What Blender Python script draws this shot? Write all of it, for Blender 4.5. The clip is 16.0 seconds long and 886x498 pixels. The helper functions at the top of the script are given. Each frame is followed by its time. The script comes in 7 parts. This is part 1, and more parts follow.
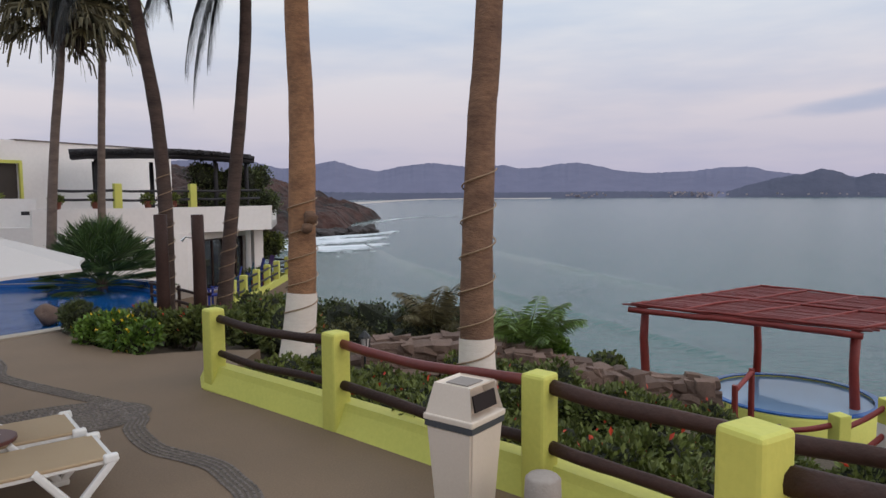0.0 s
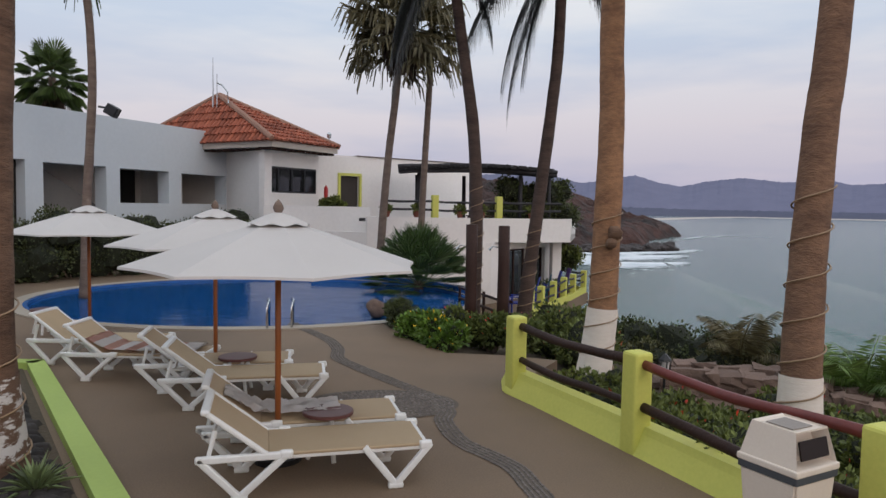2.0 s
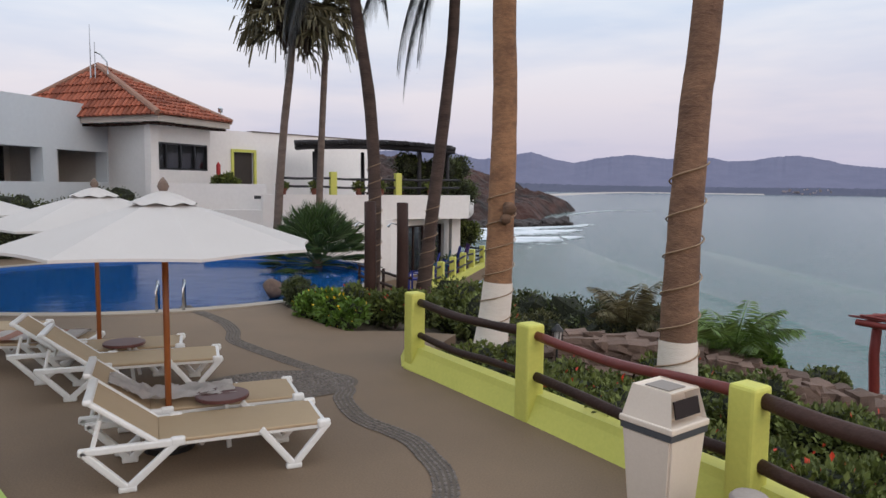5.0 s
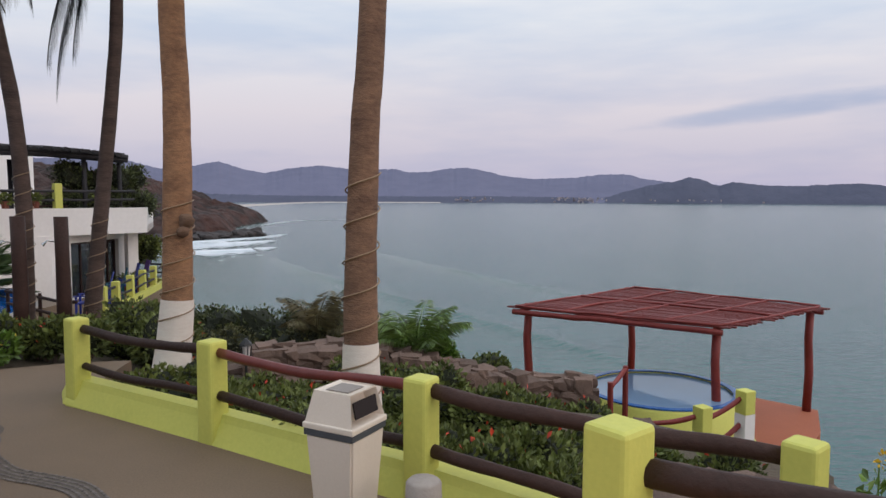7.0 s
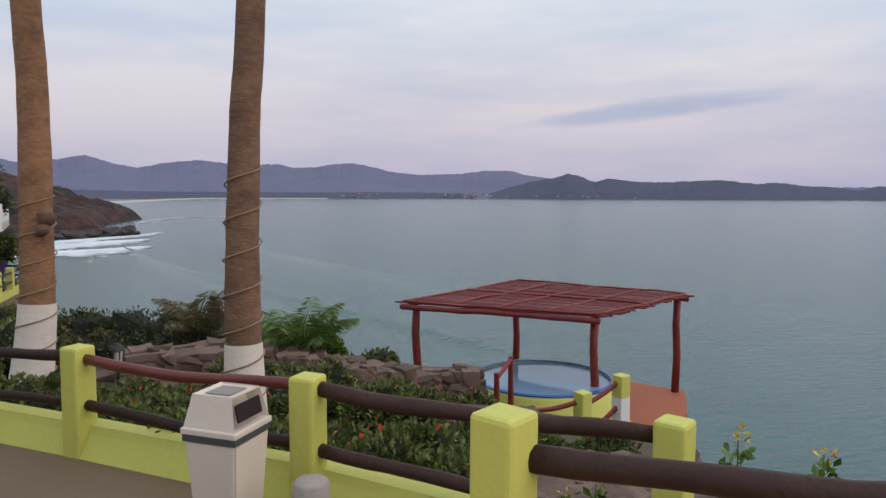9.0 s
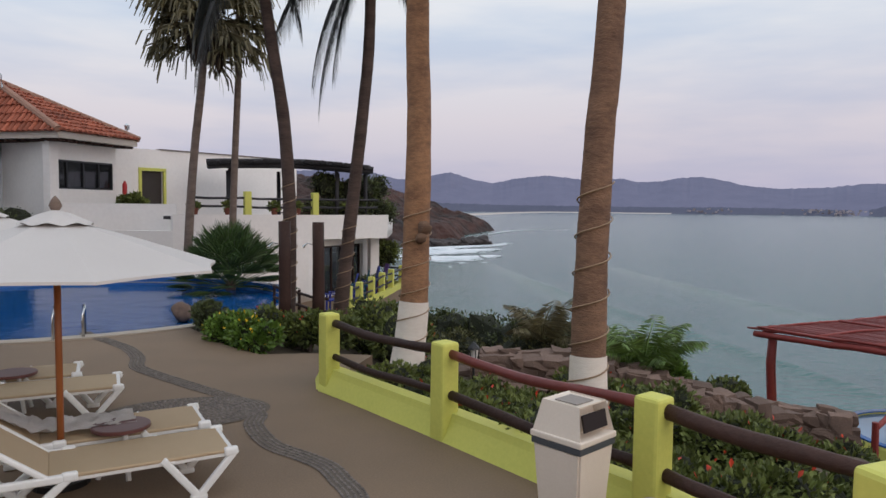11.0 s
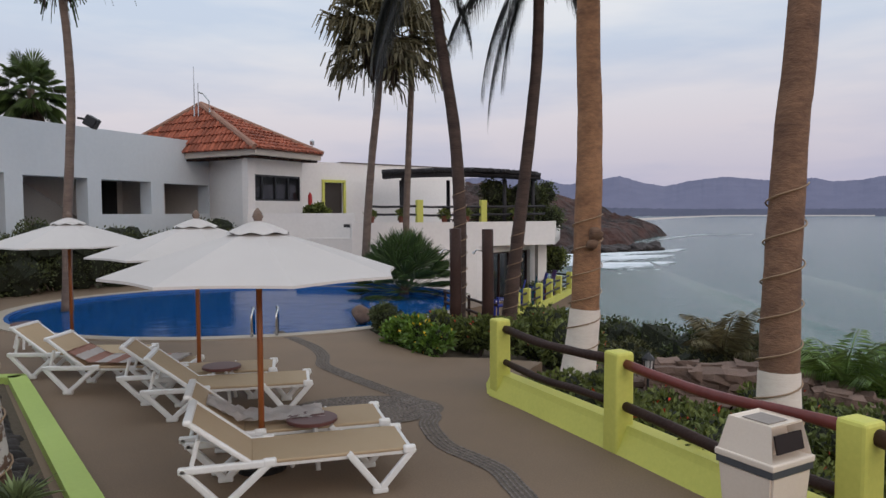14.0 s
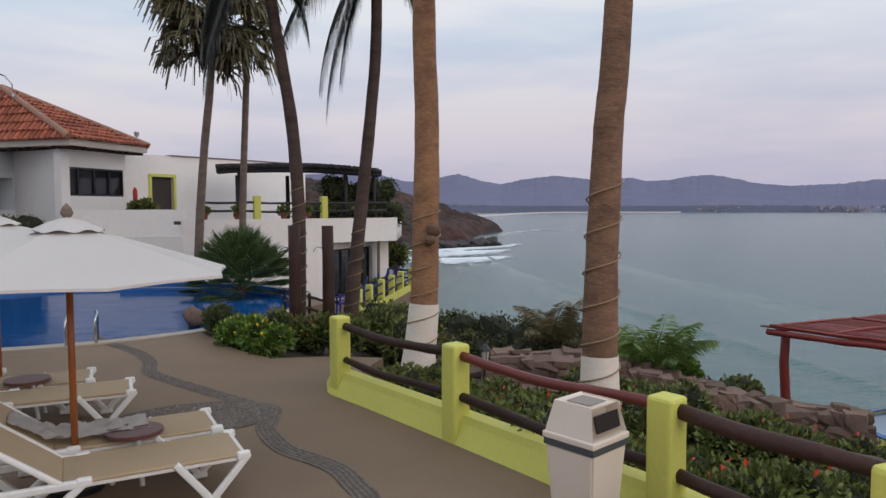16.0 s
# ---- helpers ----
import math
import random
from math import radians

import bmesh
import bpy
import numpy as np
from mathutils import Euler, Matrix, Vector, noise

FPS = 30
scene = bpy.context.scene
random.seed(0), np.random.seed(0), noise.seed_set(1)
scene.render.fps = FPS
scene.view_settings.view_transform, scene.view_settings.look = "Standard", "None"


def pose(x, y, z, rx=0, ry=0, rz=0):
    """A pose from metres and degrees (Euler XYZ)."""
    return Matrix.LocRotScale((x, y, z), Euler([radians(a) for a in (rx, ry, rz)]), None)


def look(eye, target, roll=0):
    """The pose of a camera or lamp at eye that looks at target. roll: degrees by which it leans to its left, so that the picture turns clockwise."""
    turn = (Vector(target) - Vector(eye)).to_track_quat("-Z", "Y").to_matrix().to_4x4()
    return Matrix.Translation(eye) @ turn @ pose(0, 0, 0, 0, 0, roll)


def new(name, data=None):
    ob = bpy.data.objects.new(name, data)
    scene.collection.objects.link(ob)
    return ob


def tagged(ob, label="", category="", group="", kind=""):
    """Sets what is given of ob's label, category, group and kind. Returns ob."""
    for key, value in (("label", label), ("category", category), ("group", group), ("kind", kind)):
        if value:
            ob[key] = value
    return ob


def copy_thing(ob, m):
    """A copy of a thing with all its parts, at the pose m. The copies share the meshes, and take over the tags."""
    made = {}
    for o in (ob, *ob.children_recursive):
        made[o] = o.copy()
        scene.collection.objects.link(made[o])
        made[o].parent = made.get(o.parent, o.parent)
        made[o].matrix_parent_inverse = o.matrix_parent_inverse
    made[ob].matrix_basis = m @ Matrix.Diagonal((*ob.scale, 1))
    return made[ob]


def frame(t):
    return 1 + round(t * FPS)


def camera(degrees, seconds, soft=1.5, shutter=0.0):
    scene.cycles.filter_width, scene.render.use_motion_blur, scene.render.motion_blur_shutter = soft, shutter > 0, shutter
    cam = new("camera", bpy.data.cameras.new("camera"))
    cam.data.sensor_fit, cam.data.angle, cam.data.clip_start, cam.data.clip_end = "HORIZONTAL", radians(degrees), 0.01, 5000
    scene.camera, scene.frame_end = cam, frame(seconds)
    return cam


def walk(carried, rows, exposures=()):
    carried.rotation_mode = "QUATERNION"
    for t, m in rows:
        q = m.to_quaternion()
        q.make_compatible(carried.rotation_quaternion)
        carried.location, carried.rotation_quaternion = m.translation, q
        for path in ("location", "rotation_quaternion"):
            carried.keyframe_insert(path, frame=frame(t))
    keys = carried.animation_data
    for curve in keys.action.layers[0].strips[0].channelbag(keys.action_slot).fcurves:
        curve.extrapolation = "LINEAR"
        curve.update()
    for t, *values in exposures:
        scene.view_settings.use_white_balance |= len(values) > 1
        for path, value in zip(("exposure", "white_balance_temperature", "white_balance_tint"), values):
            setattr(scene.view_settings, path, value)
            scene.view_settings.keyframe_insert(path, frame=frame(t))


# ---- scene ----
cam = camera(65.62, 16.0)
PATH = [
    (0, (0.333, -0.185, 2.330), (0.189, 1.804, 2.172), -0.44),
    (0.5, (0.260, -0.149, 2.322), (0.026, 1.831, 2.161), -0.55),
    (1, (0.209, -0.167, 2.323), (-0.294, 1.761, 2.148), 0.65),
    (1.5, (0.208, -0.170, 2.333), (-0.526, 1.686, 2.197), 1.27),
    (2, (0.223, -0.206, 2.334), (-0.727, 1.550, 2.213), 0.99),
    (2.5, (0.223, -0.234, 2.340), (-0.884, 1.427, 2.216), 0.96),
    (3, (0.224, -0.254, 2.336), (-1.057, 1.276, 2.209), 0.65),
    (3.2, (0.235, -0.262, 2.335), (-1.084, 1.237, 2.215), 0.76),
    (5.3, (0.293, -0.198, 2.342), (-0.300, 1.704, 2.172), 0.23),
    (5.5, (0.314, -0.216, 2.352), (-0.236, 1.700, 2.201), -0.22),
    (6, (0.360, -0.169, 2.333), (0.048, 1.802, 2.196), -0.50),
    (6.5, (0.374, -0.166, 2.337), (0.363, 1.829, 2.196), 0.55),
    (7, (0.400, -0.161, 2.335), (0.574, 1.826, 2.187), 0.17),
    (7.5, (0.432, -0.123, 2.324), (0.792, 1.837, 2.156), 0.78),
    (8, (0.457, -0.126, 2.326), (0.976, 1.798, 2.154), 0.07),
    (8.2, (0.451, -0.130, 2.325), (1.018, 1.780, 2.148), -0.13),
    (10.3, (0.362, -0.135, 2.321), (0.303, 1.860, 2.199), 0.34),
    (10.5, (0.354, -0.136, 2.325), (0.155, 1.851, 2.208), 0.27),
    (11, (0.334, -0.157, 2.330), (-0.133, 1.784, 2.206), 0.65),
    (11.5, (0.289, -0.160, 2.335), (-0.408, 1.712, 2.246), 0.06),
    (12, (0.287, -0.197, 2.337), (-0.605, 1.592, 2.258), -0.22),
    (12.5, (0.271, -0.208, 2.337), (-0.728, 1.521, 2.230), 0.37),
    (13, (0.295, -0.255, 2.341), (-0.874, 1.365, 2.255), 0.04),
    (13.5, (0.319, -0.247, 2.342), (-0.737, 1.449, 2.250), 0.46),
    (14, (0.296, -0.206, 2.338), (-0.621, 1.568, 2.230), -0.21),
    (14.5, (0.294, -0.187, 2.328), (-0.586, 1.605, 2.210), -0.52),
    (15, (0.302, -0.194, 2.335), (-0.536, 1.618, 2.219), -0.61),
    (15.5, (0.346, -0.184, 2.334), (-0.314, 1.701, 2.233), -0.28),
    (16, (0.331, -0.151, 2.331), (-0.162, 1.783, 2.212), -0.15),
]
walk(cam, [(t, look(eye, target, roll)) for t, eye, target, roll in PATH],
     exposures=[(0.0, 0.06), (1.0, 0.0), (1.5, 0.06), (3.0, 0.02), (5.3, 0.28), (6.0, 0.22), (7.0, 0.14), (8.0, 0.08), (10.5, 0.08), (12.5, 0.08), (14.5, 0.04), (16.0, 0.06)])



# ---- sky and light ----
world = bpy.data.worlds.new("dusk_sky")
scene.world = world
world.use_nodes = True
wn, wl = world.node_tree.nodes, world.node_tree.links
wn.clear()


def wnode(kind, **values):
    n = wn.new(kind)
    for k, v in values.items():
        n.inputs[k].default_value = v
    return n


w_out, w_bg = wn.new("ShaderNodeOutputWorld"), wnode("ShaderNodeBackground", Strength=1.0)
w_co = wn.new("ShaderNodeTexCoord")
w_sep = wn.new("ShaderNodeSeparateXYZ")
wl.new(w_co.outputs["Generated"], w_sep.inputs[0])
w_ramp = wn.new("ShaderNodeValToRGB")
SKY = [(0.0, (0.47, 0.45, 0.58)), (0.06, (0.47, 0.46, 0.585)), (0.12, (0.575, 0.55, 0.63)), (0.24, (0.655, 0.685, 0.745)),
       (0.42, (0.69, 0.76, 0.84)), (1.0, (1.05, 1.12, 1.2))]
for i, (p, c) in enumerate(SKY):
    e = w_ramp.color_ramp.elements[i] if i < 2 else w_ramp.color_ramp.elements.new(p)
    e.position, e.color = p, (*c, 1)
wl.new(w_sep.outputs["Z"], w_ramp.inputs[0])
w_map = wn.new("ShaderNodeMapping")
w_map.inputs["Scale"].default_value = (1.1, 1.1, 6.0)
wl.new(w_co.outputs["Generated"], w_map.inputs[0])
w_noise = wnode("ShaderNodeTexNoise", Scale=1.6, Detail=5.0, Roughness=0.55)
wl.new(w_map.outputs[0], w_noise.inputs["Vector"])
w_cl = wn.new("ShaderNodeValToRGB")
w_cl.color_ramp.elements[0].position, w_cl.color_ramp.elements[0].color = 0.38, (0.80, 0.855, 0.95, 1)
w_cl.color_ramp.elements[1].position, w_cl.color_ramp.elements[1].color = 0.60, (1.07, 1.035, 1.01, 1)
wl.new(w_noise.outputs["Fac"], w_cl.inputs[0])
w_mul = wn.new("ShaderNodeMix")
w_mul.data_type, w_mul.blend_type = "RGBA", "MULTIPLY"
w_mul.inputs["Factor"].default_value = 1.0
wl.new(w_ramp.outputs[0], w_mul.inputs["A"])
wl.new(w_cl.outputs[0], w_mul.inputs["B"])
CLOUD = Vector((math.sin(radians(30.5)) * math.cos(radians(6.6)), math.cos(radians(30.5)) * math.cos(radians(6.6)), math.sin(radians(6.6))))
CLOUD_ALONG = Vector((math.cos(radians(30.5)), -math.sin(radians(30.5)), 0.09)).normalized()
CLOUD_UP = CLOUD_ALONG.cross(CLOUD)
w_sum = wn.new("ShaderNodeMath")
w_sum.operation = "ADD"
for slot, (axis, reach) in enumerate(((CLOUD_ALONG, 0.20), (CLOUD_UP, 0.016))):
    w_dot, w_sq = wn.new("ShaderNodeVectorMath"), wn.new("ShaderNodeMath")
    w_dot.operation, w_sq.operation = "DOT_PRODUCT", "POWER"
    w_dot.inputs[1].default_value = axis / reach
    w_off = wn.new("ShaderNodeVectorMath")
    w_off.operation = "SUBTRACT"
    w_off.inputs[1].default_value = CLOUD
    wl.new(w_co.outputs["Generated"], w_off.inputs[0])
    wl.new(w_off.outputs[0], w_dot.inputs[0])
    w_abs = wn.new("ShaderNodeMath")
    w_abs.operation = "ABSOLUTE"
    wl.new(w_dot.outputs["Value"], w_abs.inputs[0])
    wl.new(w_abs.outputs[0], w_sq.inputs[0])
    w_sq.inputs[1].default_value = 2.0
    wl.new(w_sq.outputs[0], w_sum.inputs[slot])
w_wisp = wnode("ShaderNodeTexNoise", Scale=9.0, Detail=5.0)
wl.new(w_map.outputs[0], w_wisp.inputs["Vector"])
w_rag = wn.new("ShaderNodeMath")
w_rag.operation = "MULTIPLY_ADD"
w_rag.inputs[1].default_value = 1.6
wl.new(w_wisp.outputs["Fac"], w_rag.inputs[0])
wl.new(w_sum.outputs[0], w_rag.inputs[2])
w_mask = wn.new("ShaderNodeMapRange")
w_mask.interpolation_type = "SMOOTHSTEP"
w_mask.inputs["From Min"].default_value, w_mask.inputs["From Max"].default_value = 0.6, 1.9
w_mask.inputs["To Min"].default_value, w_mask.inputs["To Max"].default_value = 0.85, 0.0
wl.new(w_rag.outputs[0], w_mask.inputs["Value"])
w_streak = wn.new("ShaderNodeMix")
w_streak.data_type, w_streak.blend_type = "RGBA", "MULTIPLY"
w_streak.inputs["B"].default_value = (0.6, 0.72, 0.88, 1)
wl.new(w_mask.outputs["Result"], w_streak.inputs["Factor"])
wl.new(w_mul.outputs["Result"], w_streak.inputs["A"])
w_sky = wn.new("ShaderNodeTexSky")
w_sky.sky_type, w_sky.sun_disc = "NISHITA", False
w_sky.sun_elevation, w_sky.sun_rotation = radians(4), radians(110)
w_add = wn.new("ShaderNodeMix")
w_add.data_type, w_add.blend_type = "RGBA", "ADD"
w_add.inputs["Factor"].default_value = 0.02
wl.new(w_streak.outputs["Result"], w_add.inputs["A"])
wl.new(w_sky.outputs[0], w_add.inputs["B"])
wl.new(w_add.outputs["Result"], w_bg.inputs["Color"])
wl.new(w_bg.outputs[0], w_out.inputs[0])

glow = new("sun", bpy.data.lights.new("sun", "SUN"))
glow.data.energy, glow.data.angle, glow.data.color = 0.62, radians(40), (1.0, 0.84, 0.74)
glow.matrix_world = look((30, -8, 16), (0, 8, 0))


# ---- materials ----
def rgb(c):
    return (*c, 1.0)


def mat(name, base, second=None, rough=0.7, grain=30.0, patch=1.5, bump=0.15, bump_scale=None, metal=0.0, stretch=(1, 1, 1),
        mix=0.6, spec=0.4, island=0.0, each=0.0, coords="Object", distance=0.01):
    """Two scales of noise between two colours, fine relief, and an own tone for each piece."""
    m = bpy.data.materials.new(name)
    m.use_nodes = True
    n, l = m.node_tree.nodes, m.node_tree.links
    p = n["Principled BSDF"]
    second = second or tuple(c * 0.7 for c in base)
    co, mp = n.new("ShaderNodeTexCoord"), n.new("ShaderNodeMapping")
    mp.inputs["Scale"].default_value = stretch
    l.new(co.outputs[coords], mp.inputs[0])
    fine, broad = n.new("ShaderNodeTexNoise"), n.new("ShaderNodeTexNoise")
    fine.inputs["Scale"].default_value, fine.inputs["Detail"].default_value = grain, 4
    broad.inputs["Scale"].default_value, broad.inputs["Detail"].default_value = patch, 5
    for t in (fine, broad):
        l.new(mp.outputs[0], t.inputs["Vector"])
    add = n.new("ShaderNodeMath")
    add.operation = "MULTIPLY_ADD"
    add.inputs[1].default_value = 0.45
    l.new(fine.outputs["Fac"], add.inputs[0])
    half = n.new("ShaderNodeMath")
    half.operation = "MULTIPLY"
    half.inputs[1].default_value = 0.55
    l.new(broad.outputs["Fac"], half.inputs[0])
    l.new(half.outputs[0], add.inputs[2])
    rng = n.new("ShaderNodeMapRange")
    rng.inputs["From Min"].default_value, rng.inputs["From Max"].default_value = 0.36, 0.64
    rng.inputs["To Max"].default_value = mix
    l.new(add.outputs[0], rng.inputs["Value"])
    mx = n.new("ShaderNodeMix")
    mx.data_type = "RGBA"
    mx.inputs["A"].default_value, mx.inputs["B"].default_value = rgb(base), rgb(second)
    l.new(rng.outputs["Result"], mx.inputs["Factor"])
    last = mx.outputs["Result"]
    for source, amount in ((("ShaderNodeNewGeometry", "Random Per Island"), island), (("ShaderNodeObjectInfo", "Random"), each)):
        if amount:
            g = n.new(source[0])
            r2 = n.new("ShaderNodeMapRange")
            r2.inputs["To Min"].default_value, r2.inputs["To Max"].default_value = 1 - amount, 1 + amount
            l.new(g.outputs[source[1]], r2.inputs["Value"])
            hsv = n.new("ShaderNodeHueSaturation")
            l.new(r2.outputs["Result"], hsv.inputs["Value"])
            l.new(last, hsv.inputs["Color"])
            last = hsv.outputs["Color"]
    l.new(last, p.inputs["Base Color"])
    p.inputs["Roughness"].default_value, p.inputs["Metallic"].default_value = rough, metal
    p.inputs["Specular IOR Level"].default_value = spec
    if bump:
        b = n.new("ShaderNodeBump")
        b.inputs["Strength"].default_value, b.inputs["Distance"].default_value = bump, distance
        if bump_scale:
            t = n.new("ShaderNodeTexNoise")
            t.inputs["Scale"].default_value, t.inputs["Detail"].default_value = bump_scale, 4
            l.new(mp.outputs[0], t.inputs["Vector"])
            l.new(t.outputs["Fac"], b.inputs["Height"])
        else:
            l.new(add.outputs[0], b.inputs["Height"])
        l.new(b.outputs[0], p.inputs["Normal"])
    return m


M_DECK = mat("tan_concrete", (0.232, 0.158, 0.099), (0.146, 0.101, 0.066), 0.7, 60, 0.45, 0.12, 90, mix=0.9)
M_PEBBLE = mat("grey_pebbles", (0.125, 0.103, 0.09), (0.185, 0.155, 0.132), 0.65, 12, 2, 0.2, island=0.28)
M_MORTAR = mat("pebble_mortar", (0.135, 0.108, 0.086), (0.11, 0.09, 0.07), 0.9, 50, 3, 0.4, 120)
M_LIME = mat("lime_yellow_paint", (0.63, 0.61, 0.135), (0.54, 0.54, 0.115), 0.6, 25, 1.2, 0.15, 40, mix=0.8)
M_GREENKERB = mat("pale_green_paint", (0.40, 0.52, 0.13), (0.34, 0.45, 0.11), 0.6, 25, 1.2, 0.15, 40)
# One white stucco, twice: warm light in this tint, bluish shade in the next.
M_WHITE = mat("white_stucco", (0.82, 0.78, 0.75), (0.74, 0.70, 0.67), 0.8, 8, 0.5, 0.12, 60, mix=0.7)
M_WINGSHADE = mat("bluish_shaded_stucco", (0.62, 0.665, 0.70), (0.565, 0.61, 0.645), 0.8, 8, 0.5, 0.12, 60, mix=0.7)
# Inside white plaster with the rooms' shade put into its colour.
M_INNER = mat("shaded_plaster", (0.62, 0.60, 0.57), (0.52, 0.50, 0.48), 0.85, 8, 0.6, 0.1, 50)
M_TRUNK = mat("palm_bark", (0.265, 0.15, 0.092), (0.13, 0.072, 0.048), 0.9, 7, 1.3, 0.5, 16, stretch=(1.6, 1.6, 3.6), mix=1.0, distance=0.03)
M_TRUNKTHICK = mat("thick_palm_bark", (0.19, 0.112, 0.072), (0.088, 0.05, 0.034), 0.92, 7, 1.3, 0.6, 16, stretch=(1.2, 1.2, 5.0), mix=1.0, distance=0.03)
# Lighter copy of the palm bark with warm sunlight put into the colour.
M_TRUNKSUNLIT = mat("sunlit_palm_bark", (0.38, 0.20, 0.105), (0.19, 0.10, 0.058), 0.9, 7, 1.3, 0.5, 16, stretch=(1.6, 1.6, 3.6), mix=1.0, distance=0.03)
M_TRUNKDARK = mat("dark_palm_bark", (0.115, 0.075, 0.06), (0.055, 0.036, 0.03), 0.9, 9, 1.1, 0.7, 14, stretch=(1, 1, 5.5), mix=1.0, distance=0.03)
M_TRUNKGREY = mat("grey_palm_bark", (0.24, 0.175, 0.14), (0.14, 0.10, 0.08), 0.9, 9, 1.1, 0.7, 14, stretch=(1, 1, 5.5), mix=1.0, distance=0.03)
M_LIMEWASH = mat("limewash", (0.80, 0.72, 0.64), (0.66, 0.56, 0.48), 0.85, 10, 1.5, 0.4, 25, stretch=(1, 1, 3))
M_CABLE = mat("light_cord", (0.33, 0.22, 0.13), None, 0.5, 60, 6, 0.1)
M_DARKWOOD = mat("dark_stained_wood", (0.05, 0.024, 0.018), (0.022, 0.012, 0.009), 0.6, 20, 2, 0.4, 30, each=0.3, spec=0.25, distance=0.02)
M_REDWOOD = mat("red_stained_wood", (0.20, 0.028, 0.022), (0.11, 0.016, 0.014), 0.5, 20, 2, 0.35, 30, island=0.25, distance=0.02)
M_REDRAIL = mat("red_varnished_rail", (0.17, 0.035, 0.028), (0.09, 0.02, 0.017), 0.4, 20, 2, 0.3, 30)
M_BLACKWOOD = mat("weathered_black_poles", (0.03, 0.028, 0.032), (0.016, 0.014, 0.015), 0.7, 20, 2, 0.4, 30, island=0.3)
M_ORANGEWOOD = mat("oiled_orange_wood", (0.33, 0.105, 0.03), (0.22, 0.065, 0.02), 0.4, 30, 4, 0.15, 40, stretch=(1, 1, 0.2))
M_CANVAS = mat("white_canvas", (0.585, 0.55, 0.525), (0.52, 0.485, 0.46), 0.9, 120, 1.2, 0.08, 400, mix=0.7)
M_PLASTIC = mat("white_plastic", (0.80, 0.79, 0.77), (0.70, 0.68, 0.65), 0.35, 30, 4, 0.03, spec=0.5)
M_SLING = mat("tan_sling_mesh", (0.45, 0.335, 0.21), (0.38, 0.28, 0.17), 0.7, 200, 2, 0.15, 500)
M_TOWEL = mat("white_towel", (0.80, 0.76, 0.74), (0.62, 0.56, 0.52), 0.95, 90, 6, 0.5, 200)
M_PINK = mat("pink_towel_stripe", (0.58, 0.34, 0.27), (0.50, 0.28, 0.22), 0.95, 90, 6, 0.5, 200)
M_TABLE = mat("brown_tabletop", (0.12, 0.045, 0.04), (0.085, 0.033, 0.03), 0.4, 30, 4, 0.05)
M_BIN = mat("cream_plastic", (0.74, 0.64, 0.54), (0.66, 0.56, 0.46), 0.45, 60, 2, 0.05, 200)
M_BAND = mat("dark_grey_plastic", (0.075, 0.08, 0.09), None, 0.5, 40, 4, 0.05)
M_BINHOLE = mat("dark_opening_fill", (0.02, 0.012, 0.012), None, 0.8, 40, 4, 0.05)
M_TILE = mat("clay_roof_tiles", (0.36, 0.105, 0.055), (0.20, 0.06, 0.04), 0.85, 12, 1.0, 0.3, 30, island=0.35)
M_RIDGE = mat("mortared_ridge", (0.36, 0.20, 0.14), (0.22, 0.12, 0.09), 0.9, 12, 1.5, 0.3, 30)
M_EAVE = mat("cream_fascia", (0.60, 0.53, 0.46), (0.50, 0.44, 0.38), 0.8, 12, 1, 0.1)
M_BLACKMETAL = mat("black_metal", (0.02, 0.02, 0.022), None, 0.4, 30, 3, 0.03)
M_STEEL = mat("stainless_steel", (0.6, 0.6, 0.6), (0.5, 0.5, 0.5), 0.2, 30, 3, 0.0, metal=1.0)
M_RED = mat("red_enamel", (0.45, 0.02, 0.02), None, 0.35, 30, 3, 0.0)
M_TERRACOTTA = mat("terracotta", (0.22, 0.075, 0.05), (0.14, 0.05, 0.035), 0.85, 30, 3, 0.2)
M_ORANGEFLOOR = mat("orange_painted_floor", (0.44, 0.13, 0.06), (0.34, 0.10, 0.05), 0.7, 20, 1, 0.1)
M_STEP = mat("ochre_step", (0.42, 0.24, 0.11), (0.32, 0.18, 0.085), 0.75, 40, 1, 0.15)
M_YELLOWEDGE = mat("yellow_step_edge", (0.60, 0.36, 0.04), (0.50, 0.30, 0.04), 0.65, 40, 2, 0.1)
M_BLUECHAIR = mat("blue_painted_wood", (0.03, 0.05, 0.32), (0.02, 0.035, 0.22), 0.5, 30, 3, 0.1)
M_PURPLECHAIR = mat("purple_painted_wood", (0.09, 0.03, 0.20), None, 0.5, 30, 3, 0.1)
M_TEALCHAIR = mat("teal_painted_wood", (0.02, 0.10, 0.16), None, 0.5, 30, 3, 0.1)
M_STONE = mat("brown_field_stone", (0.19, 0.125, 0.096), (0.09, 0.06, 0.048), 0.9, 9, 1.3, 0.6, 18, each=0.35, distance=0.03)
M_LAVA = mat("dark_lava_stone", (0.062, 0.05, 0.046), (0.03, 0.025, 0.023), 0.9, 12, 1.5, 0.6, 25, each=0.4, distance=0.02)
M_GRAVEL = mat("dark_round_cobbles", (0.026, 0.022, 0.02), (0.052, 0.045, 0.04), 0.85, 10, 2, 0.3, 30, island=0.45)
M_SOIL = mat("dry_soil", (0.10, 0.075, 0.05), (0.06, 0.05, 0.032), 0.95, 14, 0.6, 0.6, 20, distance=0.03)
M_ROCK = mat("reddish_sea_cliff", (0.088, 0.044, 0.036), (0.024, 0.02, 0.019), 0.95, 0.11, 0.03, 1.0, 0.12, mix=1.0, distance=7.0)
M_BLACKROCK = mat("wet_black_rock", (0.035, 0.03, 0.03), (0.06, 0.045, 0.04), 0.7, 0.4, 0.1, 0.9, 0.3, distance=1.5)
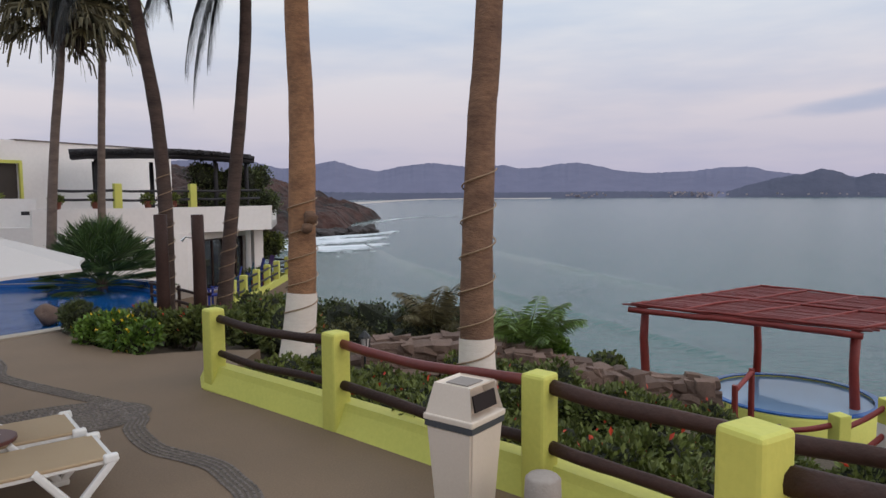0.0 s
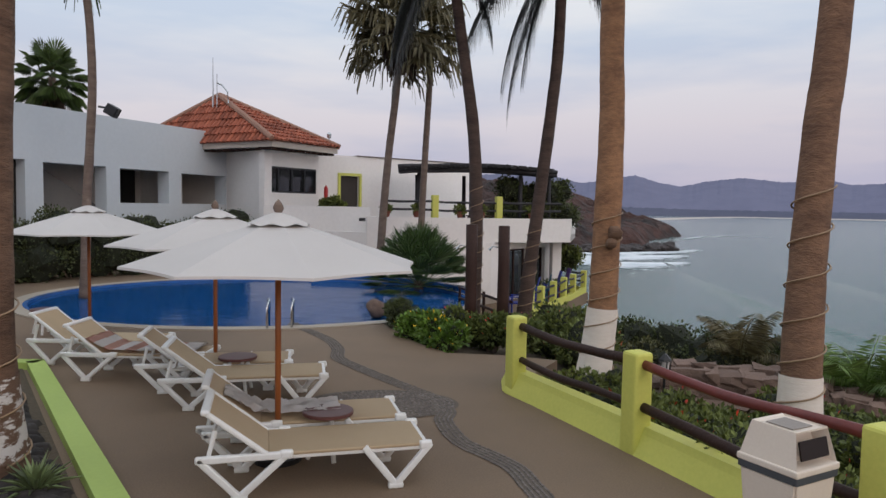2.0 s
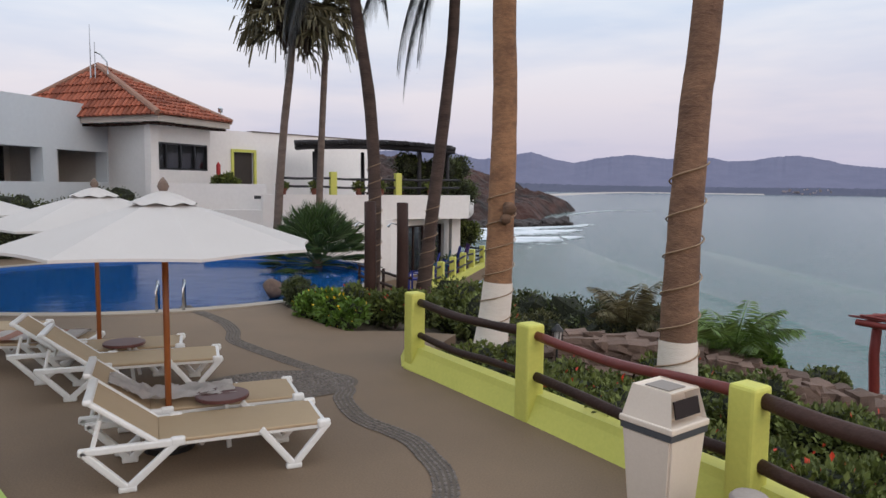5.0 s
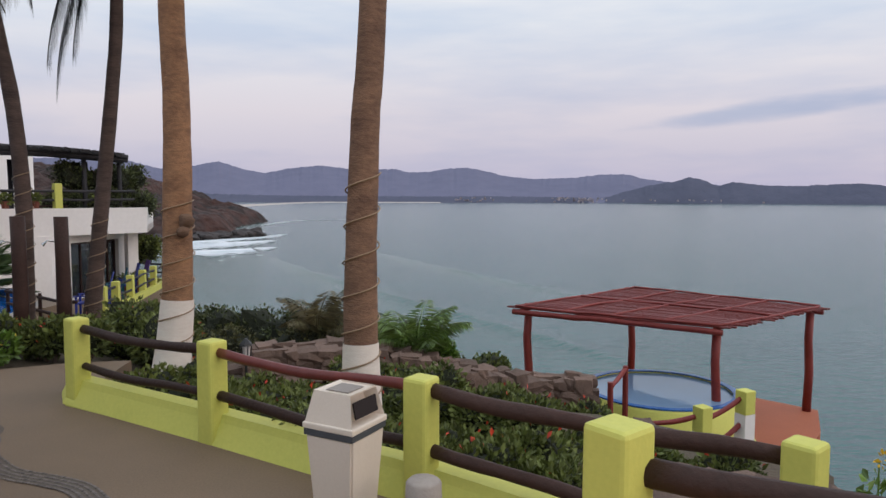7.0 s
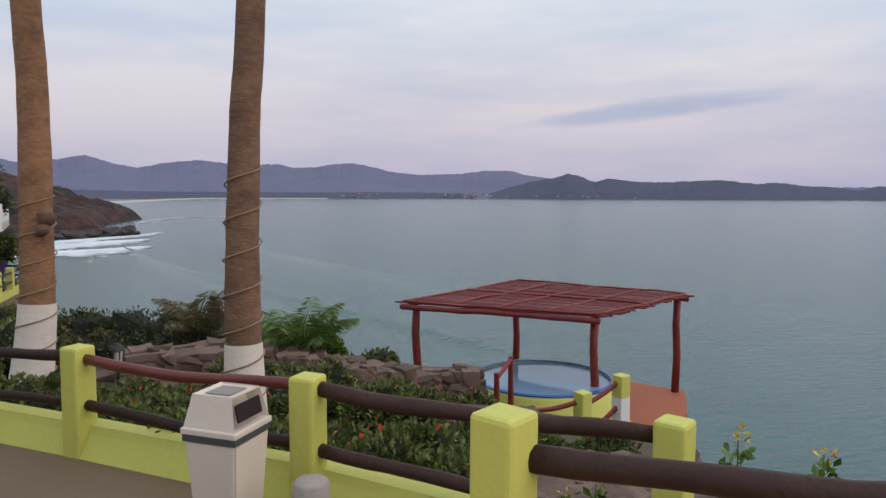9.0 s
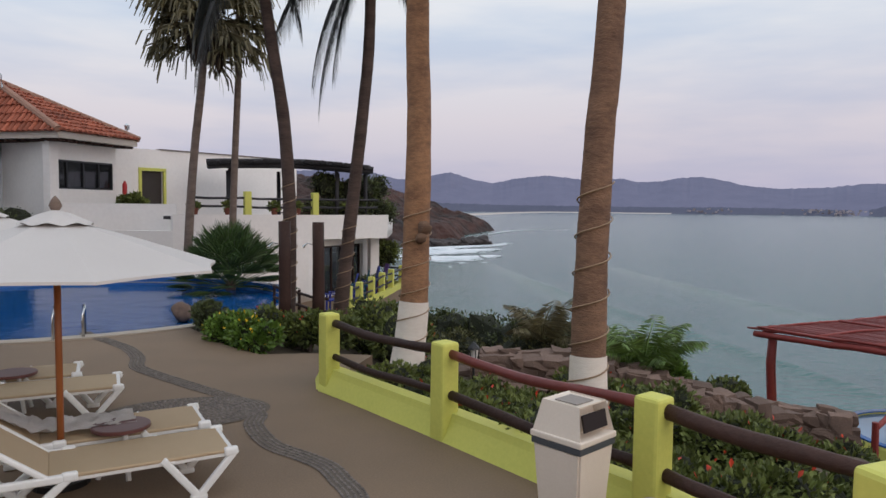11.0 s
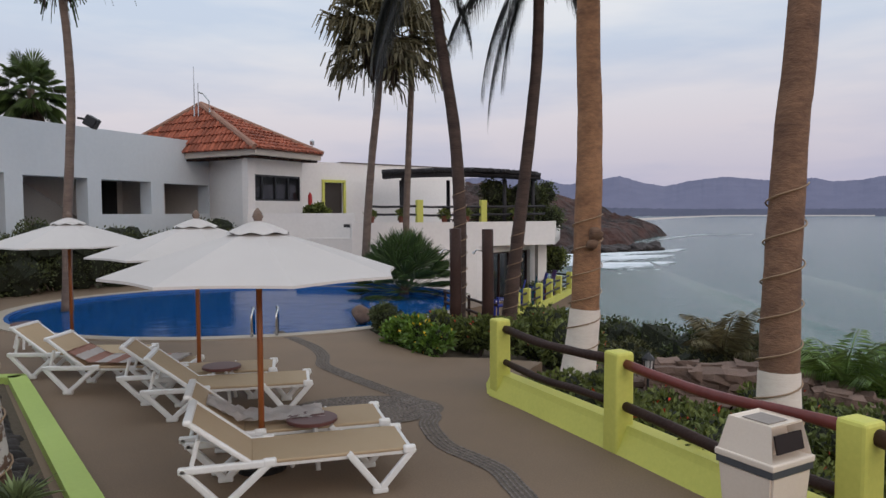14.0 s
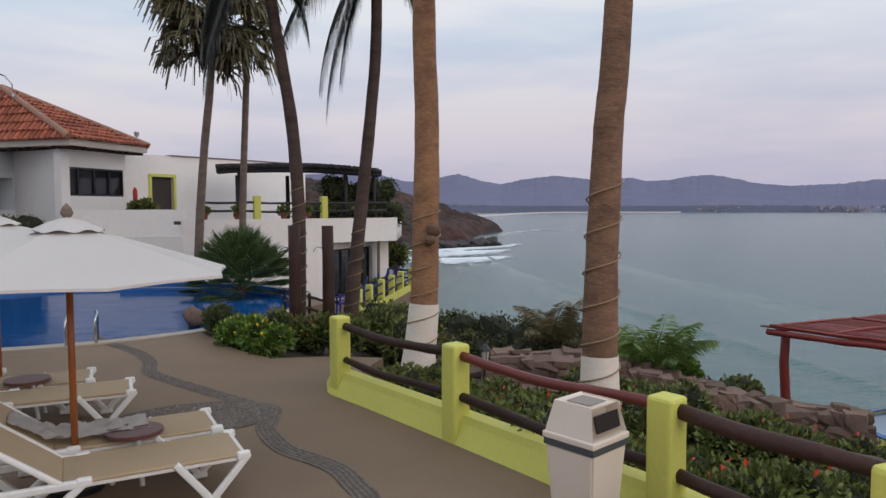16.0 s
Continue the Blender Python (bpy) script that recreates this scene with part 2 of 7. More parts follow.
# Haze over the bay is mixed straight into both hill colours.
M_HILLFAR = mat("haze_tinted_far_hills", (0.175, 0.178, 0.25), (0.145, 0.15, 0.215), 1.0, 0.012, 0.003, 0.5, 0.01, spec=0.0, distance=30.0)
M_HILLNEAR = mat("haze_tinted_nearer_hills", (0.115, 0.12, 0.165), (0.09, 0.098, 0.135), 1.0, 0.015, 0.004, 0.5, 0.012, spec=0.0, distance=30.0)
M_SAND = mat("pale_sand", (0.45, 0.40, 0.37), (0.40, 0.35, 0.32), 0.95, 0.3, 0.02, 0.1)
M_TOWN = mat("pale_house_walls", (0.36, 0.31, 0.32), (0.24, 0.21, 0.24), 0.9, 0.3, 0.05, 0.0, island=0.4)


def flaking(name, paint, bark):
    """Old paint that has come off in ragged patches."""
    m = mat(name, paint, paint, 0.85, 10, 1.5, 0.5, 14, stretch=(1, 1, 5.5), distance=0.02)
    n, l = m.node_tree.nodes, m.node_tree.links
    mx = next(x for x in n if x.type == "MIX")
    co = next(x for x in n if x.type == "TEX_COORD")
    mp = n.new("ShaderNodeMapping")
    mp.inputs["Scale"].default_value = (1, 1, 2.2)
    l.new(co.outputs["Object"], mp.inputs[0])
    t = n.new("ShaderNodeTexNoise")
    t.inputs["Scale"].default_value, t.inputs["Detail"].default_value, t.inputs["Roughness"].default_value = 3.2, 8, 0.7
    l.new(mp.outputs[0], t.inputs["Vector"])
    r = n.new("ShaderNodeMapRange")
    r.inputs["From Min"].default_value, r.inputs["From Max"].default_value = 0.49, 0.53
    l.new(t.outputs["Fac"], r.inputs["Value"])
    l.new(r.outputs["Result"], mx.inputs["Factor"])
    mx.inputs["A"].default_value, mx.inputs["B"].default_value = rgb(bark), rgb(paint)
    return m


M_FLAKE = flaking("flaking_white_paint", (0.62, 0.58, 0.55), (0.15, 0.09, 0.06))


def leaf_mat(name, a, b, rough=0.5, island=0.45):
    m = mat(name, a, b, rough, 3.0, 0.7, 0.0, island=island, mix=1.0)
    p = m.node_tree.nodes["Principled BSDF"]
    p.inputs["Subsurface Weight"].default_value = 0.0
    return m


M_LEAF = leaf_mat("shrub_leaves", (0.14, 0.165, 0.034), (0.066, 0.085, 0.022), 0.65)
M_LEAFBRIGHT = leaf_mat("bright_leaves", (0.13, 0.22, 0.03), (0.075, 0.14, 0.022))
M_LEAFDARK = leaf_mat("dark_leaves", (0.082, 0.1, 0.03), (0.048, 0.06, 0.022))
M_LEAFBROWN = leaf_mat("olive_dry_leaves", (0.12, 0.115, 0.045), (0.07, 0.075, 0.028))
M_FROND = leaf_mat("palm_fronds", (0.085, 0.13, 0.035), (0.05, 0.08, 0.025), 0.45)
# Near-black palm fronds: their silhouette against the bright sky is in the colour.
M_FRONDBACKLIT = leaf_mat("backlit_drooping_fronds", (0.022, 0.026, 0.018), (0.014, 0.015, 0.013), 0.5)
M_FANLEAF = leaf_mat("fan_leaves", (0.075, 0.125, 0.036), (0.04, 0.075, 0.024), 0.45)
M_DEADLEAF = leaf_mat("dead_brown_fronds", (0.085, 0.055, 0.036), (0.045, 0.03, 0.022), 0.8)
M_OLIVEFROND = leaf_mat("olive_fronds", (0.16, 0.135, 0.06), (0.085, 0.07, 0.036), 0.6)
M_FRONDFRESH = leaf_mat("fresh_green_fronds", (0.15, 0.23, 0.05), (0.085, 0.14, 0.03), 0.45)
M_AGAVE = leaf_mat("grey_green_blades", (0.2, 0.25, 0.11), (0.12, 0.16, 0.07), 0.5)
# Near-black filler for shrub cores; the shade between leaves is in this colour.
M_SHRUBCORE = mat("dark_shrub_core", (0.022, 0.026, 0.012), (0.012, 0.013, 0.008), 0.95, 30, 6, 0.8, 40, distance=0.03)
M_PETALRED = leaf_mat("red_petals", (0.45, 0.03, 0.015), (0.55, 0.06, 0.02), 0.5, 0.2)
M_PETALYELLOW = leaf_mat("yellow_petals", (0.75, 0.5, 0.02), (0.65, 0.4, 0.02), 0.5, 0.2)


def glass(name, colour, rough=0.03, alpha=0.35):
    m = bpy.data.materials.new(name)
    m.use_nodes = True
    p = m.node_tree.nodes["Principled BSDF"]
    p.inputs["Base Color"].default_value = rgb(colour)
    p.inputs["Roughness"].default_value = rough
    p.inputs["Alpha"].default_value = alpha
    p.inputs["Specular IOR Level"].default_value = 0.6
    return m


M_GLASS = glass("tinted_glass", (0.02, 0.022, 0.025), alpha=0.75)


def water(name, colour, rough, scale, strength, distance, stretch=(1, 1, 1), spec=0.5, second=None):
    m = bpy.data.materials.new(name)
    m.use_nodes = True
    n, l = m.node_tree.nodes, m.node_tree.links
    p = n["Principled BSDF"]
    p.inputs["Roughness"].default_value, p.inputs["IOR"].default_value = rough, 1.33
    p.inputs["Specular IOR Level"].default_value = spec
    co, mp = n.new("ShaderNodeTexCoord"), n.new("ShaderNodeMapping")
    mp.inputs["Scale"].default_value = stretch
    l.new(co.outputs["Object"], mp.inputs[0])
    a, b2 = n.new("ShaderNodeTexNoise"), n.new("ShaderNodeTexNoise")
    a.inputs["Scale"].default_value, a.inputs["Detail"].default_value = scale, 6
    b2.inputs["Scale"].default_value, b2.inputs["Detail"].default_value = scale * 0.08, 3
    l.new(mp.outputs[0], a.inputs["Vector"])
    l.new(mp.outputs[0], b2.inputs["Vector"])
    s = n.new("ShaderNodeMath")
    s.operation = "ADD"
    l.new(a.outputs["Fac"], s.inputs[0])
    l.new(b2.outputs["Fac"], s.inputs[1])
    bp = n.new("ShaderNodeBump")
    bp.inputs["Strength"].default_value, bp.inputs["Distance"].default_value = strength, distance
    l.new(s.outputs[0], bp.inputs["Height"])
    l.new(bp.outputs[0], p.inputs["Normal"])
    mx = n.new("ShaderNodeMix")
    mx.data_type = "RGBA"
    mx.inputs["A"].default_value, mx.inputs["B"].default_value = rgb(colour), rgb(second or tuple(c * 0.75 for c in colour))
    l.new(b2.outputs["Fac"], mx.inputs["Factor"])
    l.new(mx.outputs["Result"], p.inputs["Base Color"])
    return m


M_SEA = water("grey_green_sea", (0.034, 0.112, 0.104), 0.14, 0.55, 0.42, 1.0, stretch=(0.6, 1.5, 1), spec=1.0, second=(0.018, 0.068, 0.066))
M_POOL = water("pool_water", (0.006, 0.075, 0.25), 0.10, 1.3, 0.25, 0.06, spec=0.14)
M_TUBWATER = water("pale_tub_water", (0.22, 0.34, 0.50), 0.06, 2.0, 0.06, 0.05)
M_FOAM = mat("sea_foam", (0.85, 0.86, 0.88), (0.45, 0.52, 0.55), 0.9, 0.5, 0.08, 0.3, 0.6, mix=0.9)


# ---- mesh tools ----
def part(name, bm, material, parent=None, label="", smooth=False):
    """One mesh object from a bmesh or a (vertices, faces) pair, under a thing or a part."""
    me = bpy.data.meshes.new(name)
    if isinstance(bm, tuple):
        me.from_pydata(bm[0], [], bm[1])
    else:
        bmesh.ops.recalc_face_normals(bm, faces=bm.faces)
        bm.to_mesh(me)
        bm.free()
    me.materials.append(material)
    if smooth:
        for p in me.polygons:
            p.use_smooth = True
    ob = new(name, me)
    if parent is not None:
        ob.parent = parent
    if label:
        tagged(ob, label)
    return ob


def thing(name, place=(0, 0, 0), turn=0.0, label="", category="", group="", kind=""):
    ob = new(name)
    ob.matrix_world = pose(*place, 0, 0, turn)
    return tagged(ob, label, category, group, kind)


def box(bm, centre, size, turn=0.0, bevel=0.0, tilt=None):
    m = Matrix.Translation(centre) @ Matrix.Rotation(radians(turn), 4, "Z")
    if tilt:
        m = m @ Matrix.Rotation(radians(tilt[0]), 4, tilt[1])
    r = bmesh.ops.create_cube(bm, size=1.0, matrix=m @ Matrix.Diagonal((*size, 1)))
    if bevel:
        edges = {e for v in r["verts"] for e in v.link_edges}
        bmesh.ops.bevel(bm, geom=list(edges), offset=bevel, segments=2, affect="EDGES", profile=0.5)
    return r["verts"]


def prism(bm, poly, z0, z1):
    low = [bm.verts.new((x, y, z0)) for x, y in poly]
    top = [bm.verts.new((x, y, z1)) for x, y in poly]
    n = len(poly)
    bm.faces.new(low[::-1])
    bm.faces.new(top)
    for i in range(n):
        bm.faces.new((low[i], low[(i + 1) % n], top[(i + 1) % n], top[i]))


def tube(bm, points, radii, sides=10, caps=True, wobble=0.0):
    """A round bar through points; radii is one number or one for each point."""
    pts = [Vector(p) for p in points]
    radii = [radii] * len(pts) if isinstance(radii, (int, float)) else radii
    rings = []
    for i, p in enumerate(pts):
        way = (pts[min(i + 1, len(pts) - 1)] - pts[max(i - 1, 0)]).normalized()
        a = way.orthogonal().normalized() if abs(way.z) < 0.95 else Vector((1, 0, 0)).cross(way).normalized()
        if abs(way.z) < 0.95:
            a = way.cross(Vector((0, 0, 1))).normalized()
        b = way.cross(a)
        ring = []
        for k in range(sides):
            t = 2 * math.pi * k / sides
            r = radii[i] * (1 + wobble * noise.noise((p + a * math.cos(t) * 2 + b * math.sin(t) * 2) * 1.7))
            ring.append(bm.verts.new(p + r * (a * math.cos(t) + b * math.sin(t))))
        rings.append(ring)
    for r0, r1 in zip(rings, rings[1:]):
        for k in range(sides):
            bm.faces.new((r0[k], r0[(k + 1) % sides], r1[(k + 1) % sides], r1[k]))
    if caps:
        bm.faces.new(rings[0][::-1])
        bm.faces.new(rings[-1])


def lerp(a, b, t):
    return tuple(x + (y - x) * t for x, y in zip(a, b))


def log_rail(name, a, b, radius, material, parent, bow=0.03, label=""):
    """A rough round rail that bows and tapers a little."""
    bm = bmesh.new()
    pts, rad = [], []
    for i in range(13):
        t = i / 12
        p = Vector(lerp(a, b, t))
        p.z -= bow * math.sin(math.pi * t)
        p += Vector((noise.noise(p * 1.3), noise.noise(p * 1.3 + Vector((5, 0, 0))), noise.noise(p * 1.3 + Vector((0, 9, 0))))) * 0.034
        pts.append(p)
        rad.append(radius * (1 + 0.14 * noise.noise(p * 2.6)))
    tube(bm, pts, rad, 10, wobble=0.1)
    return part(name, bm, material, parent, label, smooth=True)


def wall_run(bm, a, b, z0, z1, thick, holes=()):
    """A wall from a to b with holes (along0, along1, low, high) through it; its outer face is the line a to b."""
    a, b = Vector(a), Vector(b)
    u = (b - a).normalized()
    n = Vector((-u.y, u.x))
    length = (b - a).length
    cuts = sorted({0.0, length, *[h[0] for h in holes], *[h[1] for h in holes]})
    for s0, s1 in zip(cuts, cuts[1:]):
        mid = (s0 + s1) / 2
        spans, low = [], z0
        for h in sorted((h for h in holes if h[0] <= mid <= h[1]), key=lambda h: h[2]):
            if h[2] > low:
                spans.append((low, h[2]))
            low = h[3]
        if low < z1:
            spans.append((low, z1))
        for q0, q1 in spans:
            p0, p1 = a + u * s0, a + u * s1
            prism(bm, [tuple(p0), tuple(p1), tuple(p1 + n * thick), tuple(p0 + n * thick)], q0, q1)
    bmesh.ops.remove_doubles(bm, verts=bm.verts[:], dist=0.0005)


def scatter_leaves(centres, count, size, rnd, spread=0.35, flat=0.5):
    """Folded leaves round many clump centres (x, y, z, radius), as vertices and faces."""
    verts, faces = [], []
    c = np.array(centres, float)
    weight = c[:, 3] ** 2
    pick = rnd.choice(len(c), count, p=weight / weight.sum())
    d = rnd.normal(size=(count, 3))
    d /= np.linalg.norm(d, axis=1)[:, None]
    r = c[pick, 3] * rnd.uniform(1 - spread, 1.08, count)
    pos = c[pick, :3] + d * r[:, None] * np.array((1, 1, 0.85))
    out = d + rnd.normal(scale=flat, size=(count, 3)) + np.array((0, 0, 0.25))
    out /= np.linalg.norm(out, axis=1)[:, None]
    side = np.cross(out, rnd.normal(size=(count, 3)))
    side /= np.linalg.norm(side, axis=1)[:, None]
    length = size * rnd.uniform(0.6, 1.35, count)
    for i in range(count):
        p, o, s, k = pos[i], out[i], side[i], length[i]
        nrm = np.cross(o, s)
        b = len(verts)
        verts += [tuple(p), tuple(p + o * k * 0.55 + s * k * 0.27 + nrm * k * 0.07), tuple(p + o * k), tuple(p + o * k * 0.55 - s * k * 0.27 + nrm * k * 0.07)]
        faces += [(b, b + 1, b + 2), (b, b + 2, b + 3)]
    return verts, faces


def shrub(name, blobs, count, size, material, label, seed, group="", category="shrub", flowers=None, stems=True):
    """A shrub: stems, a crown of many leaves round blobs (x, y, z, radius), and flowers where it has them."""
    rnd = np.random.default_rng(seed)
    x, y = np.mean([b[0] for b in blobs]), np.mean([b[1] for b in blobs])
    z = min(b[2] - b[3] for b in blobs)
    t = thing(name, (x, y, z), 0, label, category, group)
    inner = []
    for bx, by, bz, br in blobs:
        inner.append((bx - x, by - y, bz - z, br))
        for _ in range(5):
            d = rnd.normal(size=3)
            d /= np.linalg.norm(d)
            inner.append((bx - x + d[0] * br * 0.7, by - y + d[1] * br * 0.7, bz - z + abs(d[2]) * br * 0.6, br * rnd.uniform(0.3, 0.5)))
    part("leaves", scatter_leaves(inner, int(count * 2.2), size * 1.0, rnd, 0.5), material, t)
    # Dark solid lumps added inside the leaves block see-through and stand for shade.
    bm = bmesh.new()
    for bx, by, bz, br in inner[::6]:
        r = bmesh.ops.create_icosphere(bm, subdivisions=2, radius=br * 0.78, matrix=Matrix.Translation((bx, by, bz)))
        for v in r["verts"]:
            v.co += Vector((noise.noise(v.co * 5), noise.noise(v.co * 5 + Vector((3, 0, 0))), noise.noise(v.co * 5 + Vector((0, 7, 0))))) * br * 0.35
    tagged(part("shade_core", bm, M_SHRUBCORE, t, "dark solid core that stands for the shade inside the leaves"), kind="stuff")
    if stems:
        bm = bmesh.new()
        for bx, by, bz, br in inner[:: 6]:
            for _ in range(3):
                e = rnd.normal(scale=br * 0.35, size=3)
                tube(bm, [(bx * 0.8, by * 0.8, -0.08), (bx + e[0] * 0.4, by + e[1] * 0.4, max(bz * 0.5, 0.05)), (bx + e[0], by + e[1], bz + abs(e[2]))], [0.018, 0.012, 0.005], 5)
        part("stems", bm, M_TRUNKGREY, t)
    if flowers:
        n, fm = flowers
        tagged(part("flowers", scatter_leaves([(b[0], b[1], b[2] + 0.04, b[3] * 1.03) for b in inner[::6]], n * 5, 0.07, rnd, 0.03), fm, t), kind="stuff")
    return t


def feather_frond(verts, faces, root, heading, length, rise, droop, rnd, leaflet=0.5, gap=0.05, width=0.03, lean=0.5):
    """An arching palm leaf: a midrib with leaflets hanging from both sides."""
    h = Vector((math.cos(heading), math.sin(heading), 0))
    n = max(8, int(length / gap))
    p, ang = Vector(root), rise
    side = Vector((-h.y, h.x, 0))
    pts = []
    for i in range(n + 1):
        t = i / n
        ang = rise - droop * t ** 1.3
        way = h * math.cos(ang) + Vector((0, 0, math.sin(ang)))
        pts.append((p.copy(), way))
        p = p + way * (length / n)
    for i in range(n):
        (p0, w0), (p1, _) = pts[i], pts[i + 1]
        r = 0.022 * (1 - 0.8 * i / n)
        up = w0.cross(side).normalized()
        b = len(verts)
        verts += [tuple(p0 + side * r), tuple(p0 - side * r), tuple(p0 - up * r), tuple(p1 + side * r * 0.95), tuple(p1 - side * r * 0.95), tuple(p1 - up * r * 0.95)]
        faces += [(b, b + 1, b + 4, b + 3), (b + 1, b + 2, b + 5, b + 4), (b + 2, b, b + 3, b + 5)]
        t = i / n
        if t < 0.1:
            continue
        k = leaflet * (0.45 + 1.1 * math.sin(math.pi * min(1, 0.12 + t * 0.88)) ** 0.8) * rnd.uniform(0.8, 1.1)
        for s in (-1, 1):
            d = (side * s * 0.75 + w0 * 0.55 + Vector((0, 0, -lean + rnd.uniform(-0.2, 0.1)))).normalized()
            tip = p0 + d * k + Vector((0, 0, -0.25 * k * lean))
            m = p0 + d * k * 0.5
            b = len(verts)
            verts += [tuple(p0), tuple(m + w0 * width), tuple(tip), tuple(m - w0 * width)]
            faces += [(b, b + 1, b + 2), (b, b + 2, b + 3)]


def fan_leaf(verts, faces, root, heading, pitch, stalk, radius, rnd, droop=0.25, fingers=22, arc=4.0, slim=0.33):
    """A fan palm leaf: a stalk and a pleated fan of pointed fingers."""
    h = Vector((math.cos(heading) * math.cos(pitch), math.sin(heading) * math.cos(pitch), math.sin(pitch)))
    side = Vector((-math.sin(heading), math.cos(heading), 0))
    up = side.cross(h) * -1
    hub = Vector(root) + h * stalk + Vector((0, 0, -droop * stalk * 0.25))
    b = len(verts)
    r = 0.018
    verts += [tuple(Vector(root) + side * r), tuple(Vector(root) - side * r), tuple(Vector(root) - up * r), tuple(hub + side * r), tuple(hub - side * r), tuple(hub - up * r)]
    faces += [(b, b + 1, b + 4, b + 3), (b + 1, b + 2, b + 5, b + 4), (b + 2, b, b + 3, b + 5)]
    for i in range(fingers):
        a = arc * (i / (fingers - 1) - 0.5)
        d = h * math.cos(a) + side * math.sin(a)
        k = radius * (0.72 + 0.28 * math.cos(a * 0.7)) * rnd.uniform(0.88, 1.05)
        e = (side * math.cos(a) - h * math.sin(a)) * (radius * arc / fingers * slim)
        m = hub + d * k * 0.6 + Vector((0, 0, -droop * k * 0.2))
        tip = hub + d * k + Vector((0, 0, -droop * k * 0.9))
        lift = up * (0.03 if i % 2 else -0.01)
        b = len(verts)
        verts += [tuple(hub), tuple(m + e + lift), tuple(tip), tuple(m - e + lift)]
        faces += [(b, b + 1, b + 2), (b, b + 2, b + 3)]


# ---- ground, sea and distance ----
def shore_side(x, y):
    """Metres outward from the terrace's seaward edge, and along it."""
    return (x + 3.1) * 0.6 + (y - 7.7) * 0.8, (x + 3.1) * 0.8 - (y - 7.7) * 0.6


def ease(a, b, v):
    t = min(1.0, max(0.0, (v - a) / (b - a)))
    return t * t * (3 - 2 * t)


def ground_height(x, y):
    s, q = shore_side(x, y)
    z = -0.12 - 0.5 * ease(0.6, 4.5, s) - 2.6 * ease(4.7, 7.6, s)
    z -= 1.3 * ease(13.0, 19.0, y) * ease(-18.0, -10.0, x) * (1 - ease(4.5, 7.5, s))
    edge = 13.0 - 11.2 * ease(6.7, 7.7, q)
    drop = ease(edge, edge + 5.5 - 2.5 * ease(6.7, 7.7, q), s)
    z = z * (1 - drop) + -23.0 * drop
    if drop > 0.0:
        z += 1.2 * noise.noise(Vector((x, y, z)) * 0.4) * drop
    return z + 0.05 * noise.noise(Vector((x, y, 0)) * 0.9) * ease(0.5, 1.5, s)


def build_ground():
    xs = np.concatenate([np.linspace(-420, -60, 14), np.arange(-50, -14, 2.0), np.arange(-14, 16, 0.6), np.linspace(18, 60, 12)])
    ys = np.concatenate([np.linspace(-120, -8, 12), np.arange(-6, 30, 0.6), np.linspace(32, 90, 20)])
    verts = [(x, y, ground_height(x, y)) for y in ys for x in xs]
    w = len(xs)
    faces = [(j * w + i, j * w + i + 1, (j + 1) * w + i + 1, (j + 1) * w + i) for j in range(len(ys) - 1) for i in range(w - 1)]
    return tagged(part("ground", (verts, faces), M_SOIL, smooth=True), "dry brown planted slope falling to the sea", "ground", kind="structure")


build_ground()

bm = bmesh.new()
prism(bm, [(-4600, -600), (4600, -600), (4600, 4400), (-4600, 4400)], -24, -20)
tagged(part("water", bm, M_SEA), "calm grey-green sea in a wide bay", "sea", kind="structure")

SHORE = [(-600, 230), (-260, 300), (-150, 335), (-118, 352), (-104, 357), (-94, 378), (-81, 400), (-86, 432), (-100, 470), (-108, 540), (-104, 620), (-109, 676), (-127, 700),
         (-150, 740), (-260, 860), (-600, 1000)]


def shore_distance(x, y):
    best, inside = 1e9, False
    for (x0, y0), (x1, y1) in zip(SHORE, SHORE[1:] + SHORE[:1]):
        dx, dy = x1 - x0, y1 - y0
        t = max(0, min(1, ((x - x0) * dx + (y - y0) * dy) / (dx * dx + dy * dy)))
        best = min(best, math.hypot(x - x0 - t * dx, y - y0 - t * dy))
        if (y0 > y) != (y1 > y) and x < x0 + (y - y0) / (y1 - y0) * dx:
            inside = not inside
    return best if inside else -best


def build_headland():
    xs = np.concatenate([np.linspace(-600, -230, 24), np.arange(-224, -58, 3.2)])
    ys = np.concatenate([np.arange(285, 480, 3.6), np.arange(484, 765, 6.0), np.linspace(775, 1000, 12)])
    verts = []
    for y in ys:
        for x in xs:
            d = shore_distance(x, y) + 7 * noise.noise(Vector((x, y, 0)) * 0.06)
            if d <= 0:
                z = -21 + d * 0.3
            else:
                z = -21 + 13 * ease(0, 16, d) + 30 * ease(8, 120, d) + 40 * ease(100, 420, d)
                z += (5 * noise.noise(Vector((x, y, 3)) * 0.045) + 4 * noise.noise(Vector((x, y, 7)) * 0.12) - 7 * abs(noise.noise(Vector((x, y, 1)) * 0.07))) * ease(0, 30, d) * (1 - 0.6 * ease(120, 300, d))
            verts.append((x, y, max(z, -24)))
    w = len(xs)
    faces = [(j * w + i, j * w + i + 1, (j + 1) * w + i + 1, (j + 1) * w + i) for j in range(len(ys) - 1) for i in range(w - 1)]
    return tagged(part("headland", (verts, faces), M_ROCK), "reddish-brown rocky headland with dry scrub above the sea", "headland", kind="structure")


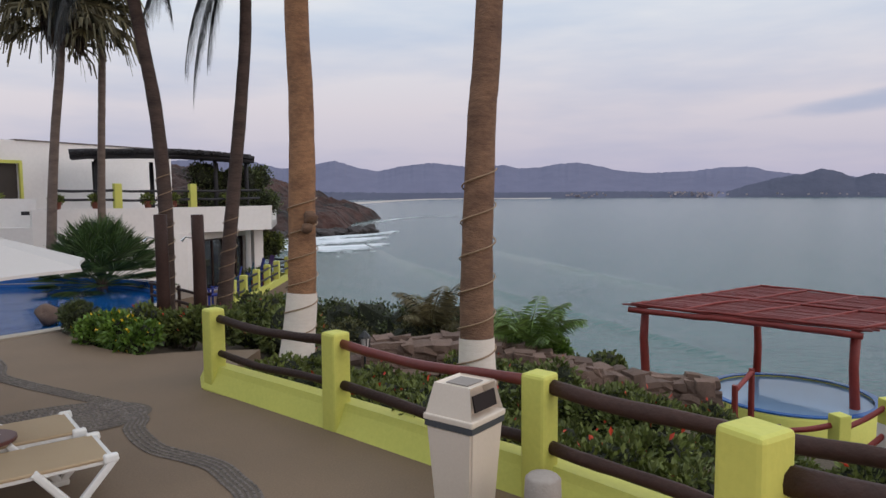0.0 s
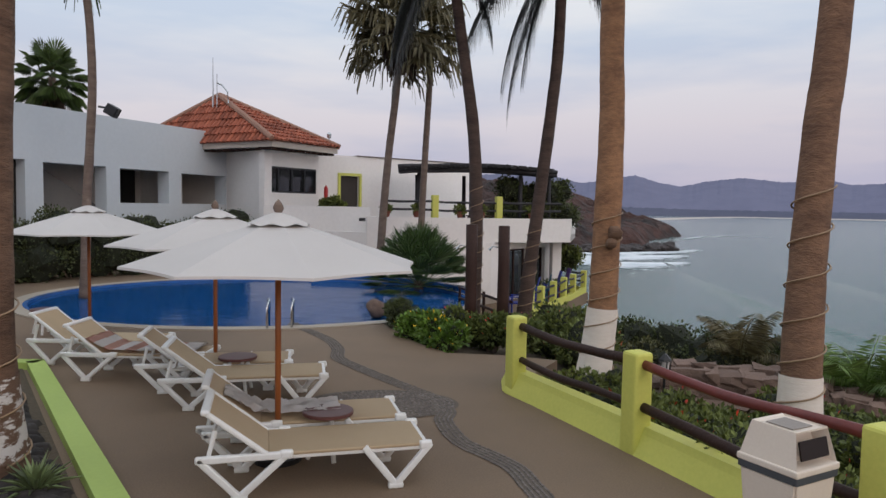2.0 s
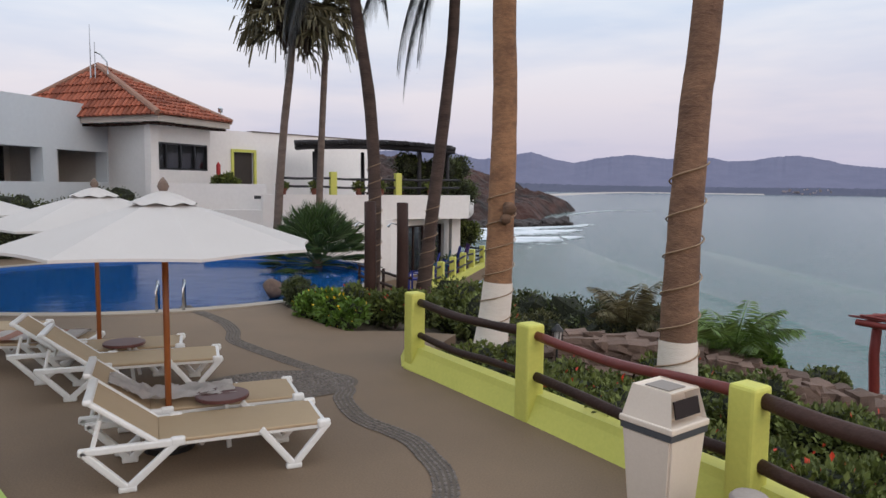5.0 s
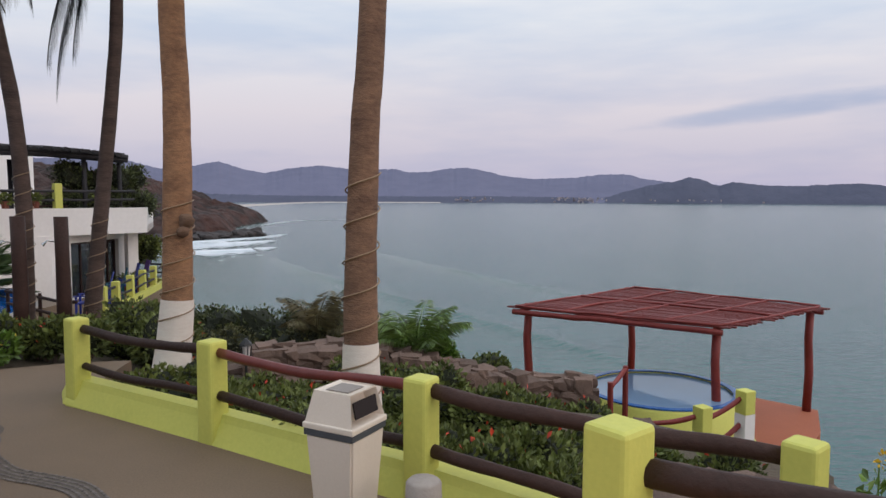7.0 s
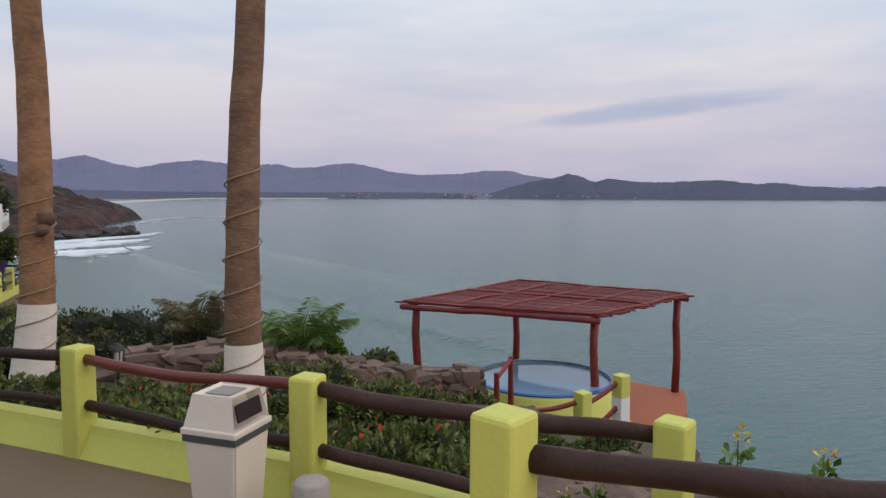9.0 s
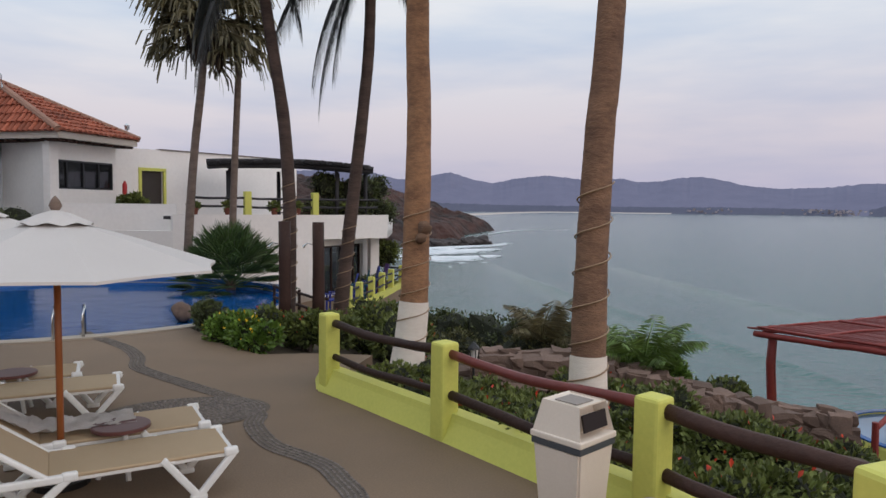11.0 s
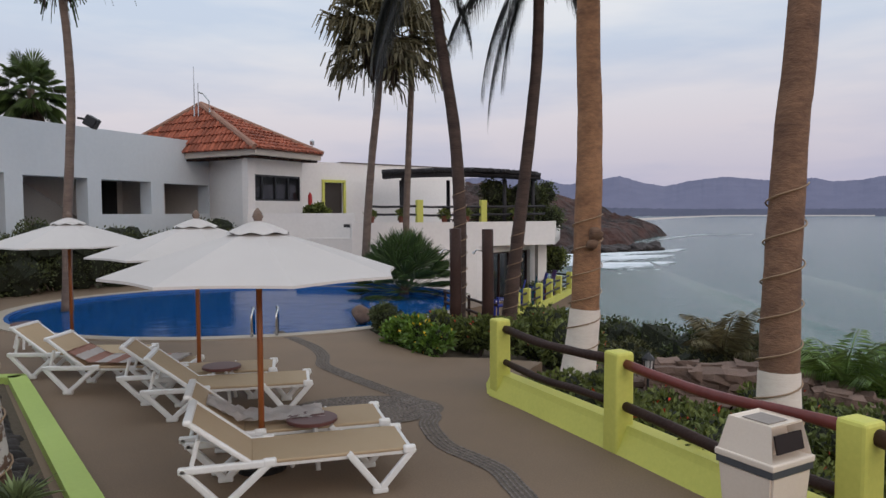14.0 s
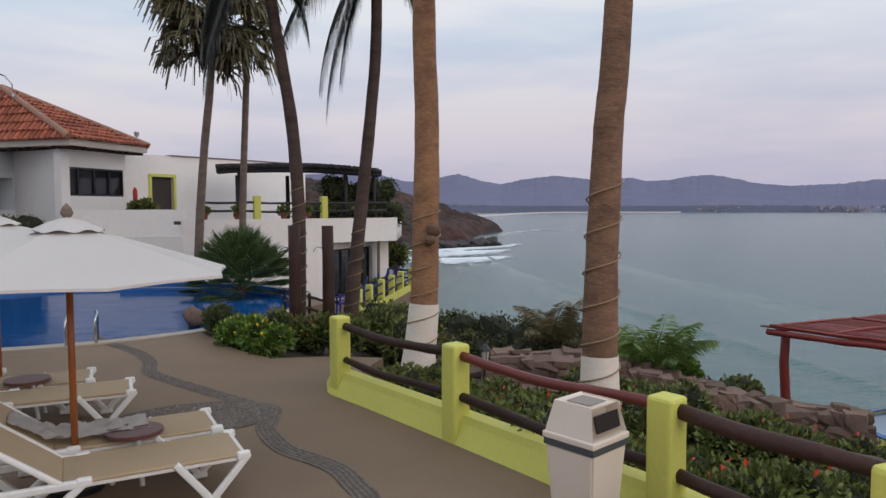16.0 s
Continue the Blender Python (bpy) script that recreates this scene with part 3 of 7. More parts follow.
build_headland()
rnd = random.Random(3)
for i in range(20):
    x, y = lerp((-114, 350), (-96, 370), i / 9) if i < 10 else lerp((-96, 372), (-77, 402), (i - 10) / 9)
    bm = bmesh.new()
    bmesh.ops.create_icosphere(bm, subdivisions=3, radius=1)
    r = rnd.uniform(2.5, 5.5)
    for v in bm.verts:
        v.co *= 1 + 0.5 * noise.noise(v.co * 1.6 + Vector((i * 7, 0, 0)))
        v.co = Vector((v.co.x * r * 1.3, v.co.y * r, v.co.z * r * 0.75))
    ob = part("sea_rock", bm, M_BLACKROCK)
    ob.location = (x + rnd.uniform(-4, 4), y + rnd.uniform(-4, 4), -19.5)
    tagged(ob, "jagged black rock washed by the sea", "rock", "rocks below the headland")


def far_hills(name, profile, distance, material, depth, label, seed, base=-21.0):
    """A range of hills along an arc; profile gives bearing and rise in degrees."""
    bearings = np.arange(profile[0][0], profile[-1][0], 0.1)
    rise = np.interp(bearings, [p[0] for p in profile], [p[1] for p in profile])
    verts, rows = [], 9
    for j in range(rows):
        t = j / (rows - 1)
        for a, e in zip(bearings, rise):
            wob = noise.noise(Vector((a * 0.55, seed, j * 0.45))) * 0.5 + noise.noise(Vector((a * 1.7, seed, j * 0.9))) * 0.3
            r = distance + depth * t + wob * depth * 0.10 * math.sin(math.pi * t)
            top = 2.4 + math.tan(radians(e + 0.04 * noise.noise(Vector((a * 1.6, seed, 5))) + 0.06 * noise.noise(Vector((a * 3.3, seed, 0))) + 0.05 * noise.noise(Vector((a * 8.3, seed, 2))))) * (distance + depth)
            z = base + (top - base) * t ** 0.85 * (1 + 0.22 * wob * math.sin(math.pi * t))
            verts.append((r * math.sin(radians(a)), r * math.cos(radians(a)), z))
    w = len(bearings)
    faces = [(j * w + i, j * w + i + 1, (j + 1) * w + i + 1, (j + 1) * w + i) for j in range(rows - 1) for i in range(w - 1)]
    return tagged(part(name, (verts, faces), material, smooth=True), label, "hills", kind="structure")


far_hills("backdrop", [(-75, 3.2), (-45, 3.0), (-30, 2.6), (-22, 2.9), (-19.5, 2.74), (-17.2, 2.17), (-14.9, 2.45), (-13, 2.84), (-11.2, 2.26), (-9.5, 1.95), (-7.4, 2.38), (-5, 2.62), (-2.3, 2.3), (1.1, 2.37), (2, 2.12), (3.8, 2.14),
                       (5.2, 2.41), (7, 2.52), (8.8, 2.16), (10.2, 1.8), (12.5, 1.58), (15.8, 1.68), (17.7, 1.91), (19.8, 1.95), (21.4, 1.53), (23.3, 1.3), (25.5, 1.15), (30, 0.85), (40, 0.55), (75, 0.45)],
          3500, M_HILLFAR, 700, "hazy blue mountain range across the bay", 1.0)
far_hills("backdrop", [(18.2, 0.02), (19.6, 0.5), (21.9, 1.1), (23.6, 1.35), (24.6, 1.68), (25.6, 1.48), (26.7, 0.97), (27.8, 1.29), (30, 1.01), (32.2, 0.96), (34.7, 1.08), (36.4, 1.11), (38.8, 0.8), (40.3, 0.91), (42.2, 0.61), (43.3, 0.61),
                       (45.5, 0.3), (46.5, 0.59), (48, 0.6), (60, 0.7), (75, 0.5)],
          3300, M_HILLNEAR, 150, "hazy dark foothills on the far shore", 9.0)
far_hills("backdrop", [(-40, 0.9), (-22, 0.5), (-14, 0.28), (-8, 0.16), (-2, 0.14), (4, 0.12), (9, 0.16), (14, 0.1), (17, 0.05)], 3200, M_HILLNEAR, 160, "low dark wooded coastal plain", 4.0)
bm = bmesh.new()
for i in range(60):
    a0, a1 = -12 + i * 0.28, -12 + (i + 1) * 0.28
    r0 = 1700 + 1400 * ease(0, 30, i)
    r1 = 1700 + 1400 * ease(0, 30, i + 1)
    vs = [bm.verts.new((r * math.sin(radians(a)), r * math.cos(radians(a)), z)) for r, a, z in ((r0, a0, -20.3), (r1, a1, -20.3), (r1 + 130, a1, -16), (r0 + 130, a0, -16))]
    bm.faces.new(vs)
tagged(part("beach", bm, M_SAND), "thin pale sand beach along the far shore", "beach", kind="structure")
bm = bmesh.new()
rnd = random.Random(8)
for i in range(90):
    a = rnd.gauss(15.8, 1.0) if i < 50 else rnd.gauss(7.2, 0.7) if i < 72 else rnd.uniform(4, 30)
    r = rnd.uniform(3195, 3290)
    size = rnd.uniform(5, 11)
    box(bm, (r * math.sin(radians(a)), r * math.cos(radians(a)), -16 + rnd.uniform(0, 22) * (1 if i < 70 else 0.6)), (size, size * 0.7, rnd.uniform(4, 9)), rnd.uniform(0, 90))
tagged(part("far_town", bm, M_TOWN), "tiny pale houses of a town on the far shore", "houses", kind="stuff")


def foam(name, line, widths, seed, label):
    """Broken white water along a line: many small uneven patches just above the sea."""
    r = random.Random(seed)
    verts, faces = [], []
    for (p0, w0), (p1, w1) in zip(zip(line, widths), zip(line[1:], widths[1:])):
        n = int(math.hypot(p1[0] - p0[0], p1[1] - p0[1]) * (2.5 + 1.1 * w0))
        for _ in range(n):
            t = r.random()
            x, y = lerp(p0, p1, t)
            w = w0 + (w1 - w0) * t
            off = r.gauss(0, 0.42) * w
            x, y = x + off * 0.4 + r.uniform(-1, 1), y - abs(off) * 0.9
            k = r.uniform(0.3, 1.0) * (1.2 + w * 0.06) * max(0.25, 1 - abs(off) / (w * 1.3 + 0.1))
            b = len(verts)
            m = 7
            verts += [(x + k * 2.6 * math.cos(j / m * 6.283) * r.uniform(0.6, 1.2), y + k * 0.9 * math.sin(j / m * 6.283) * r.uniform(0.6, 1.2), -19.88 + 0.1 * r.random()) for j in range(m)]
            faces.append(tuple(range(b, b + m)))
    return tagged(part(name, (verts, faces), M_FOAM), label, "foam", kind="stuff")


def swell(line, height, width, label, seed):
    """A low unbroken wave along a line of the sea, steeper on its shoreward face."""
    pts = [Vector((*p, 0)) for p in line]
    verts, faces, rows = [], [], []
    ends = [pts[0] * 2 - pts[1]] + pts + [pts[-1] * 2 - pts[-2]]
    path = []
    for i in range(1, len(ends) - 2):
        a, b, c, d = ends[i - 1: i + 3]
        for k in range(24):
            t = k / 24
            path.append(0.5 * ((2 * b) + (c - a) * t + (2 * a - 5 * b + 4 * c - d) * t * t + (3 * b - a - 3 * c + d) * t ** 3))
    prof = [(-1.0, -0.1), (-0.6, 0.12), (-0.3, 0.45), (-0.08, 0.9), (0.0, 1.0), (0.08, 0.85), (0.2, 0.4), (0.32, 0.08), (0.42, -0.1)]
    for i, p in enumerate(path):
        way = (path[min(i + 1, len(path) - 1)] - path[max(i - 1, 0)]).normalized()
        side = Vector((-way.y, way.x, 0)) * -1
        fade = math.sin(math.pi * min(1, (i + 0.5) / len(path))) ** 0.6
        h = height * fade * (1 + 0.35 * noise.noise(Vector((i * 0.13, seed, 0))))
        rows.append(len(verts))
        for o, z in prof:
            q = p + side * (o * width * (1 + 0.2 * noise.noise(Vector((i * 0.09, seed, o)))))
            verts.append((q.x, q.y, -20.0 + h * z))
    for r0, r1 in zip(rows, rows[1:]):
        faces += [(r0 + k, r0 + k + 1, r1 + k + 1, r1 + k) for k in range(len(prof) - 1)]
    return tagged(part("swell", (verts, faces), M_SEA, smooth=True), label, "wave", kind="structure")


swell([(-62, 322), (-30, 229), (-1.4, 162), (13, 132), (26, 106), (38, 80)], 0.75, 7.0, "low grey-green swell rolling towards the shore", 3)
swell([(-20, 330), (12, 240), (34, 180), (52, 140)], 0.45, 9.0, "faint grey-green swell further out in the bay", 8)
foam("surf", [(-200, 318), (-118, 345), (-97, 350), (-84, 368), (-64, 396), (-60, 420)], [14, 16, 22, 22, 10, 4], 1, "white surf breaking at the headland")
foam("surf", [(-120, 318), (-97, 322), (-74, 345), (-58, 360)], [28, 38, 32, 10], 2, "white surf patch spreading off the rocks")
foam("surf", [(-94, 300), (-76, 290), (-60, 300), (-50, 312)], [26, 34, 26, 8], 7, "thin white wash drifting off the rocks")
foam("surf", [(-94, 560), (-88, 640), (-74, 684), (-40, 700)], [4, 5, 6, 3], 3, "thin white surf round the point")


# ---- terrace floor, pebble inlay and kerbs ----
FENCE = [(-3.12, 7.62), (-1.28, 6.38), (0.70, 4.92), (1.55, 2.85)]
DECK = [(-3.18, 7.75), (-1.40, 6.55), (0.55, 5.05), (2.75, 3.5), (4.1, 2.5), (5.0, -9), (-30, -12), (-30, 17), (-20, 22), (-14.0, 19.4), (-9.0, 18.2), (-6.6, 15.6), (-7.3, 11.2), (-5.8, 9.95), (-4.9, 9.45), (-4.05, 9.8), (-3.2, 9.9)]
POOL = (-12.0, 12.75, 5.3, 4.45, 32.0)


def ellipse(cx, cy, a, b, turn, n=96, grow=0.0):
    c, s = math.cos(radians(turn)), math.sin(radians(turn))
    return [(cx + (a + grow) * math.cos(t) * c - (b + grow) * math.sin(t) * s, cy + (a + grow) * math.cos(t) * s + (b + grow) * math.sin(t) * c) for t in (2 * math.pi * i / n for i in range(n))]


def ring(bm, inner, outer, z0, z1):
    n = len(inner)
    vi0, vo0 = [bm.verts.new((*p, z0)) for p in inner], [bm.verts.new((*p, z0)) for p in outer]
    vi1, vo1 = [bm.verts.new((*p, z1)) for p in inner], [bm.verts.new((*p, z1)) for p in outer]
    for i in range(n):
        j = (i + 1) % n
        for q in ((vi1[i], vi1[j], vo1[j], vo1[i]), (vo0[i], vo1[i], vo1[j], vo0[j]), (vi0[i], vi0[j], vi1[j], vi1[i]), (vi0[j], vi0[i], vo0[i], vo0[j])):
            bm.faces.new(q)


def floor_with_pool():
    """The terrace slab, with the pool's oval cut out of it."""
    bm = bmesh.new()
    outer = [bm.verts.new((x, y, 0)) for x, y in DECK]
    hole = [bm.verts.new((x, y, 0)) for x, y in ellipse(*POOL, 72, 0.28)]
    edges = [bm.edges.new((c[i], c[(i + 1) % len(c)])) for c in (outer, hole) for i in range(len(c))]
    bmesh.ops.triangle_fill(bm, edges=edges, use_beauty=True)
    keep = bm.faces[:]
    r = bmesh.ops.extrude_face_region(bm, geom=keep)
    bmesh.ops.translate(bm, verts=[v for v in r["geom"] if isinstance(v, bmesh.types.BMVert)], vec=(0, 0, -0.35))
    return part("floor", bm, M_DECK)


tagged(floor_with_pool(), "tan textured concrete pool terrace", "terrace floor", kind="structure")

M_COPING = mat("pale_coping", (0.42, 0.36, 0.29), (0.34, 0.29, 0.23), 0.7, 40, 1, 0.1)
M_MOSAIC = mat("blue_pool_mosaic", (0.05, 0.16, 0.42), (0.02, 0.08, 0.28), 0.25, 14, 1, 0.1)
pool = thing("swimming_pool", (0, 0, 0), 0, "oval swimming pool with deep blue water and a pale stone rim", "pool")
bm = bmesh.new()
ring(bm, ellipse(*POOL), ellipse(*POOL, grow=0.30), -0.3, 0.03)
part("coping", bm, M_COPING, pool)
bm = bmesh.new()
ring(bm, ellipse(*POOL, grow=-0.10), ellipse(*POOL), -1.4, 0.012)
part("basin_wall", bm, M_MOSAIC, pool, "blue mosaic pool edge")
bm = bmesh.new()
bm.faces.new([bm.verts.new((x, y, -0.05)) for x, y in ellipse(*POOL, grow=-0.09)])
part("water", bm, M_POOL, pool, "still deep blue pool water")
bm = bmesh.new()
far_rim = [p for p in ellipse(*POOL, grow=0.02)]
for i in range(92, 96 + 22):
    p0, p1 = far_rim[i % 96], far_rim[(i + 1) % 96]
    h = 0.13
    d0 = ellipse(*POOL, grow=0.24)[i % 96]
    d1 = ellipse(*POOL, grow=0.24)[(i + 1) % 96]
    prism(bm, [p0, p1, d1, d0], 0.03, 0.034 + h)
part("raised_edge", bm, M_MOSAIC, pool, "raised blue mosaic spill edge")
ladder = thing("pool_ladder", (-8.72, 9.5, 0), 0, "curved stainless steel pool ladder rails", "ladder")
for dx, dy in ((0.0, 0.0), (0.30, 0.34)):
    bm = bmesh.new()
    tube(bm, [(dx + 0.05, dy - 0.1, -0.02), (dx + 0.05, dy - 0.1, 0.40), (dx, dy, 0.53), (dx - 0.12, dy + 0.12, 0.55), (dx - 0.22, dy + 0.25, 0.42), (dx - 0.25, dy + 0.28, -0.2)], 0.025, 8)
    part("rail", bm, M_STEEL, ladder, smooth=True)


def ribbon(points, width, n=14):
    """Left and right edges of a smooth band through points."""
    p = [Vector((*points[0], 0))] + [Vector((*q, 0)) for q in points] + [Vector((*points[-1], 0))]
    mids = []
    for i in range(1, len(p) - 2):
        for k in range(n):
            t = k / n
            a, b, c, d = p[i - 1], p[i], p[i + 1], p[i + 2]
            mids.append(0.5 * ((2 * b) + (c - a) * t + (2 * a - 5 * b + 4 * c - d) * t * t + (3 * b - a - 3 * c + d) * t ** 3))
    mids.append(p[-1])
    edge = []
    for i, m in enumerate(mids):
        w = (mids[min(i + 1, len(mids) - 1)] - mids[max(i - 1, 0)]).normalized()
        nrm = Vector((-w.y, w.x, 0))
        edge.append((m + nrm * width / 2, m - nrm * width / 2, m, w))
    return edge


PATHLINE = [(-8.75, 10.2), (-8.38, 9.95), (-7.7, 9.6), (-7.05, 9.2), (-6.5, 8.7), (-6.12, 8.2), (-5.6, 7.9), (-5.2, 7.7), (-4.6, 7.42), (-3.85, 7.07), (-3.4, 6.65), (-3.25, 6.3), (-2.8, 5.82), (-2.35, 5.6), (-2.05, 5.43), (-1.82, 5.18), (-1.56, 4.86), (-1.35, 4.3), (-1.3, 3.4)]
inlay = thing("pebble_inlay", (0, 0, 0), 0, "winding dark pebble band with a round pebble disc set in the floor", "pebble path", kind="structure")
bm = bmesh.new()
e = ribbon(PATHLINE, 0.19)
vl, vr = [bm.verts.new((a.x, a.y, 0.004)) for a, b, m, w in e], [bm.verts.new((b.x, b.y, 0.004)) for a, b, m, w in e]
for i in range(len(e) - 1):
    bm.faces.new((vl[i], vl[i + 1], vr[i + 1], vr[i]))
part("mortar_bed", bm, M_MORTAR, inlay)
DISC = ellipse(-4.2, 6.5, 0.92, 0.60, 30, 48)
bm = bmesh.new()
bm.faces.new([bm.verts.new((x, y, 0.008)) for x, y in DISC])
part("mortar_disc", bm, M_MORTAR, inlay)


def pebble_field(spots, rnd, z=0.006, low=0.35, high=0.6):
    """Many small flattened stones."""
    verts, faces = [], []
    for x, y, r, turn in spots:
        b = len(verts)
        c, s = math.cos(turn), math.sin(turn)
        el = rnd.uniform(1.1, 1.8)
        h = r * rnd.uniform(low, high)
        for rr, zz in ((1.0, 0.0), (0.72, 0.75)):
            for k in range(6):
                a = k / 6 * 6.283
                px, py = r * rr * el * math.cos(a), r * rr * math.sin(a)
                verts.append((x + px * c - py * s, y + px * s + py * c, z + h * zz))
        verts.append((x, y, z + h))
        faces += [(b + k, b + (k + 1) % 6, b + 6 + (k + 1) % 6, b + 6 + k) for k in range(6)] + [(b + 6 + k, b + 6 + (k + 1) % 6, b + 12) for k in range(6)]
    return verts, faces


rnd = random.Random(5)
spots = []
for i in range(len(e) - 1):
    a, b, m, w = e[i]
    seg = (e[i + 1][2] - m).length
    for row in range(5):
        f = row / 4
        count = max(1, int(seg / 0.045))
        for k in range(count):
            p = a.lerp(b, f) + w * (seg * (k + rnd.random() * 0.5) / count)
            spots.append((p.x, p.y, rnd.uniform(0.012, 0.018), math.atan2(w.y, w.x) + (0 if row in (0, 4) else rnd.uniform(-0.6, 0.6))))
tagged(part("pebbles", pebble_field(spots, rnd), M_PEBBLE, inlay), kind="stuff")
spots = []
for rr in np.arange(0.05, 0.98, 0.055):
    n = max(5, int(2 * math.pi * rr * 0.8 / 0.05))
    for k in range(n):
        a = k / n * 6.283 + rr * 3
        c, s = math.cos(radians(30)), math.sin(radians(30))
        px, py = 0.92 * rr * math.cos(a), 0.60 * rr * math.sin(a)
        spots.append((-4.2 + px * c - py * s, 6.5 + px * s + py * c, rnd.uniform(0.013, 0.02), rnd.uniform(0, 3)))
tagged(part("pebbles", pebble_field(spots, rnd, 0.009), M_PEBBLE, inlay), kind="stuff")


# ---- lime fence with log rails ----
fence = thing("fence", (0, 0, 0), 0, "lime-yellow masonry fence posts on a sloped kerb with dark log rails", "fence")
bm = bmesh.new()
KERB = [(-3.27, 8.35), (-3.10, 7.95), (-1.27, 6.60), (0.72, 5.07), (2.85, 3.64), (4.2, 2.74)]
prof = [(-0.18, 0.0), (-0.085, 0.20), (-0.06, 0.27), (0.11, 0.27), (0.12, -0.6), (-0.2, -0.2)]
rows = []
for i, (x, y) in enumerate(KERB):
    a, b = KERB[max(i - 1, 0)], KERB[min(i + 1, len(KERB) - 1)]
    w = Vector((b[0] - a[0], b[1] - a[1])).normalized()
    n = Vector((-w.y, w.x))
    low = 0.22 if i > 3 else 0.0
    rows.append([bm.verts.new((x + n.x * o, y + n.y * o, z - low)) for o, z in prof])
for r0, r1 in zip(rows, rows[1:]):
    for k in range(len(prof)):
        bm.faces.new((r0[k], r0[(k + 1) % len(prof)], r1[(k + 1) % len(prof)], r1[k]))
bm.faces.new(rows[0])
bm.faces.new(rows[-1][::-1])
part("kerb", bm, M_LIME, fence)
POSTS = [(-3.06, 7.86, 0.975, 0.21), (-1.23, 6.47, 0.98, 0.215), (0.69, 5.0, 0.975, 0.215), (1.45, 2.77, 1.335, 0.24), (2.85, 3.55, 0.93, 0.21), (3.98, 1.34, 1.2, 0.24)]
for x, y, h, w in POSTS:
    bm = bmesh.new()
    low = -0.3
    vs = box(bm, (0, 0, (h + low) / 2), (w, w, h - low), 0, 0.028)
    for v in bm.verts:
        v.co += Vector((noise.noise(v.co * 3 + Vector((x, y, 0))), noise.noise(v.co * 3 + Vector((y, x, 4))), 0)) * 0.006
    ob = part("post", bm, M_LIME, fence)
    ob.matrix_world = pose(x, y, 0, 0, 0, -38 if x < 1 else -55)
RAILS = [((-3.0, 7.84, 0.86), (-1.32, 6.55, 0.87), 0.05, M_DARKWOOD), ((-3.0, 7.84, 0.44), (-1.32, 6.55, 0.45), 0.042, M_DARKWOOD),
         ((-1.15, 6.42, 0.86), (0.64, 5.06, 0.87), 0.045, M_REDRAIL), ((-1.15, 6.42, 0.45), (0.64, 5.06, 0.43), 0.048, M_DARKWOOD),
         ((0.77, 4.95, 0.87), (2.8, 3.62, 0.82), 0.06, M_DARKWOOD), ((0.77, 4.95, 0.42), (2.8, 3.62, 0.2), 0.052, M_DARKWOOD),
         ((1.54, 2.74, 1.12), (3.9, 1.4, 1.16), 0.07, M_DARKWOOD)]
for a, b, r, m in RAILS:
    log_rail("rail", a, b, r, m, fence, label="red varnished log rail" if m is M_REDRAIL else "")

rubbish = thing("litter_bin", (0.13, 4.65, 0), -33, "cream plastic litter bin with a dark grey band and hooded lid", "bin")
bm = bmesh.new()
for z0, z1, a0, a1 in ((0.0, 0.70, 0.155, 0.20),):
    lo = [bm.verts.new((sx * a0, sy * a0, z0)) for sx, sy in ((-1, -1), (1, -1), (1, 1), (-1, 1))]
    hi = [bm.verts.new((sx * a1, sy * a1, z1)) for sx, sy in ((-1, -1), (1, -1), (1, 1), (-1, 1))]
    bm.faces.new(lo[::-1])
    bm.faces.new(hi)
    for k in range(4):
        bm.faces.new((lo[k], lo[(k + 1) % 4], hi[(k + 1) % 4], hi[k]))
bmesh.ops.bevel(bm, geom=bm.edges[:], offset=0.015, segments=2, affect="EDGES")
part("body", bm, M_BIN, rubbish)
bm = bmesh.new()
box(bm, (0, 0, 0.715), (0.415, 0.415, 0.05), 0, 0.006)
part("band", bm, M_BAND, rubbish, "dark grey band")


def bin_lid():
    bm = bmesh.new()
    box(bm, (0, 0, 0.76), (0.43, 0.43, 0.045), 0, 0.01)
    lo = [bm.verts.new((sx * 0.20, sy * 0.20, 0.78)) for sx, sy in ((-1, -1), (1, -1), (1, 1), (-1, 1))]
    hi = [bm.verts.new((sx * 0.155, sy * 0.155, 1.0)) for sx, sy in ((-1, -1), (1, -1), (1, 1), (-1, 1))]
    bm.faces.new(lo[::-1])
    top = bm.faces.new(hi)
    sides = [bm.faces.new((lo[k], lo[(k + 1) % 4], hi[(k + 1) % 4], hi[k])) for k in range(4)]
    r = bmesh.ops.inset_individual(bm, faces=[top], thickness=0.055)
    bmesh.ops.translate(bm, verts=top.verts, vec=(0, 0, -0.012))
    for s in (sides[1], sides[3]):
        bmesh.ops.inset_individual(bm, faces=[s], thickness=0.045)
        n = s.normal.copy()
        bmesh.ops.translate(bm, verts=s.verts, vec=-n * 0.10 if n.length else (0, 0, 0))
    return bm


lid = part("lid", bin_lid(), M_BIN, rubbish)
# Near-black plates stand in for the shaded inside of the lid's two openings.
for sx in (-1, 1):
    bm = bmesh.new()
    box(bm, (sx * 0.172, 0, 0.885), (0.012, 0.27, 0.115), 0, 0, (sx * -12, "Y"))
    part("opening", bm, M_BINHOLE, lid, "dark plate for the shaded opening of the lid")
bm = bmesh.new()
box(bm, (0, 0, 0.994), (0.19, 0.19, 0.006))
part("top_plate", bm, mat("grey_plate", (0.30, 0.26, 0.23), None, 0.6), lid, "grey sunken plate")

bm = bmesh.new()
tube(bm, [(0, 0, 0), (0, 0, 0.28), (0, 0, 0.44), (0, 0, 0.46)], [0.13, 0.125, 0.12, 0.10], 16, wobble=0.06)
ob = part("stone_bollard", bm, mat("grey_cast_stone", (0.38, 0.33, 0.29), (0.28, 0.24, 0.21), 0.85, 30, 3, 0.4, 60), smooth=True)
ob.location = (0.665, 4.30, 0)
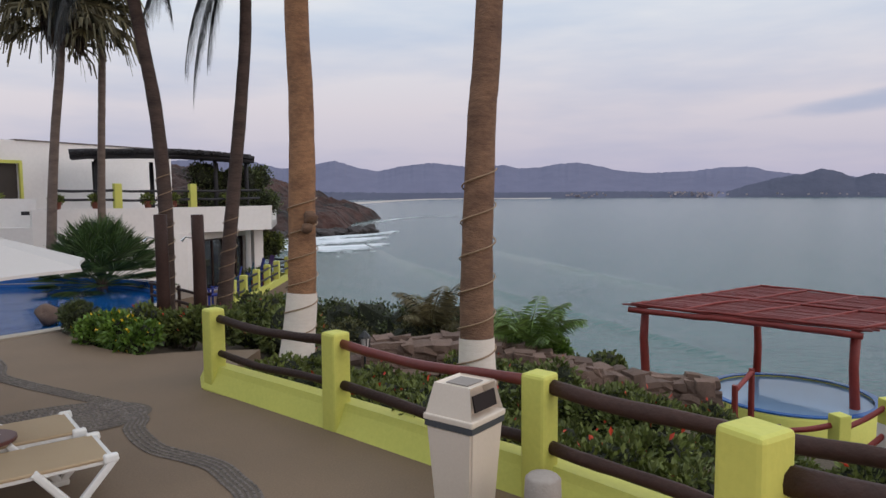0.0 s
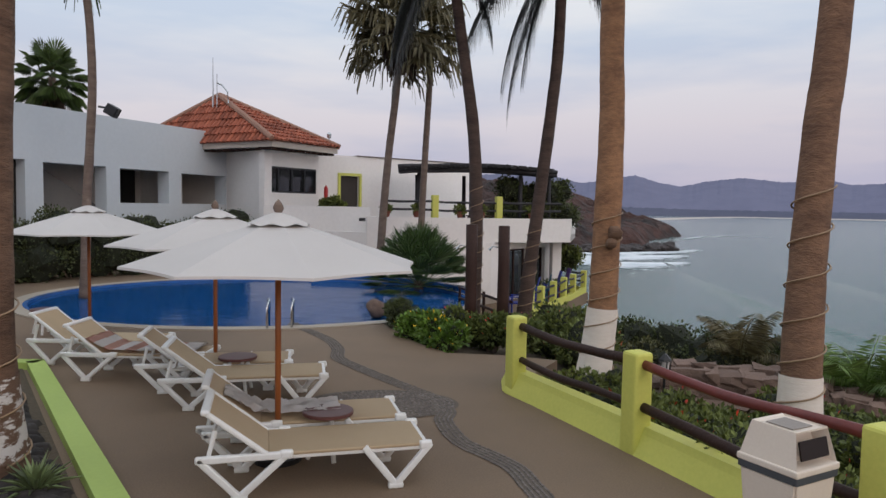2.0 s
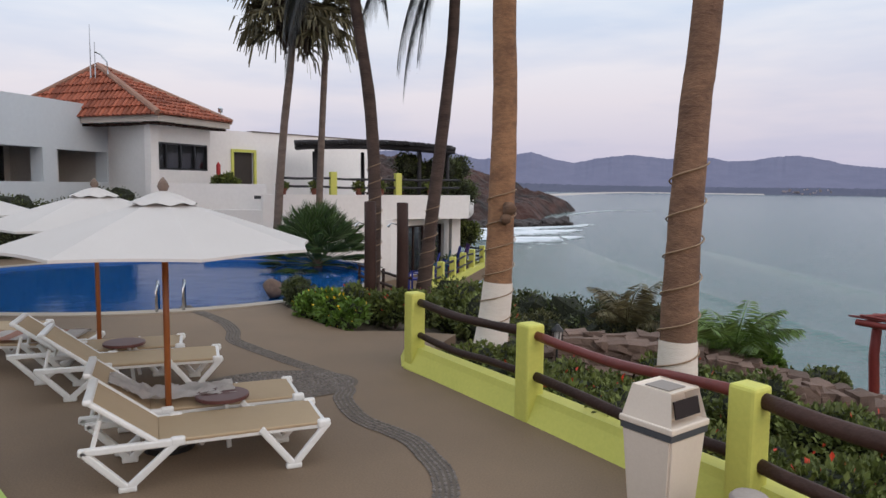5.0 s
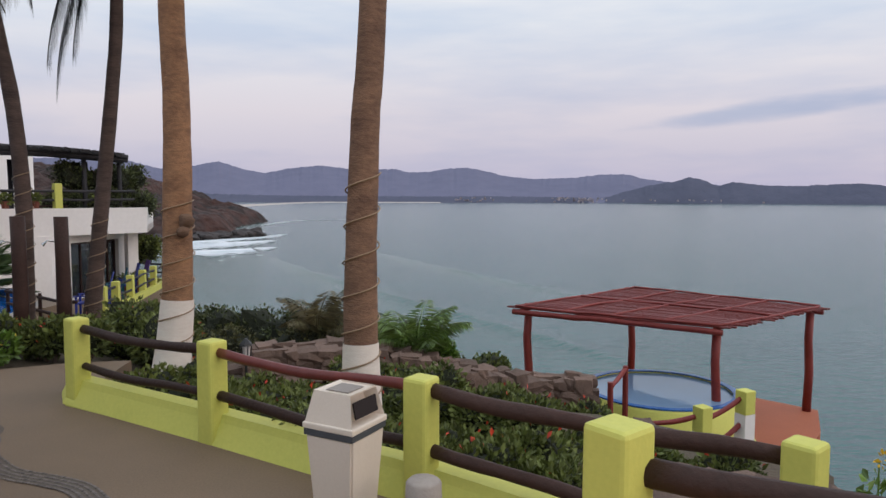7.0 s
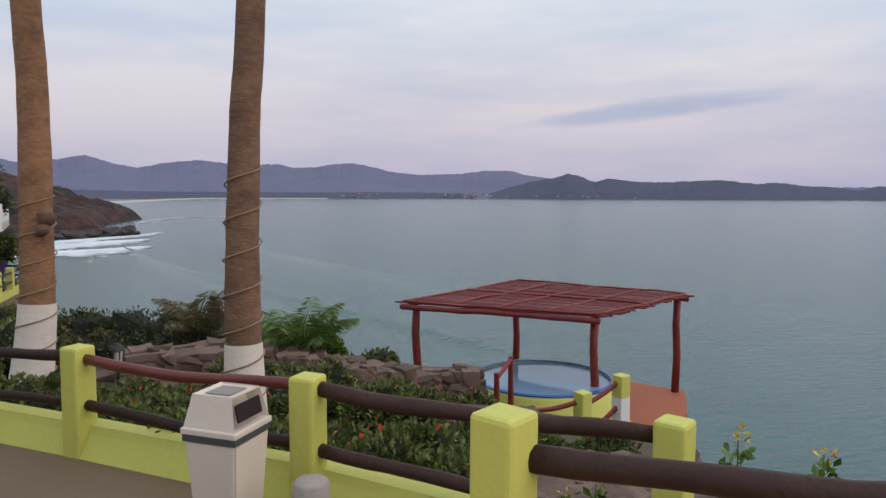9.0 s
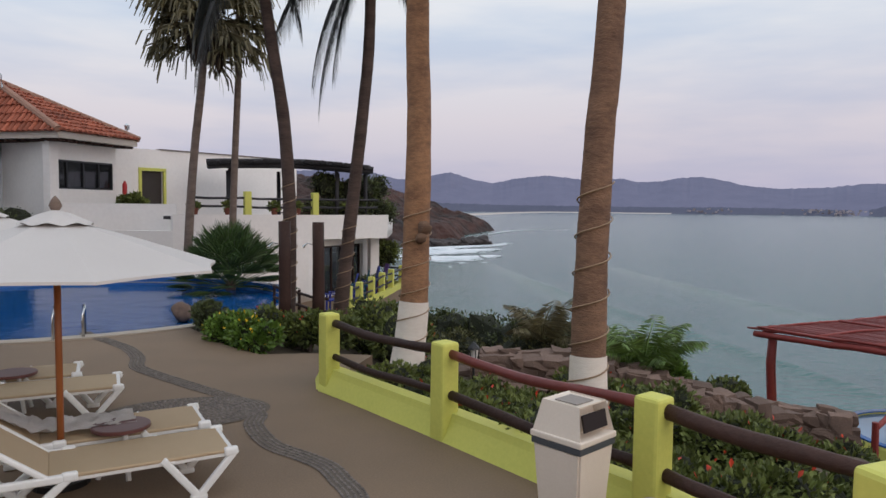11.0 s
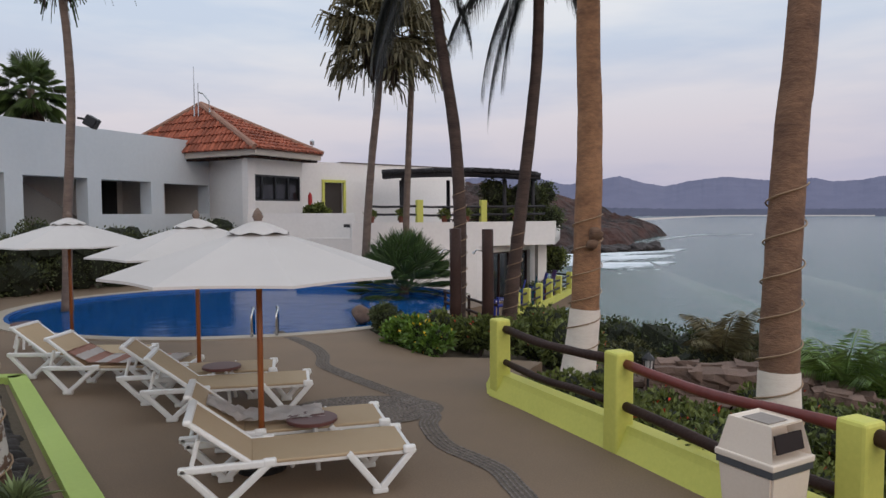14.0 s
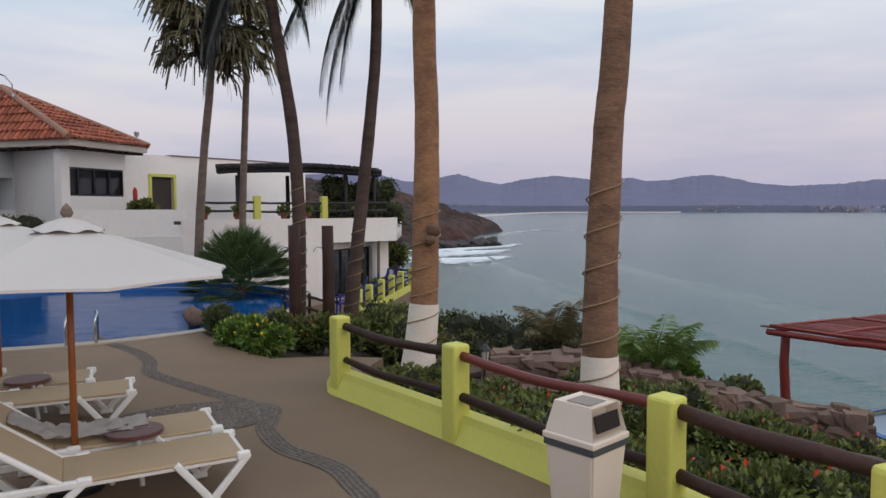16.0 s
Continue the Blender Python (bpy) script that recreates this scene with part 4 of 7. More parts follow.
tagged(ob, "short round grey cast-stone stool", "stool")


# ---- white hotel building ----
hotel = thing("hotel_wing", (0, 0, 0), 0, "long white stucco hotel wing with tall square openings", "building")
WA, WU, WN = Vector((-20.36, 5.57)), Vector((-0.0877, 0.9961)), Vector((-0.9961, -0.0877))


def wing(s, depth=0.0):
    p = WA + WU * s + WN * depth
    return (p.x, p.y)


HOLES = [(-3.6, -1.2, 0.0, 3.57), (-0.7, 1.0, 0.0, 3.57), (1.44, 3.77, 0.0, 3.58), (4.28, 6.62, 0.0, 3.57), (7.21, 9.54, 1.1, 3.53), (10.1, 12.34, 2.3, 3.51), (12.97, 15.45, 2.3, 3.48)]
bm = bmesh.new()
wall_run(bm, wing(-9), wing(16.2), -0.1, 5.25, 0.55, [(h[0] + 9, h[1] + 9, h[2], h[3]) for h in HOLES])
part("wall", bm, M_WINGSHADE, hotel)
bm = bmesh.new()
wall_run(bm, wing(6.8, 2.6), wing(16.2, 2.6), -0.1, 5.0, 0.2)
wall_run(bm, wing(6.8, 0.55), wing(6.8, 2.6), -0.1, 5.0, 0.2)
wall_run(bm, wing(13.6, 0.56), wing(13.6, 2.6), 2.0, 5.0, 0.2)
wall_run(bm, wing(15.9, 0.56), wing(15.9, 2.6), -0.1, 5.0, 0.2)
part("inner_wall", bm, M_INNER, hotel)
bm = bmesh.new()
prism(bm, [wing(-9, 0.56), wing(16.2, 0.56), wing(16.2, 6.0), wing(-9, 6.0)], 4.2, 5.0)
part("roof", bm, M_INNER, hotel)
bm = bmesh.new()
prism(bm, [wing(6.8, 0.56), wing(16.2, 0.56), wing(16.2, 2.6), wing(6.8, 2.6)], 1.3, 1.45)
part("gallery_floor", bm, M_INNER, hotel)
# Stair underside: its shade is put into a dark grey plaster colour.
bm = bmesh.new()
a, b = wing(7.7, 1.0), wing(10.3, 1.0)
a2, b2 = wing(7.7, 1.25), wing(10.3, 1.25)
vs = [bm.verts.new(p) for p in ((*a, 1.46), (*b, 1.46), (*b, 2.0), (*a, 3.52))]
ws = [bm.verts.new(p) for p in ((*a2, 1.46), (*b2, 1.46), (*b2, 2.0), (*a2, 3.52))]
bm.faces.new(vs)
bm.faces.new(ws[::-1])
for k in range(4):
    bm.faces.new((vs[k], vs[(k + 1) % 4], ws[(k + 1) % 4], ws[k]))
part("stair_flank", bm, mat("shaded_stair_plaster", (0.20, 0.19, 0.18), (0.16, 0.15, 0.145), 0.9, 20, 1, 0.15), hotel, "sloping underside of a stair, its shade put in as grey")
bm = bmesh.new()
box(bm, (*wing(12.3, 2.54), 2.6), (0.06, 1.5, 2.0), 5)
part("dark_window", bm, M_GLASS, hotel, "dark sliding window in the gallery")
for s0, s1 in ((-3.6, -1.2), (-0.7, 1.0), (1.44, 3.77), (4.28, 6.62)):
    bm = bmesh.new()
    for q, w in ((s0, 0.06), ((s0 + s1) / 2, 0.05), (s1, 0.06)):
        box(bm, (*wing(q, 0.45), 1.78), (0.06, w, 3.5), 5)
    box(bm, (*wing((s0 + s1) / 2, 0.45), 3.44), (0.08, s1 - s0, 0.26), 5)
    win = part("window_frame", bm, M_BLACKMETAL, hotel)
    for q0, q1 in ((s0, (s0 + s1) / 2), ((s0 + s1) / 2, s1)):
        bm = bmesh.new()
        box(bm, (*wing((q0 + q1) / 2, 0.46), 1.7), (0.012, q1 - q0, 3.3), 5)
        part("pane", bm, glass("window_glass", (0.10, 0.09, 0.06), alpha=0.35) if "window_glass" not in bpy.data.materials else bpy.data.materials["window_glass"], win)
for s in (1.22, 4.02, 6.9):
    bm = bmesh.new()
    wall_run(bm, wing(s - 0.22, -0.02), wing(s + 0.3, -0.02), 0.0, 0.42, 0.3)
    part("pillar_base", bm, M_LIME, hotel, "lime-painted pillar foot")

# tower room with a tiled hip roof
TC = Vector((-22.3, 21.3))


tower = thing("tower", (0, 0, 0), 0, "white tower room with a red clay tile hip roof", "building")
corners = [Vector(p) for p in ((-18.43, 19.79), (-18.29, 22.89), (-21.4, 24.6), (-24.2, 22.8), (-21.75, 21.05))]
EAVES = [Vector(p) for p in ((-17.75, 19.47), (-17.55, 23.2), (-26.4, 23.4), (-26.6, 19.9))]
bm = bmesh.new()
for k in range(5):
    holes = [(0.06, 2.95, 2.80, 3.82)] if k == 0 else []
    wall_run(bm, corners[k], corners[(k + 1) % 5], -0.6, 4.6, 0.3, holes)
part("wall", bm, M_WHITE, tower)
bm = bmesh.new()
mid = sum(EAVES, Vector((0, 0))) / 4
v0, v1, v2 = [], [], []
for p in EAVES:
    q = p + (mid - p).normalized() * 1.0
    v0.append(bm.verts.new((p.x, p.y, 4.50)))
    v1.append(bm.verts.new((p.x, p.y, 4.76)))
    v2.append(bm.verts.new((q.x, q.y, 4.56)))
for k in range(4):
    j = (k + 1) % 4
    bm.faces.new((v0[k], v0[j], v1[j], v1[k]))
    bm.faces.new((v2[k], v2[j], v0[j], v0[k]))
part("fascia", bm, M_EAVE, tower)
for e0, e1, n in ((EAVES[0], EAVES[1], 11), (EAVES[3], EAVES[0], 24)):
    inward = Vector((-(e1 - e0).y, (e1 - e0).x)).normalized()
    for i in range(n):
        p = e0.lerp(e1, (i + 0.5) / n)
        bm = bmesh.new()
        tube(bm, [(p.x + inward.x * 0.08, p.y + inward.y * 0.08, 4.44), (p.x + inward.x * 0.9, p.y + inward.y * 0.9, 4.48)], 0.05, 6)
        part("rafter", bm, M_DARKWOOD, tower)
APEX = Vector((TC.x, TC.y - 0.1, 6.85))
TILED = [Vector((p.x + (p.x - mid.x) * 0.014, p.y + (p.y - mid.y) * 0.03, 4.72)) for p in EAVES]
bm = bmesh.new()
vs = [bm.verts.new(p) for p in TILED]
ap = bm.verts.new(APEX)
for k in range(4):
    bm.faces.new((vs[k], vs[(k + 1) % 4], ap))
roof = part("roof", bm, M_TILE, tower)


def barrel_tiles(p0, p1, apex, seed):
    """Courses of curved clay tiles on one triangular roof face."""
    r = random.Random(seed)
    verts, faces = [], []
    mid = (p0 + p1) / 2
    up = apex - mid
    length, u = up.length, up.normalized()
    w = (p1 - p0).normalized()
    n = w.cross(u)
    n = n if n.z > 0 else -n
    half = (p1 - p0).length / 2
    pitch, course = 0.235, 0.42
    for i in range(int(half * 2 / pitch) + 1):
        x = -half + (i + 0.5) * pitch
        top = length * (1 - abs(x) / half)
        s = -0.05
        while s < top - 0.1:
            e = min(s + course * 1.12, top)
            b = len(verts)
            lift = r.uniform(0.0, 0.02)
            dx = r.uniform(-0.012, 0.012)
            for q, rad, h in ((s, 0.105, 0.045 + lift), (e, 0.085, 0.0 + lift)):
                for k in range(6):
                    a = math.pi * k / 5
                    verts.append(tuple(mid + u * q + w * (x + dx + rad * math.cos(a)) + n * (h + rad * 0.9 * math.sin(a))))
            faces += [(b + k, b + k + 1, b + 7 + k, b + 6 + k) for k in range(5)] + [tuple(range(b, b + 6))]
            s += course
    return verts, faces


for k in range(4):
    e0, e1 = TILED[k], TILED[(k + 1) % 4]
    if k in (0, 3):
        tagged(part("tiles", barrel_tiles(e0, e1, APEX, k), M_TILE, roof), kind="stuff")
    bm = bmesh.new()
    tube(bm, [e0 + Vector((0, 0, 0.06)), APEX + Vector((0, 0, 0.08))], 0.12, 8)
    part("ridge", bm, M_RIDGE, roof)
cw = (corners[1] - corners[0]).normalized()
ang = math.degrees(math.atan2(cw.y, cw.x))
bm = bmesh.new()
for t in (0.03, 0.25, 0.49, 0.73, 0.95):
    p = corners[0].lerp(corners[1], t)
    box(bm, (p.x - 0.06, p.y, 3.31), (0.07, 0.08, 1.02), ang)
for z in (2.83, 3.79):
    p = corners[0].lerp(corners[1], 0.49)
    box(bm, (p.x - 0.06, p.y, z), (2.88, 0.08, 0.07), ang)
win = part("window", bm, M_BLACKMETAL, tower, "dark-framed window of four panes")
for t in (0.14, 0.37, 0.61, 0.84):
    bm = bmesh.new()
    p = corners[0].lerp(corners[1], t)
    box(bm, (p.x - 0.09, p.y, 3.31), (0.70, 0.012, 0.95), ang)
    part("pane", bm, M_GLASS, win)
bm = bmesh.new()
prism(bm, [tuple(mid + (c - mid) * 0.9) for c in corners], 2.0, 2.1)
part("room_floor", bm, M_INNER, tower)
for z, r in ((7.0, 0.02),):
    aerial = thing("aerial", (-21.6, 20.2, 6.55), 0, "thin grey radio mast with a lamp arm on the roof", "aerial")
    bm = bmesh.new()
    tube(bm, [(0, 0, -0.3), (0, 0, 1.7)], [0.03, 0.015], 6)
    part("mast", bm, M_STEEL, aerial)
    bm = bmesh.new()
    tube(bm, [(0.12, 0.1, -0.3), (0.12, 0.1, 1.05)], 0.02, 6)
    tube(bm, [(0.12, 0.1, 0.7), (0.25, 0.25, 0.62), (0.4, 0.4, 0.35), (0.42, 0.42, -0.1)], 0.035, 6)
    part("arm", bm, M_STEEL, aerial)
weather = thing("roof_lantern", (-18.0, 23.2, 4.95), 0, "small grey whirling vent on the eave", "vent")
bm = bmesh.new()
tube(bm, [(0, 0, -0.15), (0, 0, 0.2), (0, 0, 0.22), (0, 0, 0.38), (0, 0, 0.46)], [0.03, 0.03, 0.08, 0.10, 0.03], 8)
part("vent_head", bm, M_STEEL, weather)

# balcony, terrace and the wall behind them
annex = thing("terrace_house", (0, 0, 0), 0, "white two-storey house in a warm-lit tint with an open roof terrace", "building")
D0, D1 = Vector((-18.9, 23.3)), Vector((-15.2, 32.3))
du = (D1 - D0).normalized()
bm = bmesh.new()
wall_run(bm, D0, D1, -1.3, 4.55, 0.3, [(1.30, 2.30, 1.3, 3.66)])
wall_run(bm, D1, D1 + Vector((-6, 4)), -1.3, 4.55, 0.3)
part("back_wall", bm, M_WHITE, annex)
bm = bmesh.new()
wall_run(bm, D0 + du * 2.2 + Vector((0.05, -0.02)), D1 + Vector((0.05, 0)), 4.552, 4.60, 0.4)
part("wall_cap", bm, mat("weathered_cap", (0.18, 0.15, 0.14), (0.10, 0.09, 0.085), 0.9), annex, "dark weathered wall cap")


def along(s, out=0.0):
    p = D0 + du * s + Vector((du.y, -du.x)) * out
    return (p.x, p.y)


dang = math.degrees(math.atan2(du.y, du.x))
bm = bmesh.new()
box(bm, (*along(1.25, 0.02), 2.48), (0.11, 0.1, 2.46), dang)
box(bm, (*along(2.35, 0.02), 2.48), (0.11, 0.1, 2.46), dang)
box(bm, (*along(1.8, 0.02), 3.72), (1.21, 0.1, 0.12), dang)
door = part("door_surround", bm, M_LIME, annex, "lime-yellow painted surround")
bm = bmesh.new()
box(bm, (*along(1.8, -0.16), 2.5), (0.98, 0.06, 2.36), dang)
part("door_leaf", bm, mat("dark_door", (0.05, 0.04, 0.035), (0.03, 0.025, 0.022), 0.6), annex, "dark wooden door")
bm = bmesh.new()
prism(bm, [tuple(corners[1] + Vector((0.3, 0))), (-14.7, 20.15), (-13.5, 20.6), (-8.36, 26.35), (-9.8, 31.5), tuple(D1), tuple(D0)], 1.02, 1.28)
part("terrace_slab", bm, M_WHITE, annex)
bm = bmesh.new()
wall_run(bm, (-18.3, 19.6), (-14.75, 21.6), -1.0, 2.30, 0.22)
wall_run(bm, (-14.75, 21.6), (-13.9, 21.2), -1.0, 1.95, 0.22)
part("balcony_wall", bm, M_WHITE, annex)
PA, PB, PC = Vector((-13.9, 20.15)), Vector((-8.36, 26.35)), Vector((-9.8, 31.5))
bm = bmesh.new()
wall_run(bm, PA, PB, 1.02, 1.95, 0.25)
wall_run(bm, PB, PC, 1.02, 1.95, 0.25)
part("parapet", bm, M_WHITE, annex)
K0, K1 = Vector((-10.62, 23.75)), Vector((-9.8, 28.0))
bm = bmesh.new()
wall_run(bm, PA + Vector((0.004, 0.02)), K0, -1.3, 1.02, 0.3)
wall_run(bm, K0, K1, -1.3, 1.02, 0.3, [(1.0, 2.5, -1.25, 0.72), (2.9, 3.9, -1.25, 0.72)])
wall_run(bm, (-18.4, 19.0), tuple(PA), -1.3, 1.4, 0.3)
part("lower_wall", bm, M_WHITE, annex)
bm = bmesh.new()
box(bm, (-9.3, 27.3, -0.15), (0.38, 0.38, 2.3), 40)
part("column", bm, M_WHITE, annex)
ku = (K1 - K0).normalized()
kang = math.degrees(math.atan2(ku.y, ku.x))
for s, w in ((1.75, 1.5), (3.4, 1.0)):
    p = K0 + ku * s - Vector((ku.y, -ku.x)) * 0.18
    bm = bmesh.new()
    for o in (-w / 2 + 0.04, 0.0, w / 2 - 0.04):
        box(bm, (p.x + ku.x * o, p.y + ku.y * o, -0.27), (0.08, 0.08, 1.96), kang)
    box(bm, (p.x, p.y, 0.68), (w, 0.08, 0.08), kang)
    d = part("glazed_door", bm, M_DARKWOOD, annex, "dark-framed glazed double door")
    for o in (-w / 4, w / 4):
        bm = bmesh.new()
        box(bm, (p.x + ku.x * o, p.y + ku.y * o, -0.28), (w / 2 - 0.1, 0.012, 1.85), kang)
        part("pane", bm, M_GLASS, d)
bm = bmesh.new()
box(bm, (-11.15, 23.1, -0.45), (0.25, 0.06, 1.0), 47)
part("lime_niche", bm, M_LIME, annex, "lime-painted strip on the wall")
for a, b in (((-14.9, 21.2, 1.75), (-14.25, 20.9, 1.9)), ((-15.1, 21.5, 1.2), (-14.6, 20.8, 1.2))):
    bm = bmesh.new()
    box(bm, lerp(a, b, 0.5), (0.75, 0.12, 0.12), -20)
    part("spout", bm, M_BLACKWOOD, annex, "dark wooden water spout")
bm = bmesh.new()
tube(bm, [(0, 0, 0), (0, 0, 0.06), (0, 0, 0.5), (0, 0, 0.56), (0, 0, 0.62)], [0.085, 0.09, 0.09, 0.05, 0.03], 10)
ob = part("fire_extinguisher", bm, M_RED, smooth=True)
ob.location = (-17.95, 22.95, 2.55)
tagged(ob, "red fire extinguisher hung on the white wall", "fire extinguisher")

# roof-terrace pergola and rail
perg = thing("pergola", (0, 0, 0), 0, "dark weathered pole pergola on the roof terrace", "pergola")
Q0, Q1 = Vector((-14.1, 23.15)), Vector((-9.35, 26.15))
qu = (Q1 - Q0).normalized()
qn = Vector((-qu.y, qu.x))
for s, o in ((0.5, 0.3), (2.6, 0.3), (4.6, 0.3), (5.8, 0.4), (0.5, 3.4), (2.6, 3.4), (5.2, 3.4)):
    p = Q0 + qu * s + qn * o
    bm = bmesh.new()
    tube(bm, [(p.x, p.y, 1.28), (p.x + 0.02, p.y, 2.5), (p.x, p.y, 3.75)], [0.10, 0.09, 0.085], 8, wobble=0.15)
    part("post", bm, M_BLACKWOOD, perg, smooth=True)
for o in (0.2, 1.9, 3.6):
    a, b = Q0 + qn * o - qu * 0.3, Q1 + qn * o + qu * 0.3
    log_rail("beam", (a.x, a.y, 3.72 + 0.06 * o), (b.x, b.y, 3.66 + 0.06 * o), 0.09, M_BLACKWOOD, perg, -0.12)
for z, o in ((3.86, -0.12), (3.74, -0.05), (3.95, 0.5)):
    a, b = Q0 + qn * o - qu * 0.35, Q1 + qn * o + qu * 0.4
    log_rail("beam", (a.x, a.y, z), (b.x, b.y, z - 0.05), 0.085, M_BLACKWOOD, perg, -0.13)
rnd = random.Random(4)
for i in range(58):
    t = i / 57
    a = Q0 + qu * (t * (Q1 - Q0).length * 1.06 - 0.25)
    st, en = a - qn * rnd.uniform(0.2, 0.5), a + qn * rnd.uniform(4.0, 4.5)
    z = 3.86 + 0.13 * math.sin(t * math.pi) + rnd.uniform(-0.02, 0.03)
    bm = bmesh.new()
    tube(bm, [(st.x, st.y, z), (en.x, en.y, z + 0.12)], rnd.uniform(0.06, 0.08), 6)
    part("roof_pole", bm, M_BLACKWOOD, perg)
rail = thing("terrace_rail", (0, 0, 0), 0, "dark log rails between lime posts along the terrace edge", "railing")
pu = (PB - PA).normalized()
pn = Vector((-pu.y, pu.x))
for s in (2.6, 5.2):
    p = PA + pu * s + pn * 0.12
    bm = bmesh.new()
    box(bm, (p.x, p.y, 2.36), (0.24, 0.24, 0.85), 47, 0.015)
    part("post", bm, M_LIME, rail)
for z in (2.25, 2.55):
    a, b = PA + pu * 0.6 + pn * 0.12, PB - pu * 0.4 + pn * 0.12
    log_rail("rail", (a.x, a.y, z), (b.x, b.y, z), 0.045, M_BLACKWOOD, rail, 0.03)

# lower patio with coloured chairs
patio = thing("patio", (-0.35, 0, 0), 0, "lower patio with lime posts, kerb and dark rails", "patio", kind="structure")
bm = bmesh.new()
prism(bm, [(-10.8, 19.8), (-7.35, 19.8), (-7.45, 21.0), (-8.1, 29.3), (-10.2, 30.5), (-11, 28)], -1.75, -1.28)
part("patio_floor", bm, M_DECK, patio)
bm = bmesh.new()
EDGE = [(-7.45, 20.9), (-7.62, 23.0), (-7.85, 26.0), (-8.15, 29.2), (-10.1, 30.3)]
for (x0, y0), (x1, y1) in zip(EDGE, EDGE[1:]):
    wall_run(bm, (x0, y0), (x1, y1), -1.55, -1.05, 0.18)
part("kerb", bm, M_LIME, patio)
for x, y in ((-7.45, 20.9), (-7.56, 22.2), (-7.75, 24.0), (-7.92, 25.7), (-8.02, 27.2), (-8.15, 29.1), (-10.1, 30.3)):
    bm = bmesh.new()
    box(bm, (x - 0.1, y, -0.82), (0.22, 0.22, 1.0), 3, 0.012)
    part("post", bm, M_LIME, patio)
for z in (-0.45, -0.8):
    for (x0, y0), (x1, y1) in zip(EDGE, EDGE[1:]):
        log_rail("rail", (x0 - 0.1, y0, z), (x1 - 0.1, y1, z), 0.04, M_BLACKWOOD, patio, 0.02)


def slat_chair(x, y, turn, material, label):
    c = thing("patio_chair", (x - 0.35, y, -1.28), turn, label, "chair", "chairs on the lower patio")
    bm = bmesh.new()
    box(bm, (0, 0, 0.40), (0.52, 0.52, 0.05), 0, 0.012, (5, "X"))
    part("seat", bm, material, c)
    for i in range(5):
        bm = bmesh.new()
        box(bm, (-0.21 + i * 0.105, 0.30, 0.78), (0.09, 0.03, 0.78), 0, 0.008, (-14, "X"))
        part("back_slat", bm, material, c)
    for sx in (-1, 1):
        bm = bmesh.new()
        box(bm, (sx * 0.28, 0, 0.62), (0.09, 0.62, 0.03), 0, 0.008)
        part("armrest", bm, material, c)
        for y2 in (-0.24, 0.24):
            bm = bmesh.new()
            box(bm, (sx * 0.25, y2, 0.30), (0.06, 0.06, 0.62))
            part("leg", bm, material, c)
    return c


for i, (x, y) in enumerate(((-8.3, 21.6), (-8.4, 22.9), (-8.5, 24.4), (-8.65, 26.0), (-8.75, 27.4))):
    slat_chair(x, y, -80 + 6 * i, (M_BLUECHAIR, M_BLUECHAIR, M_TEALCHAIR, M_BLUECHAIR, M_PURPLECHAIR)[i],
               ("bright blue wooden patio chair", "bright blue wooden patio chair", "teal wooden patio chair", "bright blue wooden patio chair", "purple wooden patio chair")[i] + " facing the sea")


# ---- palms ----
def palm_trunk(name, points, r0, r1, material, label, painted=0.0, cord=(0, 0), bulge=1.3, flare=0.45):
    """A ringed trunk through points, its first one at the ground, with a limewashed foot and a wound cord where it has them."""
    base = Vector(points[0])
    t = thing(name, tuple(base), 0, label, "palm tree", "tall palms round the terrace")
    pts = [Vector(p) - base for p in points]
    # smooth curve through the points
    dense = []
    ext = [pts[0] * 2 - pts[1]] + pts + [pts[-1] * 2 - pts[-2]]
    for i in range(1, len(ext) - 2):
        a, b, c, d = ext[i - 1: i + 3]
        n = max(4, int((c - b).length / 0.16))
        for k in range(n):
            q = k / n
            dense.append(0.5 * ((2 * b) + (c - a) * q + (2 * a - 5 * b + 4 * c - d) * q * q + (3 * b - a - 3 * c + d) * q ** 3))
    dense.append(pts[-1])
    total = dense[-1].z

    def radius(z):
        q = max(0, min(1, z / total))
        return (r0 + (r1 - r0) * q) * (1 + (bulge - 1) * math.exp(-z / flare))

    bm = bmesh.new()
    rnd = random.Random(len(dense))
    tube(bm, dense, [radius(p.z) * (1 + rnd.uniform(-0.018, 0.018)) for p in dense], 18, wobble=0.06)
    part("trunk", bm, material, t, smooth=True)
    if painted:
        bm = bmesh.new()
        low = [p for p in dense if p.z <= painted]
        f = painted
        low.append(next(a.lerp(b, (f - a.z) / (b.z - a.z)) for a, b in zip(dense, dense[1:]) if a.z <= f <= b.z and b.z > a.z))
        tube(bm, low, [radius(p.z) * 1.035 + 0.004 for p in low], 18, wobble=0.05, caps=False)
        part("painted_foot", bm, M_LIMEWASH, t, "white limewashed foot", smooth=True)
    if cord[1]:
        bm = bmesh.new()
        turns, top = cord
        path = []
        for i in range(turns * 20 + 1):
            z = 0.25 + (top - 0.25) * i / (turns * 20)
            c = next((a.lerp(b, (z - a.z) / (b.z - a.z)) for a, b in zip(dense, dense[1:]) if a.z <= z <= b.z and b.z > a.z), dense[-1])
            r = radius(z) * 1.05 + 0.012
            a = i / 20 * 2 * math.pi
            path.append(c + Vector((r * math.cos(a), r * math.sin(a), 0)))
        tube(bm, path, 0.009, 5)
        part("cord", bm, M_CABLE, t, "brown cord wound round the trunk", smooth=True)
    return t, dense[-1]


